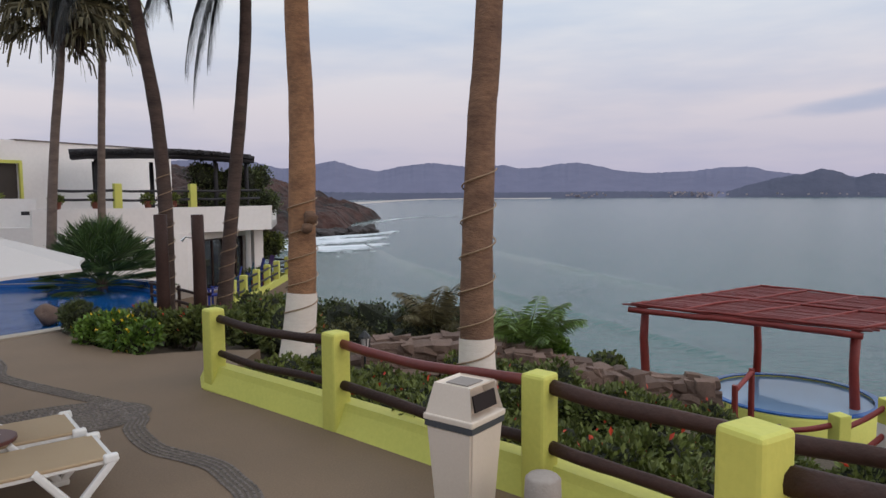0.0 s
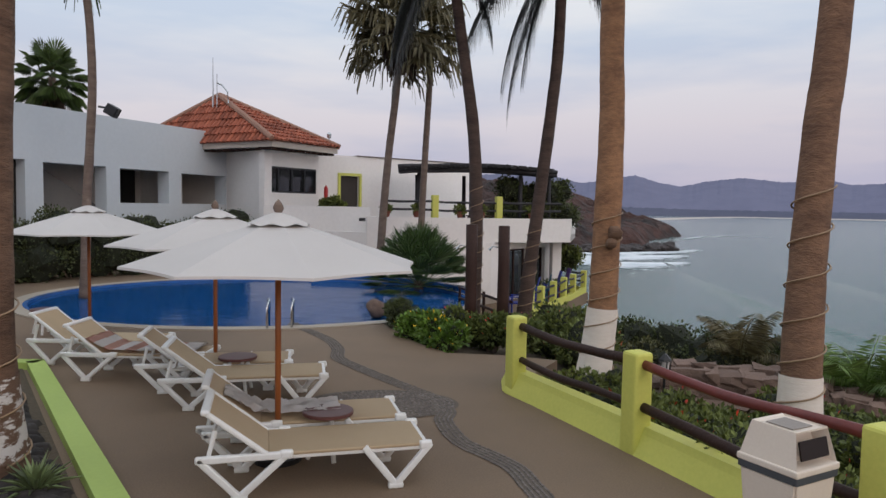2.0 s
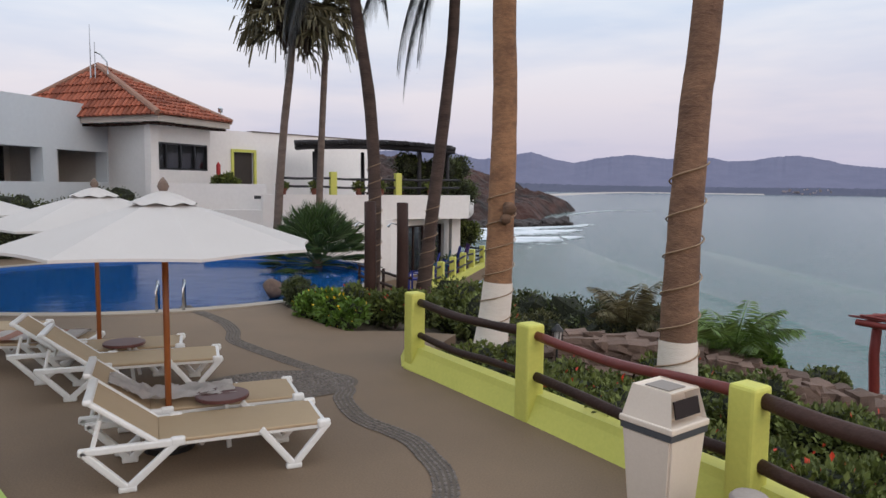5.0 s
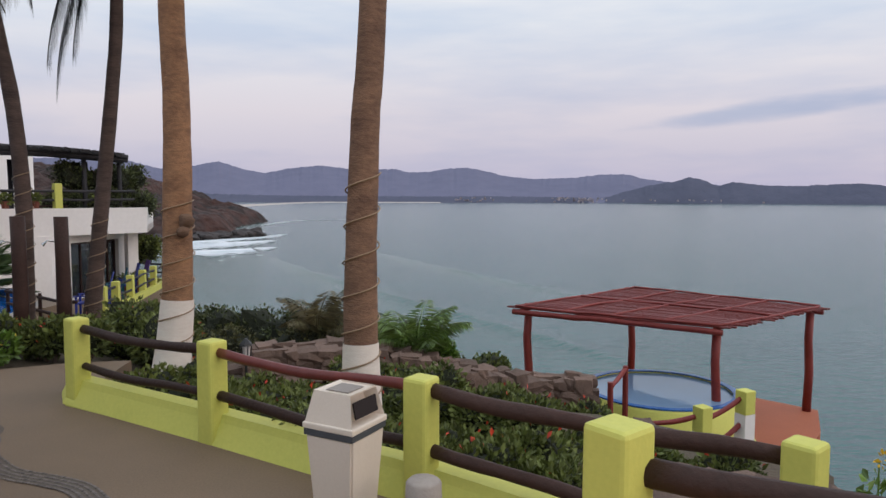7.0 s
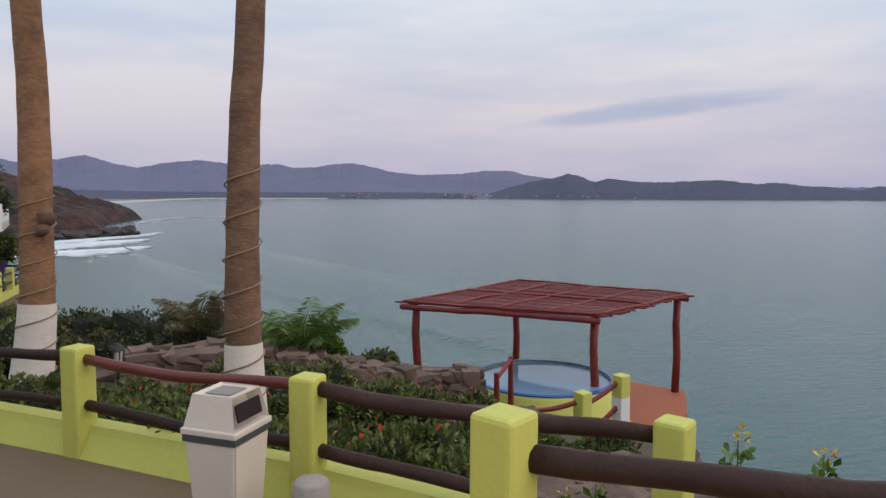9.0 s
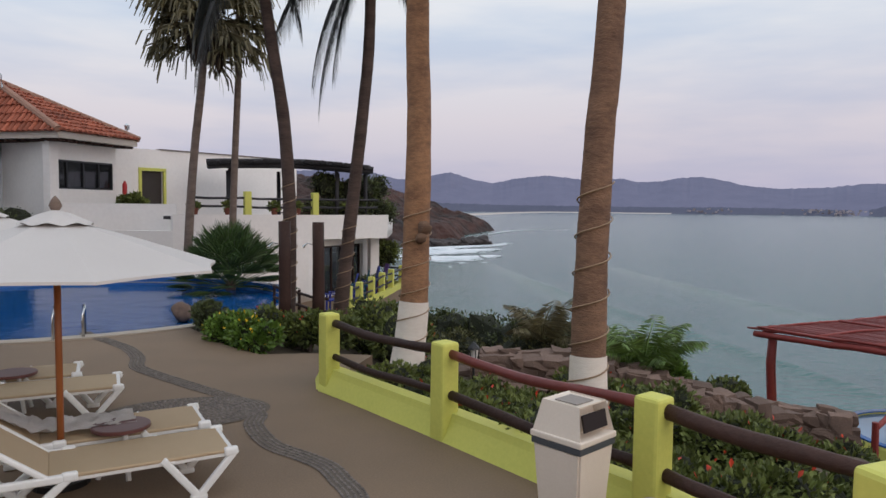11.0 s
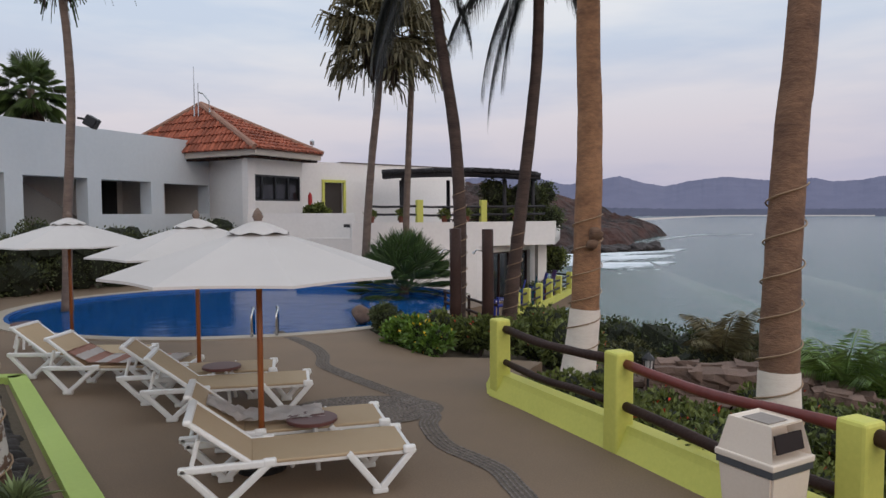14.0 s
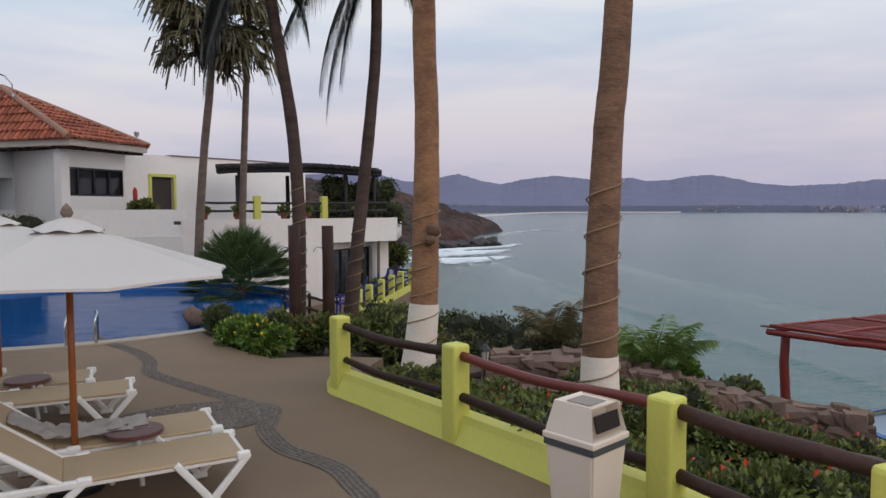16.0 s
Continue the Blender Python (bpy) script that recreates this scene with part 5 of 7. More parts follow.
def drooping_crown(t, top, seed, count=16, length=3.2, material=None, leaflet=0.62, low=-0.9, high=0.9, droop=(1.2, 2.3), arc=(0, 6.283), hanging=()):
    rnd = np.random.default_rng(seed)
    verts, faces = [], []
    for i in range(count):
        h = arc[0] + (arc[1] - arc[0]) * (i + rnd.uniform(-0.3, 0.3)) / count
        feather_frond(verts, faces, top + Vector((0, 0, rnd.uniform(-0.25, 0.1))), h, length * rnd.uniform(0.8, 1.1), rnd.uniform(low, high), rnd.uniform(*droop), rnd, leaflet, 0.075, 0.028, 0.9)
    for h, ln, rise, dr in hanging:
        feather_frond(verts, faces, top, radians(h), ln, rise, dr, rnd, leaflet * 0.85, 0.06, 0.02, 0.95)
    part("crown", (verts, faces), material or M_FRONDBACKLIT, t)


def ragged_crown(t, top, seed, count=46, reach=1.35, material=None, strands=260, skirt_len=1.7):
    """A wind-torn fan palm head: stalks ending in split fingers that bend and hang, over a narrow skirt of dead strands."""
    rnd = np.random.default_rng(seed)

    def strip(verts, faces, pts, width):
        for k in range(len(pts) - 1):
            p0, p1 = pts[k], pts[k + 1]
            way = (p1 - p0).normalized()
            side = way.cross(Vector((rnd.normal(), rnd.normal(), 0.3))).normalized() * width * (1 - 0.75 * k / len(pts))
            b = len(verts)
            verts += [tuple(p0 - side), tuple(p0 + side), tuple(p1 + side * 0.6), tuple(p1 - side * 0.6)]
            faces.append((b, b + 1, b + 2, b + 3))

    verts, faces = [], []
    for i in range(count):
        q = i / count
        a = i * 2.399 + rnd.uniform(-0.35, 0.35)
        pitch = 1.25 - 1.95 * q + rnd.uniform(-0.25, 0.2)
        h = Vector((math.cos(a) * math.cos(pitch), math.sin(a) * math.cos(pitch), math.sin(pitch)))
        hub = top + h * reach * rnd.uniform(0.55, 1.0) + Vector((0, 0, 0.1 - 0.5 * q))
        strip(verts, faces, [top + Vector((0, 0, 0.2 - 0.5 * q)), hub], 0.03)
        side = Vector((-math.sin(a), math.cos(a), 0))
        for k in range(22):
            g = (k / 21 - 0.5) * 3.0 + rnd.uniform(-0.1, 0.1)
            d = (h * math.cos(g) + side * math.sin(g) + Vector((0, 0, rnd.uniform(-0.3, 0.1)))).normalized()
            ln = rnd.uniform(0.35, 0.75) * (1.1 - 0.25 * abs(g))
            mid = hub + d * ln
            tip = mid + (d * 0.45 + Vector((0, 0, -1))).normalized() * ln * rnd.uniform(0.3, 0.9)
            strip(verts, faces, [hub, mid, tip], 0.036)
    part("crown", (verts, faces), material or M_OLIVEFROND, t)
    verts, faces = [], []
    for i in range(strands):
        a, z = rnd.uniform(0, 6.283), rnd.uniform(-0.75, 0.0) * skirt_len * 0.7
        out = 0.12 + rnd.uniform(0.1, 0.5) * (1 + z / skirt_len)
        p0 = top + Vector((math.cos(a) * 0.1, math.sin(a) * 0.1, z))
        p1 = p0 + Vector((math.cos(a) * out, math.sin(a) * out, -0.15))
        p2 = p1 + Vector((rnd.uniform(-0.1, 0.1), rnd.uniform(-0.1, 0.1), -skirt_len * rnd.uniform(0.25, 0.55)))
        strip(verts, faces, [p0, p1, p2], 0.035)
    part("dead_skirt", (verts, faces), M_DEADLEAF, t, "hanging brown dead fronds")


def fan_crown(t, top, seed, count=40, radius=0.75, stalk=0.9, skirt=60, material=None, skirt_len=1.5, limp=0.15, slim=0.30, spread=2.0, skirt_out=1.0):
    rnd = np.random.default_rng(seed)
    verts, faces = [], []
    for i in range(count):
        a = i * 2.399 + rnd.uniform(-0.2, 0.2)
        pitch = 1.35 - spread * (i / count) ** 0.8
        fan_leaf(verts, faces, top + Vector((0, 0, 0.15 - 0.35 * i / count)), a, pitch, stalk * rnd.uniform(0.8, 1.15), radius * rnd.uniform(0.85, 1.15), rnd, limp + 0.6 * i / count, 26, 3.6, slim)
    part("crown", (verts, faces), material or M_FANLEAF, t)
    if skirt:
        verts, faces = [], []
        for i in range(skirt):
            a = i * 2.399
            root = top + Vector((0, 0, -0.15 - skirt_len * 0.45 * rnd.random()))
            fan_leaf(verts, faces, root, a, rnd.uniform(-1.5, -1.3), rnd.uniform(0.2, 0.5), skirt_len * rnd.uniform(0.4, 0.75), rnd, 0.9, 14, 1.6)
        part("dead_skirt", (verts, faces), M_DEADLEAF, t, "hanging brown dead fronds")


t, top = palm_trunk("palm_tree", [(-2.42, 9.11, -0.1), (-2.32, 9.14, 0.95), (-2.29, 9.16, 2.1), (-2.27, 9.16, 3.6), (-2.305, 9.15, 5.1), (-2.3, 9.15, 9.5)], 0.205, 0.115, M_TRUNKSUNLIT, "tall palm with brown ringed trunk and white limewashed foot", 1.09, (6, 2.4), 1.25)
fan_crown(t, top, 21)
for kx, ky, kz, kr in ((0.27, -0.10, 2.13, 0.10), (0.24, -0.15, 1.99, 0.085)):
    bm = bmesh.new()
    bmesh.ops.create_icosphere(bm, subdivisions=2, radius=kr, matrix=Matrix.Translation((kx, ky, kz)))
    for v in bm.verts:
        v.co += Vector((noise.noise(v.co * 9), noise.noise(v.co * 9 + Vector((4, 0, 0))), noise.noise(v.co * 9 + Vector((0, 4, 0))))) * kr * 0.35
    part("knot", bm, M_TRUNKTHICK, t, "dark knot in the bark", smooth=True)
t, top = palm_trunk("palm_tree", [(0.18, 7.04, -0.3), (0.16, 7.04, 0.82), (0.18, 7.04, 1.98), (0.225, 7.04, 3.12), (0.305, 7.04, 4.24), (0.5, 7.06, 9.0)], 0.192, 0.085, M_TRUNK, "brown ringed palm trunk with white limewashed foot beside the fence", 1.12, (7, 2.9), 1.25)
fan_crown(t, top, 22)
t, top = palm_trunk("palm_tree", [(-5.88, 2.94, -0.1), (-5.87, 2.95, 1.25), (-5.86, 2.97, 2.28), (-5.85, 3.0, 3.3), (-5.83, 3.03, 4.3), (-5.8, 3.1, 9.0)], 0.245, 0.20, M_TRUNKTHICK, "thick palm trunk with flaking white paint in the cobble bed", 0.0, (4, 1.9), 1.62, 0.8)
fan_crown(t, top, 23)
bm = bmesh.new()
base_ring = [Vector((0.001 * k, 0.001 * k, 0.26 + 0.14 * k)) for k in range(6)]
tube(bm, base_ring, [0.243 * (1 + 0.62 * math.exp(-p.z / 0.8)) * 1.02 + 0.004 for p in base_ring], 20, wobble=0.06, caps=False)
part("flaking_paint", bm, M_FLAKE, t, "flaking white paint on brown bark", smooth=True)
t, top = palm_trunk("palm_tree", [(-15.55, 10.42, -0.1), (-15.51, 10.47, 2.17), (-15.46, 10.54, 3.64), (-15.42, 10.6, 5.1), (-15.44, 10.57, 6.55), (-15.51, 10.47, 7.98), (-15.56, 10.4, 9.3)], 0.115, 0.085, M_TRUNKGREY, "slender grey palm with a dark skirt of dead fronds")
ragged_crown(t, top, 24, 44, 1.3, M_FANLEAF, 300, 1.9)
t, top = palm_trunk("palm_tree", [(-12.0, 18.0, -0.8), (-11.92, 18.06, 0.9), (-11.83, 18.12, 2.6), (-11.72, 18.2, 4.2), (-11.56, 18.3, 5.9), (-11.42, 18.4, 8.1)], 0.135, 0.105, M_TRUNKGREY, "leaning grey palm with a bushy crown and brown skirt")
ragged_crown(t, top, 25, 105, 1.45, strands=420)
t, top = palm_trunk("palm_tree", [(-11.4, 19.55, -0.6), (-11.33, 19.59, 1.56), (-11.25, 19.64, 4.0), (-11.17, 19.68, 5.86), (-11.12, 19.71, 7.71), (-11.05, 19.75, 13.4)], 0.115, 0.085, M_TRUNKGREY, "slender grey palm standing behind the pool")
fan_crown(t, top, 26, 30, 0.9, 0.9, 40, M_OLIVEFROND, 1.1, 0.75, 0.10, 1.6)
t, top = palm_trunk("palm_tree", [(-6.28, 13.18, -0.2), (-6.24, 13.2, 0.7), (-6.215, 13.2, 2.0), (-6.25, 13.17, 3.2), (-6.35, 13.12, 4.4), (-6.52, 13.04, 5.6), (-6.675, 12.96, 6.75), (-6.9, 12.85, 8.2)], 0.15, 0.105, M_TRUNKDARK, "dark curving coconut palm with drooping fronds", 0, (8, 3.0))
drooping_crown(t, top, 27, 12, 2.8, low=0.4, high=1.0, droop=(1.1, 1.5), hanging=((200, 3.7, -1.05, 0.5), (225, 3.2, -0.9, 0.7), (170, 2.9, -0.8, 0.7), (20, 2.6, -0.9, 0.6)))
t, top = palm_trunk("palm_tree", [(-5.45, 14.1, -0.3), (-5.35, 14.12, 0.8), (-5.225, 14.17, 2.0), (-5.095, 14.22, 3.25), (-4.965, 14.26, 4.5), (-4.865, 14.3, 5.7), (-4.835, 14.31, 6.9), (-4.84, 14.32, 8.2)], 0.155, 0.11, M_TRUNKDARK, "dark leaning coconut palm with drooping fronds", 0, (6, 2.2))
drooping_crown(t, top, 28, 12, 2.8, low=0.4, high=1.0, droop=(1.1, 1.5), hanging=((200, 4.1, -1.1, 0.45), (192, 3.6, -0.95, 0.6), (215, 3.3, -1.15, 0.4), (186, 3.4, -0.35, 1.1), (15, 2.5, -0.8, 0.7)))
for i, (x, y, z, kind) in enumerate(((-27.7, 17.3, 7.4, "fan"), (-28.0, 9.9, 8.5, "coco"), (-29.0, 12.75, 8.3, "coco"), (-24.5, 11.4, 8.9, "fan"))):
    t, top = palm_trunk("palm_tree", [(x, y, -0.3), (x + 0.1, y, z * 0.6), (x, y, z)], 0.17, 0.15, M_TRUNKGREY, "green palm rising behind the white wing")
    if kind == "fan":
        fan_crown(t, top, 40 + i, 34, 0.8, 0.8, 40, M_FROND, 1.3)
    else:
        drooping_crown(t, top, 40 + i, 22, 2.6, M_FROND, 0.5, -0.2, 1.3, (0.9, 1.6))
flood = thing("floodlight", (-15.2, 10.75, 4.55), 0, "small black floodlight strapped to the palm trunk", "lamp")
bm = bmesh.new()
box(bm, (0.18, 0.1, 0), (0.3, 0.26, 0.26), 30, 0.03, (30, "Y"))
part("lamp_head", bm, M_BLACKMETAL, flood)
bm = bmesh.new()
tube(bm, [(-0.12, -0.06, 0.1), (0.1, 0.06, 0.06)], 0.03, 6)
part("bracket", bm, M_BLACKMETAL, flood)

for x, y, h in ((-5.845, 12.215, 2.0), (-5.335, 12.67, 1.98)):
    post = thing("log_post", (x, y, -0.2), 0, "dark round log post with a small spotlight arm", "post", "log posts by the pool bed")
    bm = bmesh.new()
    tube(bm, [(0, 0, 0), (0.01, 0, 0.7), (0, 0.01, 1.4), (0, 0, h + 0.2)], [0.125, 0.12, 0.12, 0.118], 12, wobble=0.12)
    part("log", bm, M_DARKWOOD, post, smooth=True)
    bm = bmesh.new()
    tube(bm, [(-0.1, -0.03, h - 0.25), (-0.2, -0.1, h - 0.22), (-0.27, -0.13, h - 0.3)], [0.012, 0.012, 0.035], 6)
    part("spotlight", bm, M_STEEL, post, "small steel spotlight")
hand = thing("log_handrail", (0, 0, 0), 0, "thin dark handrail between posts behind the pool bed", "railing")
for z, o in ((0.38, 0), (0.12, 0)):
    log_rail("rail", (-7.3, 14.6, z + 0.02), (-5.25, 13.0, z), 0.03, M_DARKWOOD, hand, 0.02)
for x, y in ((-7.3, 14.6), (-6.3, 13.83)):
    bm = bmesh.new()
    tube(bm, [(x, y, -0.9), (x, y, 0.45)], 0.035, 8)
    part("post", bm, M_DARKWOOD, hand)


# ---- parasols ----
def parasol(x, y, turn, label, half=1.31, rim=1.80, apex=2.21):
    p = thing("parasol", (x, y, 0), turn, label, "parasol", "parasols by the pool")
    bm = bmesh.new()
    tube(bm, [(0, 0, 0.02), (0, 0, apex - 0.02)], 0.027, 12)
    part("pole", bm, M_ORANGEWOOD, p, "orange oiled wood pole", smooth=True)
    bm = bmesh.new()
    tube(bm, [(0, 0, 0), (0, 0, 0.05), (0, 0, 0.07), (0, 0, 0.22)], [0.22, 0.22, 0.05, 0.04], 20)
    part("base", bm, M_BLACKMETAL, p)
    bm = bmesh.new()
    rings, seg = 9, 8 * 6
    vs = []
    for i in range(rings + 1):
        t = 0.10 + 0.90 * i / rings
        row = []
        for k in range(seg):
            a = 2 * math.pi * k / seg
            q = (k % 6) / 6
            sag = math.sin(math.pi * q)
            chord = math.cos(math.pi / 8) / math.cos((q - 0.5) * math.pi / 4)
            r = half * t * (1 - (1 - chord) * 1.0) * (1 - 0.02 * sag * t)
            z = apex - (apex - rim) * t ** 1.08 - 0.012 * sag * t * (1 - t) * 2 + 0.006 * sag * t ** 6
            row.append(bm.verts.new((r * math.cos(a), r * math.sin(a), z)))
        vs.append(row)
    hem = [bm.verts.new((v.co.x * 1.004, v.co.y * 1.004, v.co.z - 0.022)) for v in vs[-1]]
    vs.append(hem)
    for r0, r1 in zip(vs, vs[1:]):
        for k in range(seg):
            bm.faces.new((r0[k], r0[(k + 1) % seg], r1[(k + 1) % seg], r1[k]))
    canopy = part("canopy", bm, M_CANVAS, p)
    bm = bmesh.new()
    cap, seg2 = [], 48
    for t, z in ((0.005, apex + 0.06), (0.10, apex + 0.02), (0.21, apex - 0.055)):
        cap.append([bm.verts.new((half * t * math.cos(2 * math.pi * k / seg2), half * t * math.sin(2 * math.pi * k / seg2), z - (0.011 * math.cos(8 * 2 * math.pi * k / seg2) if t > 0.2 else 0))) for k in range(seg2)])
    for r0, r1 in zip(cap, cap[1:]):
        for k in range(seg2):
            bm.faces.new((r0[k], r0[(k + 1) % seg2], r1[(k + 1) % seg2], r1[k]))
    part("vent_cap", bm, M_CANVAS, canopy, smooth=True)
    for k in range(8):
        a = 2 * math.pi * k / 8
        bm = bmesh.new()
        tube(bm, [(0.03 * math.cos(a), 0.03 * math.sin(a), apex - 0.05), (half * 0.97 * math.cos(a), half * 0.97 * math.sin(a), rim - 0.02)], 0.011, 5)
        part("rib", bm, M_ORANGEWOOD, p)
    bm = bmesh.new()
    tube(bm, [(0, 0, apex + 0.03), (0, 0, apex + 0.05), (0, 0, apex + 0.09), (0, 0, apex + 0.13), (0, 0, apex + 0.17)], [0.04, 0.03, 0.05, 0.035, 0.005], 12)
    part("finial", bm, M_TRUNKGREY, p, "grey-brown turned finial", smooth=True)
    return p


first = parasol(-4.02, 4.52, 8, "white canvas parasol on an orange wood pole, open between sun loungers")
for x, y, turn in ((-6.68, 6.28, 12), (-10.75, 7.27, 25), (-16.9, 7.4, 8), (-16.2, 5.4, 30)):
    copy_thing(first, pose(x, y, 0, 0, 0, turn))


# ---- sun loungers and low tables ----
def lounger(x, y, turn, label, back=38.0):
    """A plastic-framed lounger; the foot end's near corner is its origin, its length runs back along -x."""
    t = thing("sun_lounger", (x, y, 0), turn, label, "sun lounger", "sun loungers by the pool")
    W, L, Z = 0.60, 1.28, 0.35
    b = radians(back)
    hx, hz = -L - 0.60 * math.cos(b), Z + 0.60 * math.sin(b)
    bm = bmesh.new()
    box(bm, (-L / 2, W / 2, Z + 0.005), (L, W + 0.02, 0.03), 0, 0.012)
    part("seat", bm, M_SLING, t)
    bm = bmesh.new()
    box(bm, (-L - 0.30 * math.cos(b), W / 2, Z + 0.30 * math.sin(b)), (0.60, W - 0.02, 0.03), 0, 0.012, (back, "Y"))
    part("backrest", bm, M_SLING, t)
    for yy in (0.0, W):
        bm = bmesh.new()
        box(bm, (-L / 2, yy * 0.94 + 0.018, Z - 0.025), (L, 0.03, 0.035), 0, 0.01)
        part("side_rail", bm, M_PLASTIC, t)
        bm = bmesh.new()
        box(bm, (-L - 0.30 * math.cos(b), yy, Z + 0.30 * math.sin(b)), (0.62, 0.04, 0.045), 0, 0.015, (back, "Y"))
        part("back_rail", bm, M_PLASTIC, t)
        for top0, top1, foot in ((0.03, -0.50, -0.25), (-L + 0.14, -L - 0.52, -L - 0.22)):
            bm = bmesh.new()
            for x0 in (top0, top1):
                lean = math.degrees(math.atan2(x0 - foot, Z - 0.03))
                box(bm, ((x0 + foot) / 2, yy, Z / 2 + 0.01), (0.058, 0.05, math.hypot(x0 - foot, Z) + 0.02), 0, 0.014, (lean, "Y"))
            box(bm, (foot, yy, 0.025), (0.13, 0.056, 0.05), 0, 0.014)
            box(bm, (top0 + (-0.03 if top0 > -1 else 0.0), yy, Z), (0.11, 0.056, 0.075), 0, 0.02)
            part("leg", bm, M_PLASTIC, t)
        bm = bmesh.new()
        box(bm, (-L - 0.20, yy, Z - 0.005), (0.70, 0.05, 0.06), 0, 0.014)
        part("head_rail", bm, M_PLASTIC, t)
        bm = bmesh.new()
        tube(bm, [(-L - 0.45, yy * 0.9 + 0.03, Z + 0.02), (-L - 0.40, yy * 0.9 + 0.03, Z + 0.22)], 0.02, 6)
        part("back_strut", bm, M_PLASTIC, t)
    bm = bmesh.new()
    box(bm, (0.0, W / 2, Z - 0.01), (0.05, W, 0.06), 0, 0.015)
    part("foot_rail", bm, M_PLASTIC, t)
    bm = bmesh.new()
    box(bm, (hx, W / 2, hz), (0.07, W + 0.05, 0.05), 0, 0.02)
    part("head_bar", bm, M_PLASTIC, t)
    return t


lg = lounger(-2.57, 4.71, 43, "white plastic sun lounger with tan mesh sling, backrest raised")
for x, y, turn in ((-3.15, 5.24, 43), (-4.74, 6.1, 40), (-5.55, 6.42, 40), (-6.7, 6.05, 28), (-7.95, 6.35, 28), (-12.4, 6.0, 30), (-17.6, 7.6, 150)):
    copy_thing(lg, pose(x, y, 0, 0, 0, turn))


def low_table(x, y):
    t = thing("side_table", (x, y, 0), 20, "low round table with a brown top and white legs", "table", "low tables between loungers")
    bm = bmesh.new()
    tube(bm, [(0, 0, 0.405), (0, 0, 0.41), (0, 0, 0.435), (0, 0, 0.44)], [0.225, 0.235, 0.235, 0.225], 28)
    part("tabletop", bm, M_TABLE, t)
    for k in range(4):
        a = k * math.pi / 2 + 0.6
        bm = bmesh.new()
        tube(bm, [(0.10 * math.cos(a), 0.10 * math.sin(a), 0.405), (0.19 * math.cos(a), 0.19 * math.sin(a), 0.0)], 0.022, 6)
        part("leg", bm, M_PLASTIC, t)
    return t


tb = low_table(-3.68, 4.82)
copy_thing(tb, pose(-6.05, 6.05, 0, 0, 0, 40))
copy_thing(tb, pose(-11.6, 7.0, 0, 0, 0, 10))


def towel(name, pts, width, material, label, seed, stripes=False):
    """A crumpled cloth lying along pts, width across."""
    bm = bmesh.new()
    rows = []
    cols = 14
    P = [Vector(p) for p in pts]
    way = (P[-1] - P[0]).normalized()
    side = Vector((-way.y, way.x, 0)).normalized()
    for i in range(25):
        t = i / 24 * (len(P) - 1)
        k = min(int(t), len(P) - 2)
        c = P[k].lerp(P[k + 1], t - k)
        rows.append([bm.verts.new(c + side * width * (j / (cols - 1) - 0.5) * (1 + 0.1 * noise.noise(Vector((i * 0.2, seed, 0)))) + Vector((0, 0, (0.02 if stripes else 0.09) * abs(noise.noise(Vector((i * 0.33, j * 0.4, seed)))) + (0.008 if stripes else 0.045) * noise.noise(Vector((i * 0.8, j * 0.9, seed)))))) for j in range(cols)])
    for r0, r1 in zip(rows, rows[1:]):
        for j in range(cols - 1):
            f = bm.faces.new((r0[j], r0[j + 1], r1[j + 1], r1[j]))
            f.material_index = 1 if stripes and (rows.index(r0) // 3) % 2 else 0
    bmesh.ops.solidify(bm, geom=bm.faces[:], thickness=0.012)
    ob = part(name, bm, material, smooth=True)
    ob.data.materials.append(M_PINK)
    return tagged(ob, label, "towel")


def on_lounger(m, p):
    return tuple(m @ Vector(p))


m2 = pose(-3.15, 5.24, 0, 0, 0, 43)
towel("towel", [on_lounger(m2, (-0.55, 0.25, 0.42)), on_lounger(m2, (-1.0, 0.28, 0.43)), on_lounger(m2, (-1.3, 0.25, 0.44)), on_lounger(m2, (-1.6, 0.25, 0.62))], 0.42, M_TOWEL, "crumpled white towel thrown over a lounger", 3)
m5 = pose(-6.7, 6.05, 0, 0, 0, 28)
towel("towel", [on_lounger(m5, (-0.1, 0.3, 0.41)), on_lounger(m5, (-0.8, 0.3, 0.41)), on_lounger(m5, (-1.22, 0.3, 0.41)), on_lounger(m5, (-1.5, 0.3, 0.56))], 0.60, M_TOWEL, "pink and white striped towel spread on a lounger", 5, True)


# ---- cobble bed, stone wall and steps ----
bed = thing("cobble_bed", (0, 0, 0), 0, "sunken bed of dark round cobbles with a pale green kerb", "garden bed", kind="structure")
bm = bmesh.new()
wall_run(bm, (-3.35, 2.72), (-9.25, 5.55), -0.1, 0.10, 0.22)
wall_run(bm, (-9.25, 5.55), (-10.2, 5.05), -0.1, 0.10, 0.22)
part("kerb", bm, M_GREENKERB, bed)
bm = bmesh.new()
prism(bm, [(-3.4, 2.4), (-9.3, 5.28), (-10.4, 4.6), (-10.5, 3.9), (-4.6, 1.3), (-3.6, 1.5)], -0.02, 0.012)
part("bed_soil", bm, M_SOIL, bed)
rnd = random.Random(12)
spots = []
for _ in range(2600):
    t, o = rnd.random() ** 1.3, rnd.random()
    x = -3.6 - 6.0 * t + rnd.uniform(-0.1, 0.1)
    y0, y1 = 1.30 + 2.6 * t, 2.42 + 2.75 * t
    spots.append((x, y0 + (y1 - y0) * o, rnd.uniform(0.04, 0.085), rnd.uniform(0, 3.1)))
tagged(part("cobbles", pebble_field(spots, rnd, 0.01, 0.7, 1.1), M_GRAVEL, bed, smooth=True), kind="stuff")


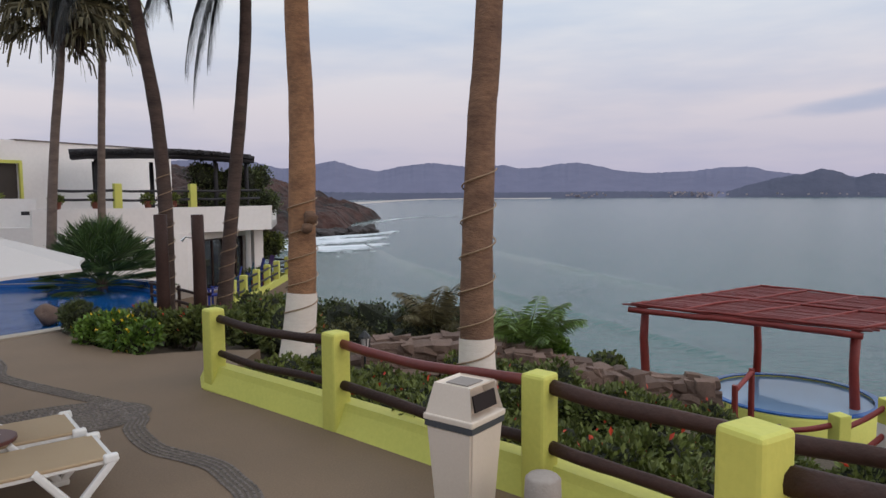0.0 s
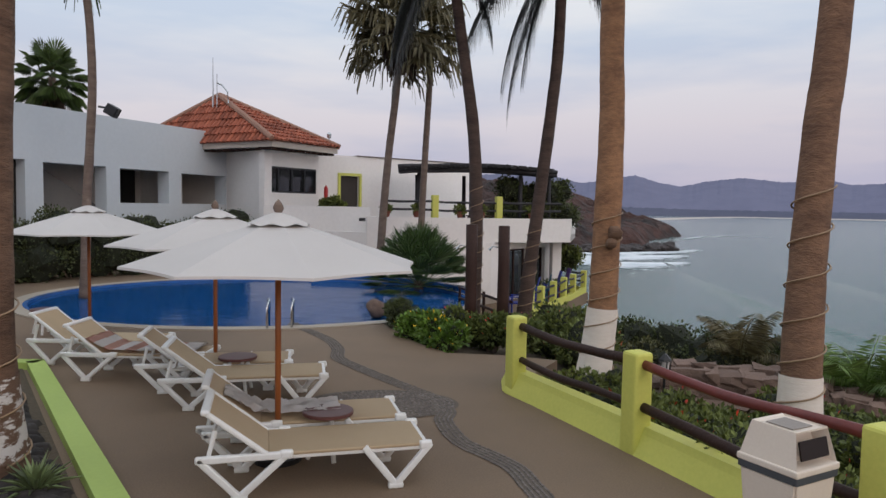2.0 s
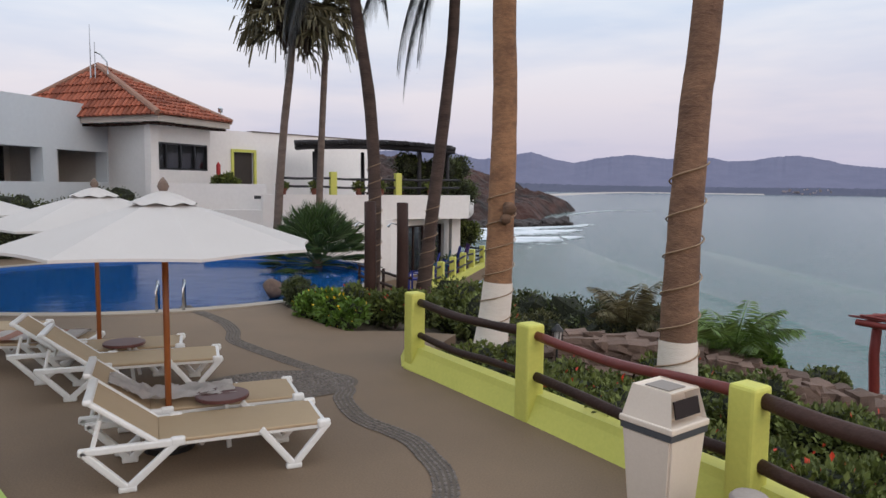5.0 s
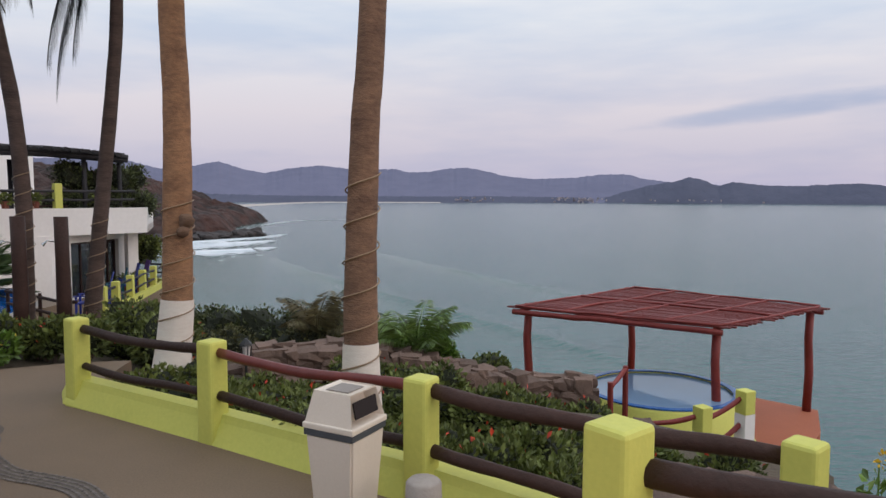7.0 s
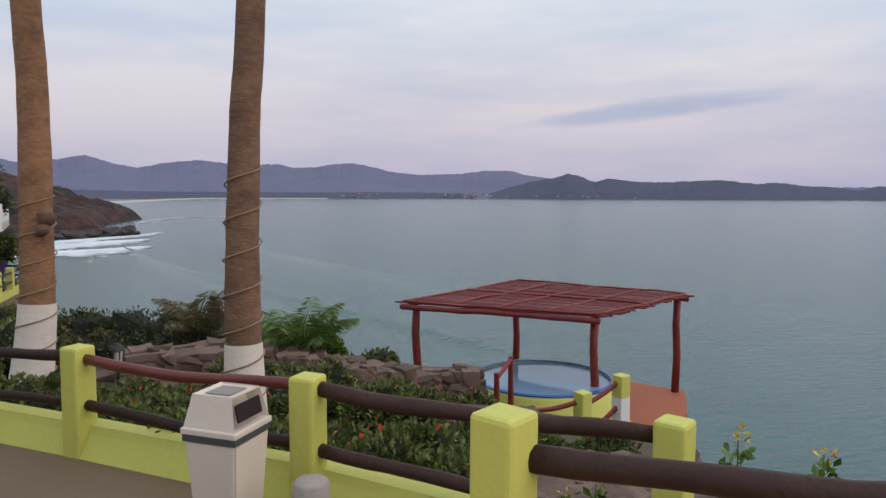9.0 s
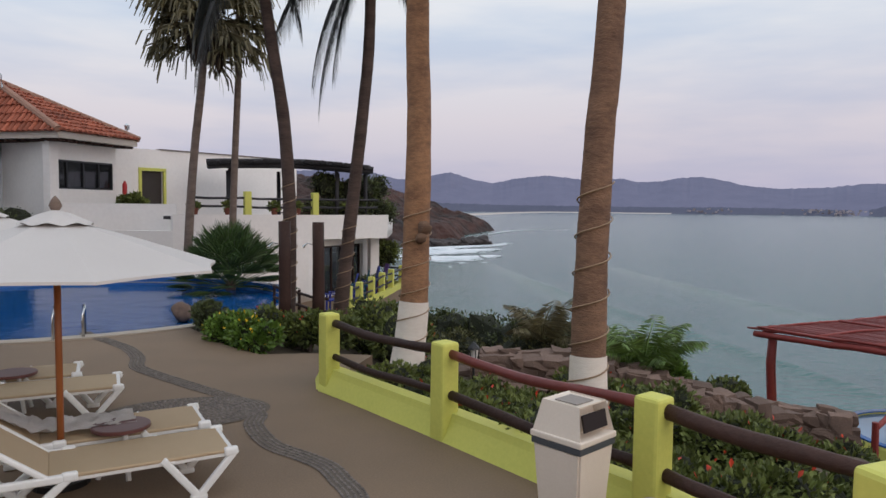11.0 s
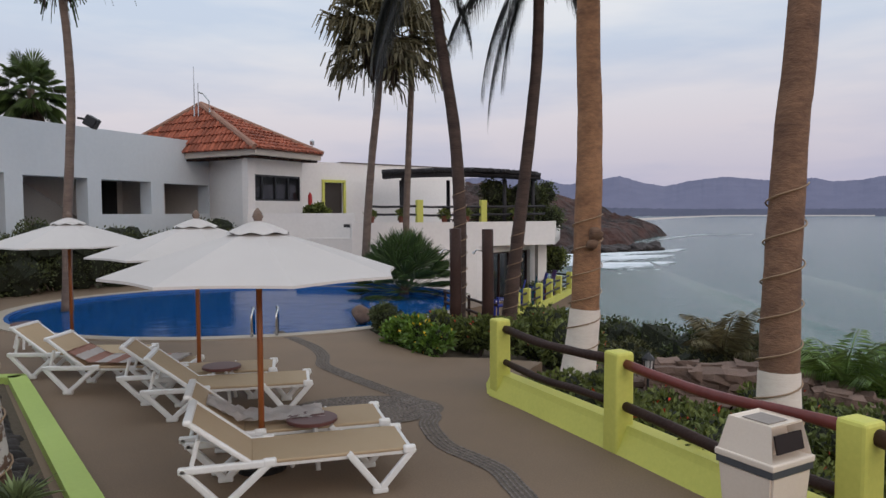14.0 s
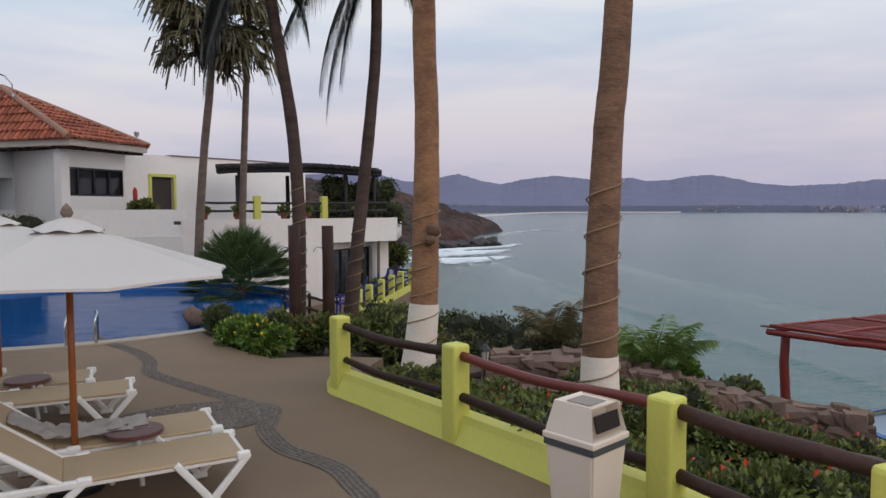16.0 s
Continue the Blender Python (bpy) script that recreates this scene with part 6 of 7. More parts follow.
def stone_mesh(seed):
    bm = bmesh.new()
    bmesh.ops.create_cube(bm, size=1)
    bmesh.ops.subdivide_edges(bm, edges=bm.edges[:], cuts=1, use_grid_fill=True)
    for v in bm.verts:
        v.co *= 0.70 + 0.28 / max(0.5, v.co.length * 1.4) + 0.34 * noise.noise(v.co * 1.9 + Vector((seed * 3.7, seed, 0))) + 0.22 * noise.noise(v.co * 4.1 + Vector((seed * 1.7, 0, seed)))
    me = bpy.data.meshes.new("stone")
    bm.to_mesh(me)
    bm.free()
    return me


def stones_along(parent, line, z0, z1, thick, size, material, seed, meshes, cap=True):
    """Single stones laid in rough courses along a line, each an object of its own."""
    r = random.Random(seed)
    for (x0, y0, a0, b0), (x1, y1, a1, b1) in zip(line, line[1:]):
        u = Vector((x1 - x0, y1 - y0))
        length = u.length
        u.normalize()
        n = Vector((-u.y, u.x))
        z = z0
        while z < z1 + 0.02:
            h = size * r.uniform(0.45, 0.8)
            for o in (-thick / 2, thick / 2) if thick > size * 0.8 else (0,):
                s = -size * r.random()
                while s < length:
                    w = size * r.uniform(0.6, 1.5)
                    t = max(0, min(1, (s + w / 2) / length))
                    if z + a0 + (a1 - a0) * t < z1 + b0 + (b1 - b0) * t:
                        hh = h * r.uniform(0.85, 1.2)
                        ob = new("stone", r.choice(meshes))
                        ob.parent = parent
                        p = u * (s + w / 2) + n * (o + r.uniform(-0.04, 0.04))
                        ob.matrix_world = pose(x0 + p.x, y0 + p.y, z + a0 + (a1 - a0) * t + hh / 2, r.uniform(-9, 9), r.uniform(-9, 9), math.degrees(math.atan2(u.y, u.x)) + r.uniform(-10, 10)) @ Matrix.Diagonal((w * 1.15, (thick * 0.6 if thick > size * 0.8 else thick) * r.uniform(0.95, 1.25), hh * 1.2, 1))
                    s += w * 0.93
            z += h * 0.9


STONES, LAVAS = [], []
for i in range(7):
    for pool_, m in ((STONES, M_STONE), (LAVAS, M_LAVA)):
        me = stone_mesh(i + (20 if m is M_LAVA else 0))
        me.materials.append(m)
        pool_.append(me)
dry = thing("stone_wall", (-7.7, 2.7, 0), 0, "low wall of dark lava stones beside the cobble bed", "stone wall")
bm = bmesh.new()
wall_run(bm, (-4.65, 1.42), (-10.5, 3.95), -0.1, 0.80, 0.45)
part("core", bm, M_LAVA, dry)
stones_along(dry, [(-4.75, 1.15, 0, 0), (-10.5, 3.72, 0, 0)], 0.0, 0.84, 0.5, 0.22, M_LAVA, 2, LAVAS)
steps = thing("steps", (0, 0, 0), 0, "ochre concrete steps with yellow painted edges", "steps", kind="structure")
for i, (x0, y0, x1, y1, z) in enumerate(((-4.9, 1.50, -1.3, 3.02, 0.35), (-5.0, 1.16, -1.4, 2.70, 0.52), (-5.1, 0.84, -1.5, 2.24, 0.70))):
    bm = bmesh.new()
    prism(bm, [(x0, y0), (x0 - 2, y0 - 3), (4.6, -6), (4.0, 1.5), (1.6, 2.95), (x1, y1)], -0.1, z)
    part("step", bm, M_STEP, steps)
    bm = bmesh.new()
    wall_run(bm, (x1, y1), (x0, y0), z, z + 0.006, 0.07)
    part("edge_line", bm, M_YELLOWEDGE, steps, "yellow painted step edge")
bm = bmesh.new()
prism(bm, [(-13.6, 4.45), (-6.8, 1.7), (-7.4, 0.6), (-14.5, 3.3)], -0.05, 0.45)
tagged(part("planter_wall", bm, M_LIME), "lime-yellow painted planter wall", "planter", kind="structure")

# ---- shrubs ----
rnd = random.Random(31)


def blobs_along(a, b, n, r, z, jitter=0.25, seed=1):
    q = random.Random(seed)
    out = []
    for i in range(n):
        t = (i + 0.5) / n
        x, y = lerp(a, b, t)
        rr = r * q.uniform(0.75, 1.2)
        out.append((x + q.uniform(-jitter, jitter), y + q.uniform(-jitter, jitter), z + rr * 0.8 + q.uniform(-0.1, 0.1), rr))
    return out


shrub("shrub", blobs_along((-7.2, 11.5), (-6.4, 10.8), 5, 0.27, 0.0, 0.12, 1), 2600, 0.06, M_LEAFDARK, "clipped dark green shrub at the pool bed", 1)
shrub("flower_shrub", blobs_along((-6.3, 10.5), (-4.9, 9.8), 8, 0.25, 0.0, 0.16, 2), 2600, 0.09, M_LEAFBRIGHT, "loose bright green shrub with yellow flowers", 2, flowers=(14, M_PETALYELLOW))
shrub("flower_shrub", blobs_along((-5.6, 11.2), (-3.9, 10.2), 9, 0.28, -0.05, 0.22, 3), 3200, 0.09, M_LEAF, "green shrub with red flowers in the pool bed", 3, flowers=(8, M_PETALRED))
shrub("shrub", blobs_along((-6.6, 13.6), (-3.4, 12.0), 9, 0.45, -0.85, 0.3, 4), 4200, 0.09, M_LEAF, "green shrub behind the log posts", 4)
shrub("shrub", blobs_along((-4.4, 12.3), (-2.6, 11.0), 7, 0.5, -0.4, 0.3, 5), 4200, 0.08, M_LEAF, "broad green shrub with red flowers near the white-footed palm", 5, flowers=(9, M_PETALRED))
shrub("hedge", blobs_along((-4.2, 15.2), (0.6, 13.4), 14, 0.68, -1.25, 0.3, 6), 9000, 0.08, M_LEAFDARK, "dark olive hedge above the sea", 6, category="hedge")
shrub("hedge", blobs_along((-3.0, 13.4), (1.2, 12.2), 10, 0.5, -0.95, 0.3, 7), 5200, 0.075, M_LEAFBROWN, "dry olive-brown hedge beside the rock wall", 7, category="hedge")
for i, t in enumerate((0.08, 0.26, 0.44, 0.62, 0.8, 0.95)):
    x, y = lerp((-2.7, 8.2), (1.3, 5.1), t)
    shrub("flower_shrub", blobs_along((x - 0.3, y + 0.4), (x + 0.5, y - 0.1), 5, 0.27, -0.25, 0.22, 50 + i) + blobs_along((x + 0.2, y + 1.0), (x + 0.9, y + 0.5), 4, 0.30, -0.45, 0.2, 70 + i), 2600, 0.075, M_LEAF,
          "low green hedge shrub with small red flowers behind the fence", 50 + i, "shrubs behind the fence", flowers=(5, M_PETALRED))
for i, (x, y) in enumerate(((1.75, 5.1), (1.5, 5.7), (2.2, 6.4), (2.9, 6.8), (3.5, 6.6))):
    shrub("flower_shrub", blobs_along((x - 0.3, y + 0.3), (x + 0.3, y - 0.3), 4, 0.32, -0.45 if x < 2 else -0.78, 0.2, 90 + i), 2000, 0.075, M_LEAF, "low green shrub with orange-red flowers below the fence", 90 + i, "shrubs behind the fence", flowers=(6, M_PETALRED))
for i, (x, y, z) in enumerate(((0.2, 8.4, -0.75), (1.0, 7.9, -0.65), (1.8, 7.3, -0.5), (2.6, 6.9, -0.95), (3.3, 6.9, -1.15), (3.9, 7.9, -1.5), (2.9, 8.3, -1.2), (4.4, 9.2, -2.1), (-0.9, 9.3, -0.75), (0.1, 9.7, -0.68), (1.1, 9.4, -0.75), (2.0, 9.1, -0.9), (2.9, 9.6, -1.35))):
    shrub("flower_shrub", blobs_along((x - 0.4, y + 0.35), (x + 0.4, y - 0.35), 5, 0.34, z, 0.25, 120 + i), 2200, 0.08, M_LEAF, "low leafy shrub with red flowers on the garden slope", 120 + i, "shrubs on the slope", flowers=(5, M_PETALRED))
paving = thing("stone_paving", (3.5, 5.0, -0.3), 0, "rough grey-brown stones paving the slope below the fence", "paving", kind="structure")
r = random.Random(9)
for i in range(90):
    ob = new("stone", r.choice(STONES))
    ob.parent = paving
    x, y = 2.35 + (i % 10) * 0.23 + r.uniform(-0.06, 0.06), 4.15 + (i // 10) * 0.22 + r.uniform(-0.06, 0.06)
    ob.matrix_world = pose(x, y, ground_height(x, y) + r.uniform(0.0, 0.05), r.uniform(-7, 7), r.uniform(-7, 7), r.uniform(0, 180)) @ Matrix.Diagonal((0.36, 0.25, 0.14, 1))
for i, (x, y, z, h) in enumerate(((3.65, 3.98, 0.17, 0.5), (4.06, 3.63, 0.2, 0.4), (2.6, 4.6, -0.35, 0.4), (2.81, 4.5, -0.28, 0.45))):
    f = thing("flowering_weed", (x, y, z - 0.75), 0, "tall light green stem with small yellow flowers", "plant", "yellow flowers at the fence")
    rr = np.random.default_rng(200 + i)
    bm = bmesh.new()
    tube(bm, [(0, 0, 0), (0.02, 0.01, 0.5), (0, 0, 0.75 + h * 0.9)], [0.012, 0.009, 0.005], 5)
    part("stem", bm, M_LEAFBRIGHT, f)
    part("leaves", scatter_leaves([(0, 0, 0.45 + h * k / 6 + 0.2, 0.09) for k in range(6)], 90, 0.09, rr, 0.9), M_LEAFBRIGHT, f)
    tagged(part("flowers", scatter_leaves([(0.02, 0, 0.75 + h * 0.9, 0.05)], 14, 0.045, rr, 0.5), M_PETALYELLOW, f), kind="stuff")
shrub("shrub", blobs_along((0.2, 12.4), (1.5, 12.0), 5, 0.5, -0.85, 0.25, 8), 3600, 0.09, M_LEAFBRIGHT, "fresh green shrub behind the rock wall", 8)
shrub("shrub", blobs_along((1.6, 12.2), (2.7, 12.3), 5, 0.35, -1.15, 0.2, 9), 2200, 0.08, M_LEAF, "low green shrub spilling over the rock wall", 9)
shrub("hedge", blobs_along((-19.6, 10.6), (-19.2, 19.2), 14, 0.7, 0.0, 0.2, 10) + blobs_along((-19.6, 10.6), (-19.2, 19.2), 14, 0.65, 0.75, 0.12, 30), 11000, 0.09, M_LEAFDARK, "dark clipped hedge below the white wing", 10, category="hedge")
shrub("hedge", blobs_along((-9.2, 2.0), (-13.8, 3.9), 9, 0.75, 0.45, 0.2, 11), 8000, 0.06, M_LEAFDARK, "tall dark clipped hedge above the lime planter", 11, category="hedge")
shrub("shrub", blobs_along((-9.2, 4.6), (-9.7, 4.4), 2, 0.3, 0.0, 0.1, 12), 1200, 0.06, M_LEAFDARK, "small dark shrub at the end of the cobble bed", 12)
shrub("hedge", blobs_along((-26.5, 2.0), (-27.5, 14.0), 14, 1.4, 0.0, 0.5, 13) + blobs_along((-27.0, 2.0), (-28.0, 14.0), 14, 1.4, 2.2, 0.5, 33), 9000, 0.16, M_LEAFBROWN, "olive trees and shrubs behind the wing", 13, category="hedge")
shrub("climber", blobs_along((-11.6, 25.6), (-9.0, 27.4), 9, 0.62, 1.6, 0.3, 14) + blobs_along((-11.3, 26.2), (-9.2, 27.8), 8, 0.6, 2.5, 0.3, 24), 7000, 0.11, M_LEAFDARK, "leafy climber under the roof-terrace pergola", 14, category="climber")
shrub("shrub", blobs_along((-9.75, 28.9), (-9.25, 29.3), 4, 0.5, -0.2, 0.25, 15), 2200, 0.14, M_LEAF, "green shrub at the end of the patio", 15)
shrub("potted_plant", blobs_along((-17.35, 22.1), (-16.7, 22.5), 3, 0.3, 2.15, 0.1, 16), 500, 0.16, M_LEAF, "spiky green plant on the balcony edge", 16, category="plant")


def spiky_plant(x, y, z, size, n, seed, label, material=None, name="agave"):
    rnd = np.random.default_rng(seed)
    t = thing(name, (x, y, z), 0, label, "plant", "spiky plants at the cobble bed")
    verts, faces = [], []
    for i in range(n):
        a, up = i * 2.399, 1.35 - 1.1 * (i / n)
        d = Vector((math.cos(a) * math.cos(up), math.sin(a) * math.cos(up), math.sin(up)))
        s = Vector((-math.sin(a), math.cos(a), 0))
        k = size * rnd.uniform(0.8, 1.15)
        b = len(verts)
        verts += [tuple(s * 0.012), tuple(-s * 0.012), tuple(d * k * 0.5 + s * 0.018 + Vector((0, 0, 0.02))), tuple(d * k * 0.5 - s * 0.018 + Vector((0, 0, 0.02))), tuple(d * k - Vector((0, 0, 0.12 * k))), tuple(d * k * 0.5 - Vector((0, 0, 0.006)))]
        faces += [(b, b + 2, b + 5), (b, b + 5, b + 1), (b + 1, b + 5, b + 3), (b + 2, b + 4, b + 5), (b + 5, b + 4, b + 3)]
    tagged(part("rosette", (verts, faces), material or M_AGAVE, t), kind="stuff")
    return t


for i, (x, y, s) in enumerate(((-5.12, 2.95, 0.34), (-5.32, 2.5, 0.3), (-5.68, 2.33, 0.28), (-4.5, 2.3, 0.3))):
    spiky_plant(x, y, 0.02, s, 46, 60 + i, "grey-green spiky yucca rosette among cobbles")
fan = thing("fan_palm", (-9.85, 16.95, -0.5), 0, "bushy dark green fan palm beside the pool", "palm")
rr = np.random.default_rng(77)
verts, faces = [], []
for i in range(60):
    verts, faces = [], []
    fan_leaf(verts, faces, Vector((0, 0, 0.55)), i * 2.399, 1.5 - 1.6 * (i / 60), rr.uniform(0.85, 1.25), rr.uniform(0.7, 0.95), rr, 0.06, 30, 3.0, 0.2)
    part("fan_leaf", (verts, faces), M_FANLEAF, fan)
bm = bmesh.new()
tube(bm, [(0, 0, 0), (0, 0, 0.7)], [0.16, 0.13], 10, wobble=0.2)
part("trunk", bm, M_TRUNKDARK, fan)
for x, y, z, seed, n, ln in ((0.95, 11.5, -0.58, 5, 15, 1.0), (-0.85, 12.9, -0.6, 6, 12, 1.0)):
    yp = thing("young_palm", (x, y, z), 0, "young green feather palm among the shrubs", "palm")
    rr = np.random.default_rng(seed)
    verts, faces = [], []
    for i in range(n):
        verts, faces = [], []
        feather_frond(verts, faces, (0, 0, 0.2), i * 2.399, ln * rr.uniform(0.9, 1.25), rr.uniform(0.95, 1.5), rr.uniform(0.8, 1.5), rr, 0.28, 0.03, 0.014, 0.35)
        part("frond", (verts, faces), M_FRONDFRESH if seed == 5 else M_OLIVEFROND, yp)
bm = bmesh.new()
bmesh.ops.create_icosphere(bm, subdivisions=3, radius=0.2)
for v in bm.verts:
    v.co *= 1 + 0.35 * noise.noise(v.co * 6)
    v.co.z *= 1.0
ob = part("boulder", bm, M_STONE, smooth=True)
ob.location = (-7.95, 11.95, 0.15)
tagged(ob, "rough grey-brown boulder at the pool's rim", "boulder")
lan = thing("garden_lantern", (-1.6, 9.95, -0.62), 0, "black metal garden lantern among shrubs", "lantern")
bm = bmesh.new()
tube(bm, [(0, 0, 0), (0, 0, 0.55)], 0.02, 6)
part("post", bm, M_BLACKMETAL, lan)
bm = bmesh.new()
tube(bm, [(0, 0, 0.80), (0, 0, 0.83), (0, 0, 0.9)], [0.10, 0.09, 0.02], 6)
tube(bm, [(0, 0, 0.55), (0, 0, 0.58)], [0.05, 0.07], 6)
for k in range(6):
    a = k * math.pi / 3
    tube(bm, [(0.065 * math.cos(a), 0.065 * math.sin(a), 0.57), (0.085 * math.cos(a), 0.085 * math.sin(a), 0.80)], 0.008, 4)
part("cage", bm, M_BLACKMETAL, lan)
bm = bmesh.new()
tube(bm, [(0, 0, 0.58), (0, 0, 0.79)], [0.05, 0.07], 6)
part("lamp_glass", bm, M_CANVAS, lan)

# ---- rock wall, gazebo and tub ----
rockwall = thing("rock_wall", (0.6, 11, 0), 0, "low brown rock wall edging the garden slope", "stone wall")
stones_along(rockwall, [(-1.6, 10.75, 0.1, -0.12), (-0.1, 11.0, 0.1, -0.14), (0.8, 10.95, 0.1, -0.27), (1.7, 10.9, -0.1, -0.52), (3.0, 11.6, -0.9, -0.92)], -1.0, 0.0, 0.5, 0.24, M_STONE, 5, STONES)
stones_along(rockwall, [(3.2, 13.1, -1.1, -1.33), (4.4, 12.8, -1.1, -1.22)], -1.0, 0.0, 0.4, 0.28, M_STONE, 6, STONES)
slabs = thing("rock_slabs", (-0.5, 10.8, -0.3), 0, "flat brown rock slabs on the garden slope", "rocks")
r = random.Random(6)
for i in range(14):
    ob = new("slab", r.choice(STONES))
    ob.parent = slabs
    x, y = lerp((-2.0, 11.4), (1.6, 9.2), i / 13)
    ob.matrix_world = pose(x + r.uniform(-0.3, 0.3), y + r.uniform(-0.3, 0.3), -0.50 + r.uniform(-0.05, 0.05), 0, r.uniform(-6, 6), r.uniform(0, 180)) @ Matrix.Diagonal((0.75, 0.42, 0.16, 1))
gaz = thing("gazebo", (0, 0, 0), 0, "red-stained pole gazebo with a flat lattice roof", "gazebo")
GL, GF, GR, GB = [Vector((*p, -0.34)) for p in ((3.53, 15.72), (7.1, 12.95), (10.75, 15.2), (7.6, 18.9))]
for cx, cy in ((0.03, 0.05), (0.965, 0.06), (0.97, 0.97), (0.03, 0.93)):
    p = GL.lerp(GF, cx).lerp(GB.lerp(GR, cx), cy)
    bm = bmesh.new()
    tube(bm, [(p.x, p.y, -2.9), (p.x + 0.03, p.y, -1.8), (p.x - 0.02, p.y, -1.0), (p.x, p.y, -0.36)], [0.105, 0.098, 0.092, 0.09], 10, wobble=0.15)
    part("post", bm, M_REDWOOD, gaz, smooth=True)
for a, b, z in ((GL, GF, -0.35), (GB, GR, -0.35)):
    d = (b - a).normalized() * 0.08
    log_rail("beam", (a.x - d.x, a.y - d.y, z), (b.x + d.x, b.y + d.y, z), 0.065, M_REDWOOD, gaz, -0.03)
for t in (0.02, 0.33, 0.66, 0.98):
    a, b = GL.lerp(GF, t), GB.lerp(GR, t)
    log_rail("rafter", (a.x, a.y, -0.30), (b.x, b.y, -0.30), 0.035, M_REDWOOD, gaz, -0.02)
r = random.Random(2)
for i in range(74):
    bm = bmesh.new()
    t = i / 73
    a, b = GL.lerp(GB, t), GF.lerp(GR, t)
    d = (b - a).normalized() * r.uniform(0.0, 0.25)
    z = -0.245 + r.uniform(-0.012, 0.012)
    tube(bm, [(a.x - d.x, a.y - d.y, z), ((a.x + b.x) / 2, (a.y + b.y) / 2, z + r.uniform(-0.02, 0.02)), (b.x + d.x, b.y + d.y, z)], r.uniform(0.02, 0.03), 6)
    part("roof_stick", bm, M_REDWOOD, gaz)
for t in (0.0, 0.25, 0.5, 0.75, 1.0):
    a, b = GL.lerp(GF, t), GB.lerp(GR, t)
    log_rail("batten", (a.x, a.y, -0.21), (b.x, b.y, -0.21), 0.028, M_REDWOOD, gaz, 0)
    if t in (0.0, 0.5, 1.0):
        a, b = GL.lerp(GB, t), GF.lerp(GR, t)
        log_rail("batten", (a.x, a.y, -0.20), (b.x, b.y, -0.20), 0.028, M_REDWOOD, gaz, 0)
bm = bmesh.new()
prism(bm, [(4.0, 15.4), (6.2, 11.6), (7.7, 11.7), (8.9, 12.6), (9.95, 13.8), (10.85, 15.25), (8.0, 18.6), (5.2, 17.4)], -3.4, -2.75)
tagged(part("platform", bm, M_ORANGEFLOOR), "orange-painted platform above the sea", "platform", kind="structure")
tub = thing("round_tub", (6.37, 14.02, -2.80), 0, "round lime-yellow tub with pale blue water", "hot tub")
bm = bmesh.new()
n = 48
prof = [(2.0, 0.0), (1.86, 0.25), (1.72, 0.6), (1.63, 0.97), (1.60, 1.02), (1.50, 1.02), (1.48, 0.6)]
rings_ = [[bm.verts.new((r_ * math.cos(2 * math.pi * k / n), r_ * math.sin(2 * math.pi * k / n), z)) for k in range(n)] for r_, z in prof]
for r0, r1 in zip(rings_, rings_[1:]):
    for k in range(n):
        bm.faces.new((r0[k], r0[(k + 1) % n], r1[(k + 1) % n], r1[k]))
part("shell", bm, M_LIME, tub, smooth=True)
bm = bmesh.new()
ring(bm, [(1.48 * math.cos(2 * math.pi * k / n), 1.48 * math.sin(2 * math.pi * k / n)) for k in range(n)], [(1.61 * math.cos(2 * math.pi * k / n), 1.61 * math.sin(2 * math.pi * k / n)) for k in range(n)], 1.022, 1.05)
part("tiled_rim", bm, M_MOSAIC, tub, "dark blue tiled rim")
bm = bmesh.new()
bm.faces.new([bm.verts.new((1.50 * math.cos(2 * math.pi * k / n), 1.50 * math.sin(2 * math.pi * k / n), 0.99)) for k in range(n)])
part("water", bm, M_TUBWATER, tub)
stair = thing("stair_rail", (0, 0, 0), 0, "lime and white posts with red log handrails by the tub", "railing")
for x, y, z, h, foot in ((5.93, 11.11, -2.6, 1.34, -1.72), (6.77, 11.24, -2.6, 1.57, -1.45)):
    bm = bmesh.new()
    box(bm, (x, y, (z + h + foot) / 2), (0.24, 0.24, z + h - foot), 20, 0.015)
    part("post", bm, M_LIME, stair)
    bm = bmesh.new()
    box(bm, (x, y, (z + foot) / 2 - 0.1), (0.238, 0.238, foot - z + 0.2), 20)
    part("post_foot", bm, M_WHITE, stair, "white painted post foot")
for a, b in (((4.95, 11.35, -1.62), (5.82, 11.13, -1.45)), ((6.03, 11.12, -1.5), (6.68, 11.22, -1.15)), ((6.03, 11.12, -2.0), (6.68, 11.22, -1.62)), ((4.64, 12.18, -1.2), (5.1, 12.66, -0.95))):
    log_rail("rail", a, b, 0.045, M_REDWOOD, stair)
for x, y, top_ in ((4.64, 12.18, -1.1), (5.1, 12.66, -0.92)):
    bm = bmesh.new()
    tube(bm, [(x, y, -2.6), (x + 0.01, y, -1.8), (x, y, top_)], [0.065, 0.06, 0.055], 8)
    part("rail_post", bm, M_REDWOOD, stair)

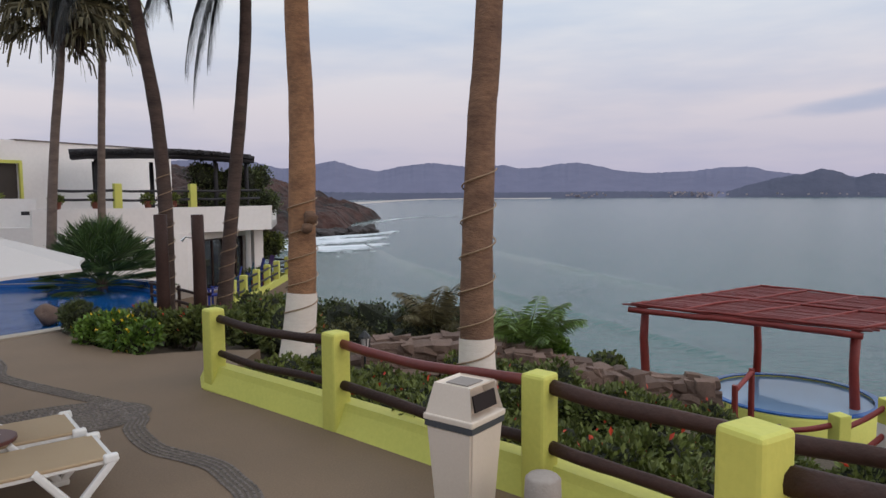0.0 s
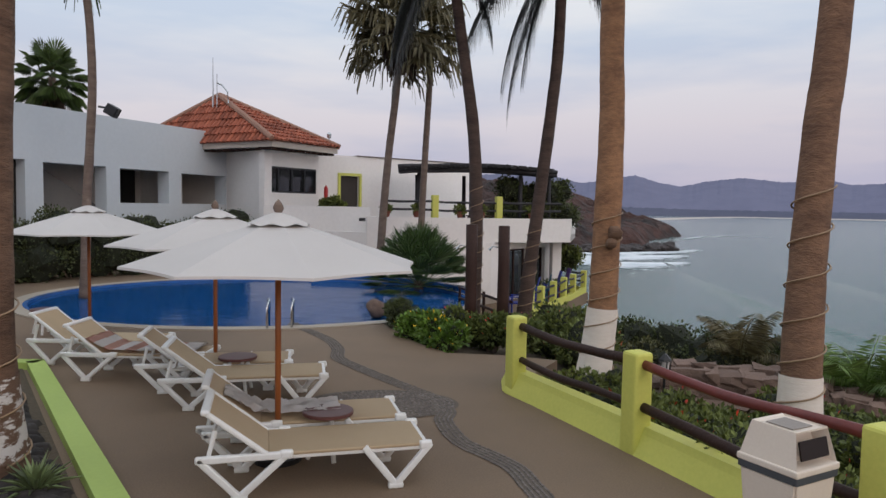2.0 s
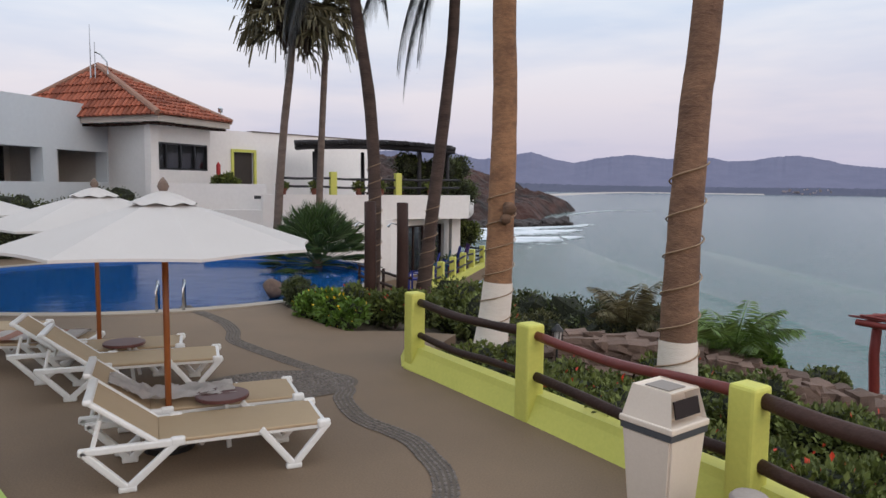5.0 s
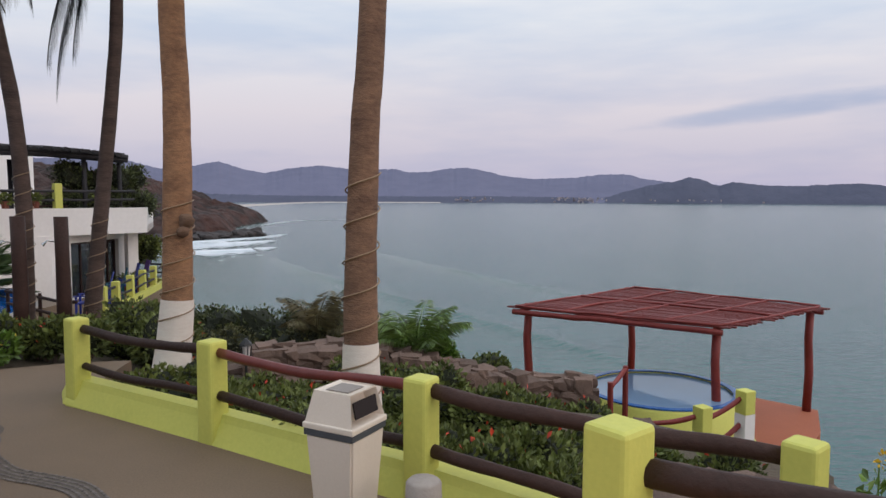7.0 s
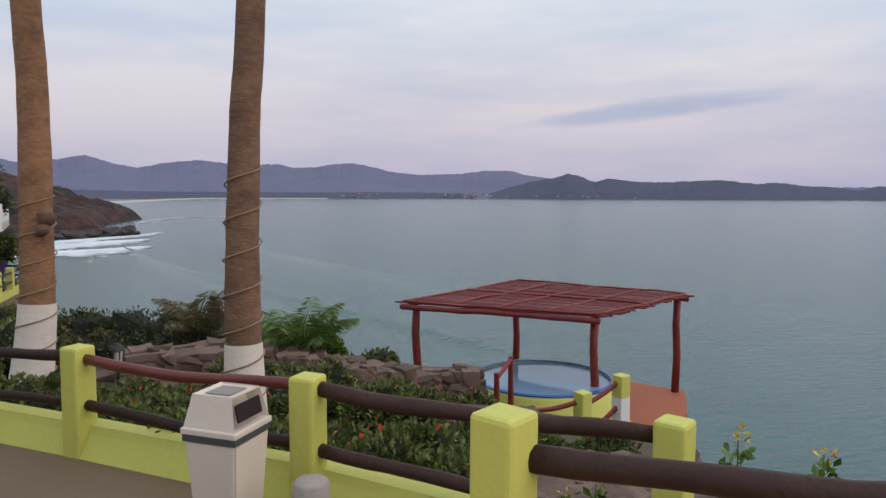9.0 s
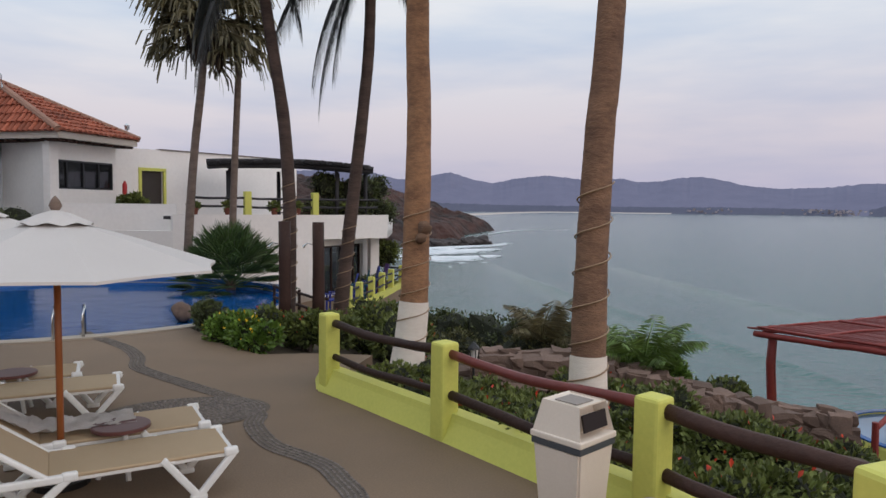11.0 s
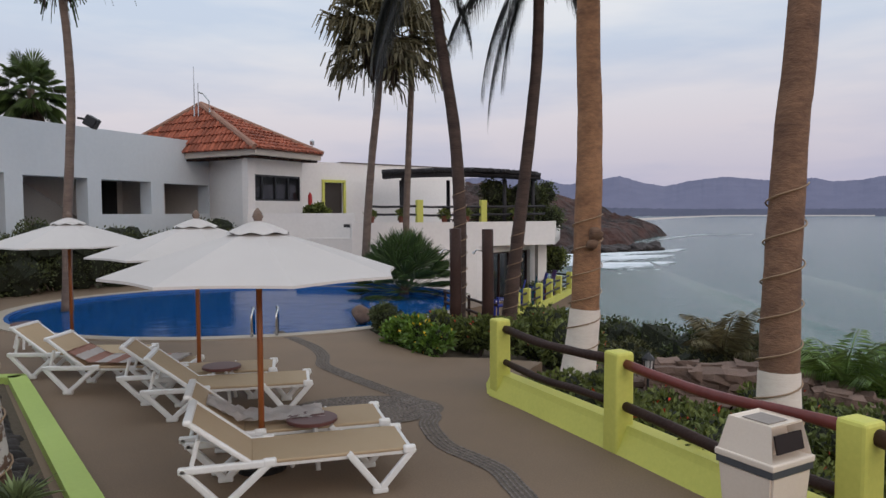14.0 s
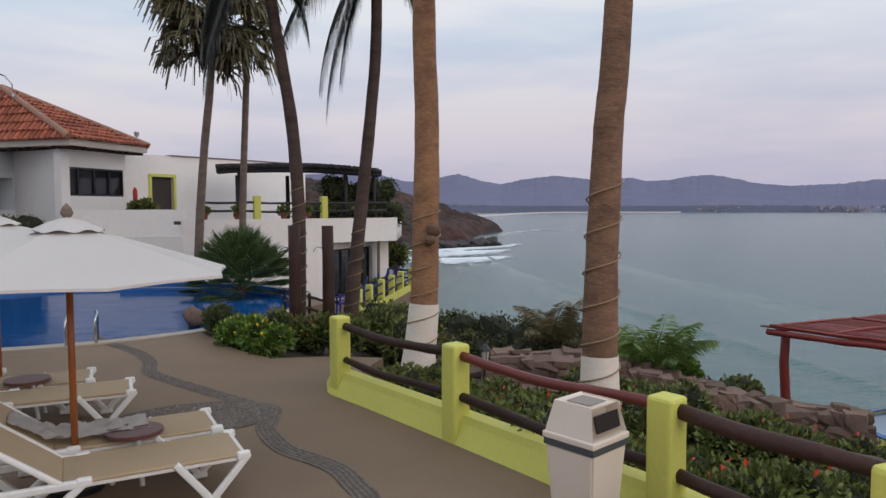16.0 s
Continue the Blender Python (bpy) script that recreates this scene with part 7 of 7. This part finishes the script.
r = random.Random(17)
rubble = thing("garden_stones", (5.6, 10.8, -2.0), 0, "rough brown stones scattered on the slope before the tub", "rocks")
for i in range(90):
    ob = new("stone", r.choice(STONES))
    ob.parent = rubble
    x, y = r.uniform(3.6, 7.4), r.uniform(8.8, 12.4)
    k = r.uniform(0.22, 0.5)
    ob.matrix_world = pose(x, y, ground_height(x, y) + 0.04, r.uniform(-9, 9), r.uniform(-9, 9), r.uniform(0, 180)) @ Matrix.Diagonal((k, k * 0.75, k * 0.5, 1))
for i in range(7):
    x, y = r.uniform(3.9, 6.6), r.uniform(9.2, 12.0)
    z = ground_height(x, y)
    shrub("grass_tuft", [(x, y, z + 0.12, 0.24), (x + 0.3, y - 0.1, z + 0.1, 0.2)], 700, 0.10, M_LEAFBRIGHT, "low bright green tuft among the stones", 300 + i, "tufts among stones", "grass", stems=False)


def flower_pot(x, y, z, seed, size=0.16):
    t = thing("flower_pot", (x, y, z), 0, "terracotta pot with a small leafy plant", "flower pot", "pots on the building")
    bm = bmesh.new()
    tube(bm, [(0, 0, 0), (0, 0, size * 1.5), (0, 0, size * 1.55), (0, 0, size * 1.8)], [size * 0.72, size, size * 1.12, size * 1.12], 14)
    part("pot", bm, M_TERRACOTTA, t)
    part("leaves", scatter_leaves([(0, 0, size * 2.4, size * 1.3)], 160, 0.13, np.random.default_rng(seed), 0.8), M_LEAF, t)
    return t


for i, (s_, z) in enumerate(((0.75, 1.95), (1.9, 1.95), (3.6, 1.95), (4.5, 1.95), (6.6, 1.95))):
    p = PA + pu * s_ + pn * 0.12
    flower_pot(p.x, p.y, z, 400 + i, 0.13)
for i, (x, y) in enumerate(((-9.2, 26.2), (-9.0, 27.0))):
    flower_pot(x, y, -1.28, 420 + i, 0.22)
bench = thing("terrace_table", (-11.3, 24.6, 1.28), 34, "dark wooden table on the roof terrace", "table")
bm = bmesh.new()
box(bm, (0, 0, 0.74), (1.5, 0.8, 0.05), 0, 0.01)
part("tabletop", bm, M_DARKWOOD, bench)
for sx in (-0.65, 0.65):
    for sy in (-0.3, 0.3):
        bm = bmesh.new()
        box(bm, (sx, sy, 0.36), (0.07, 0.07, 0.72))
        part("leg", bm, M_DARKWOOD, bench)
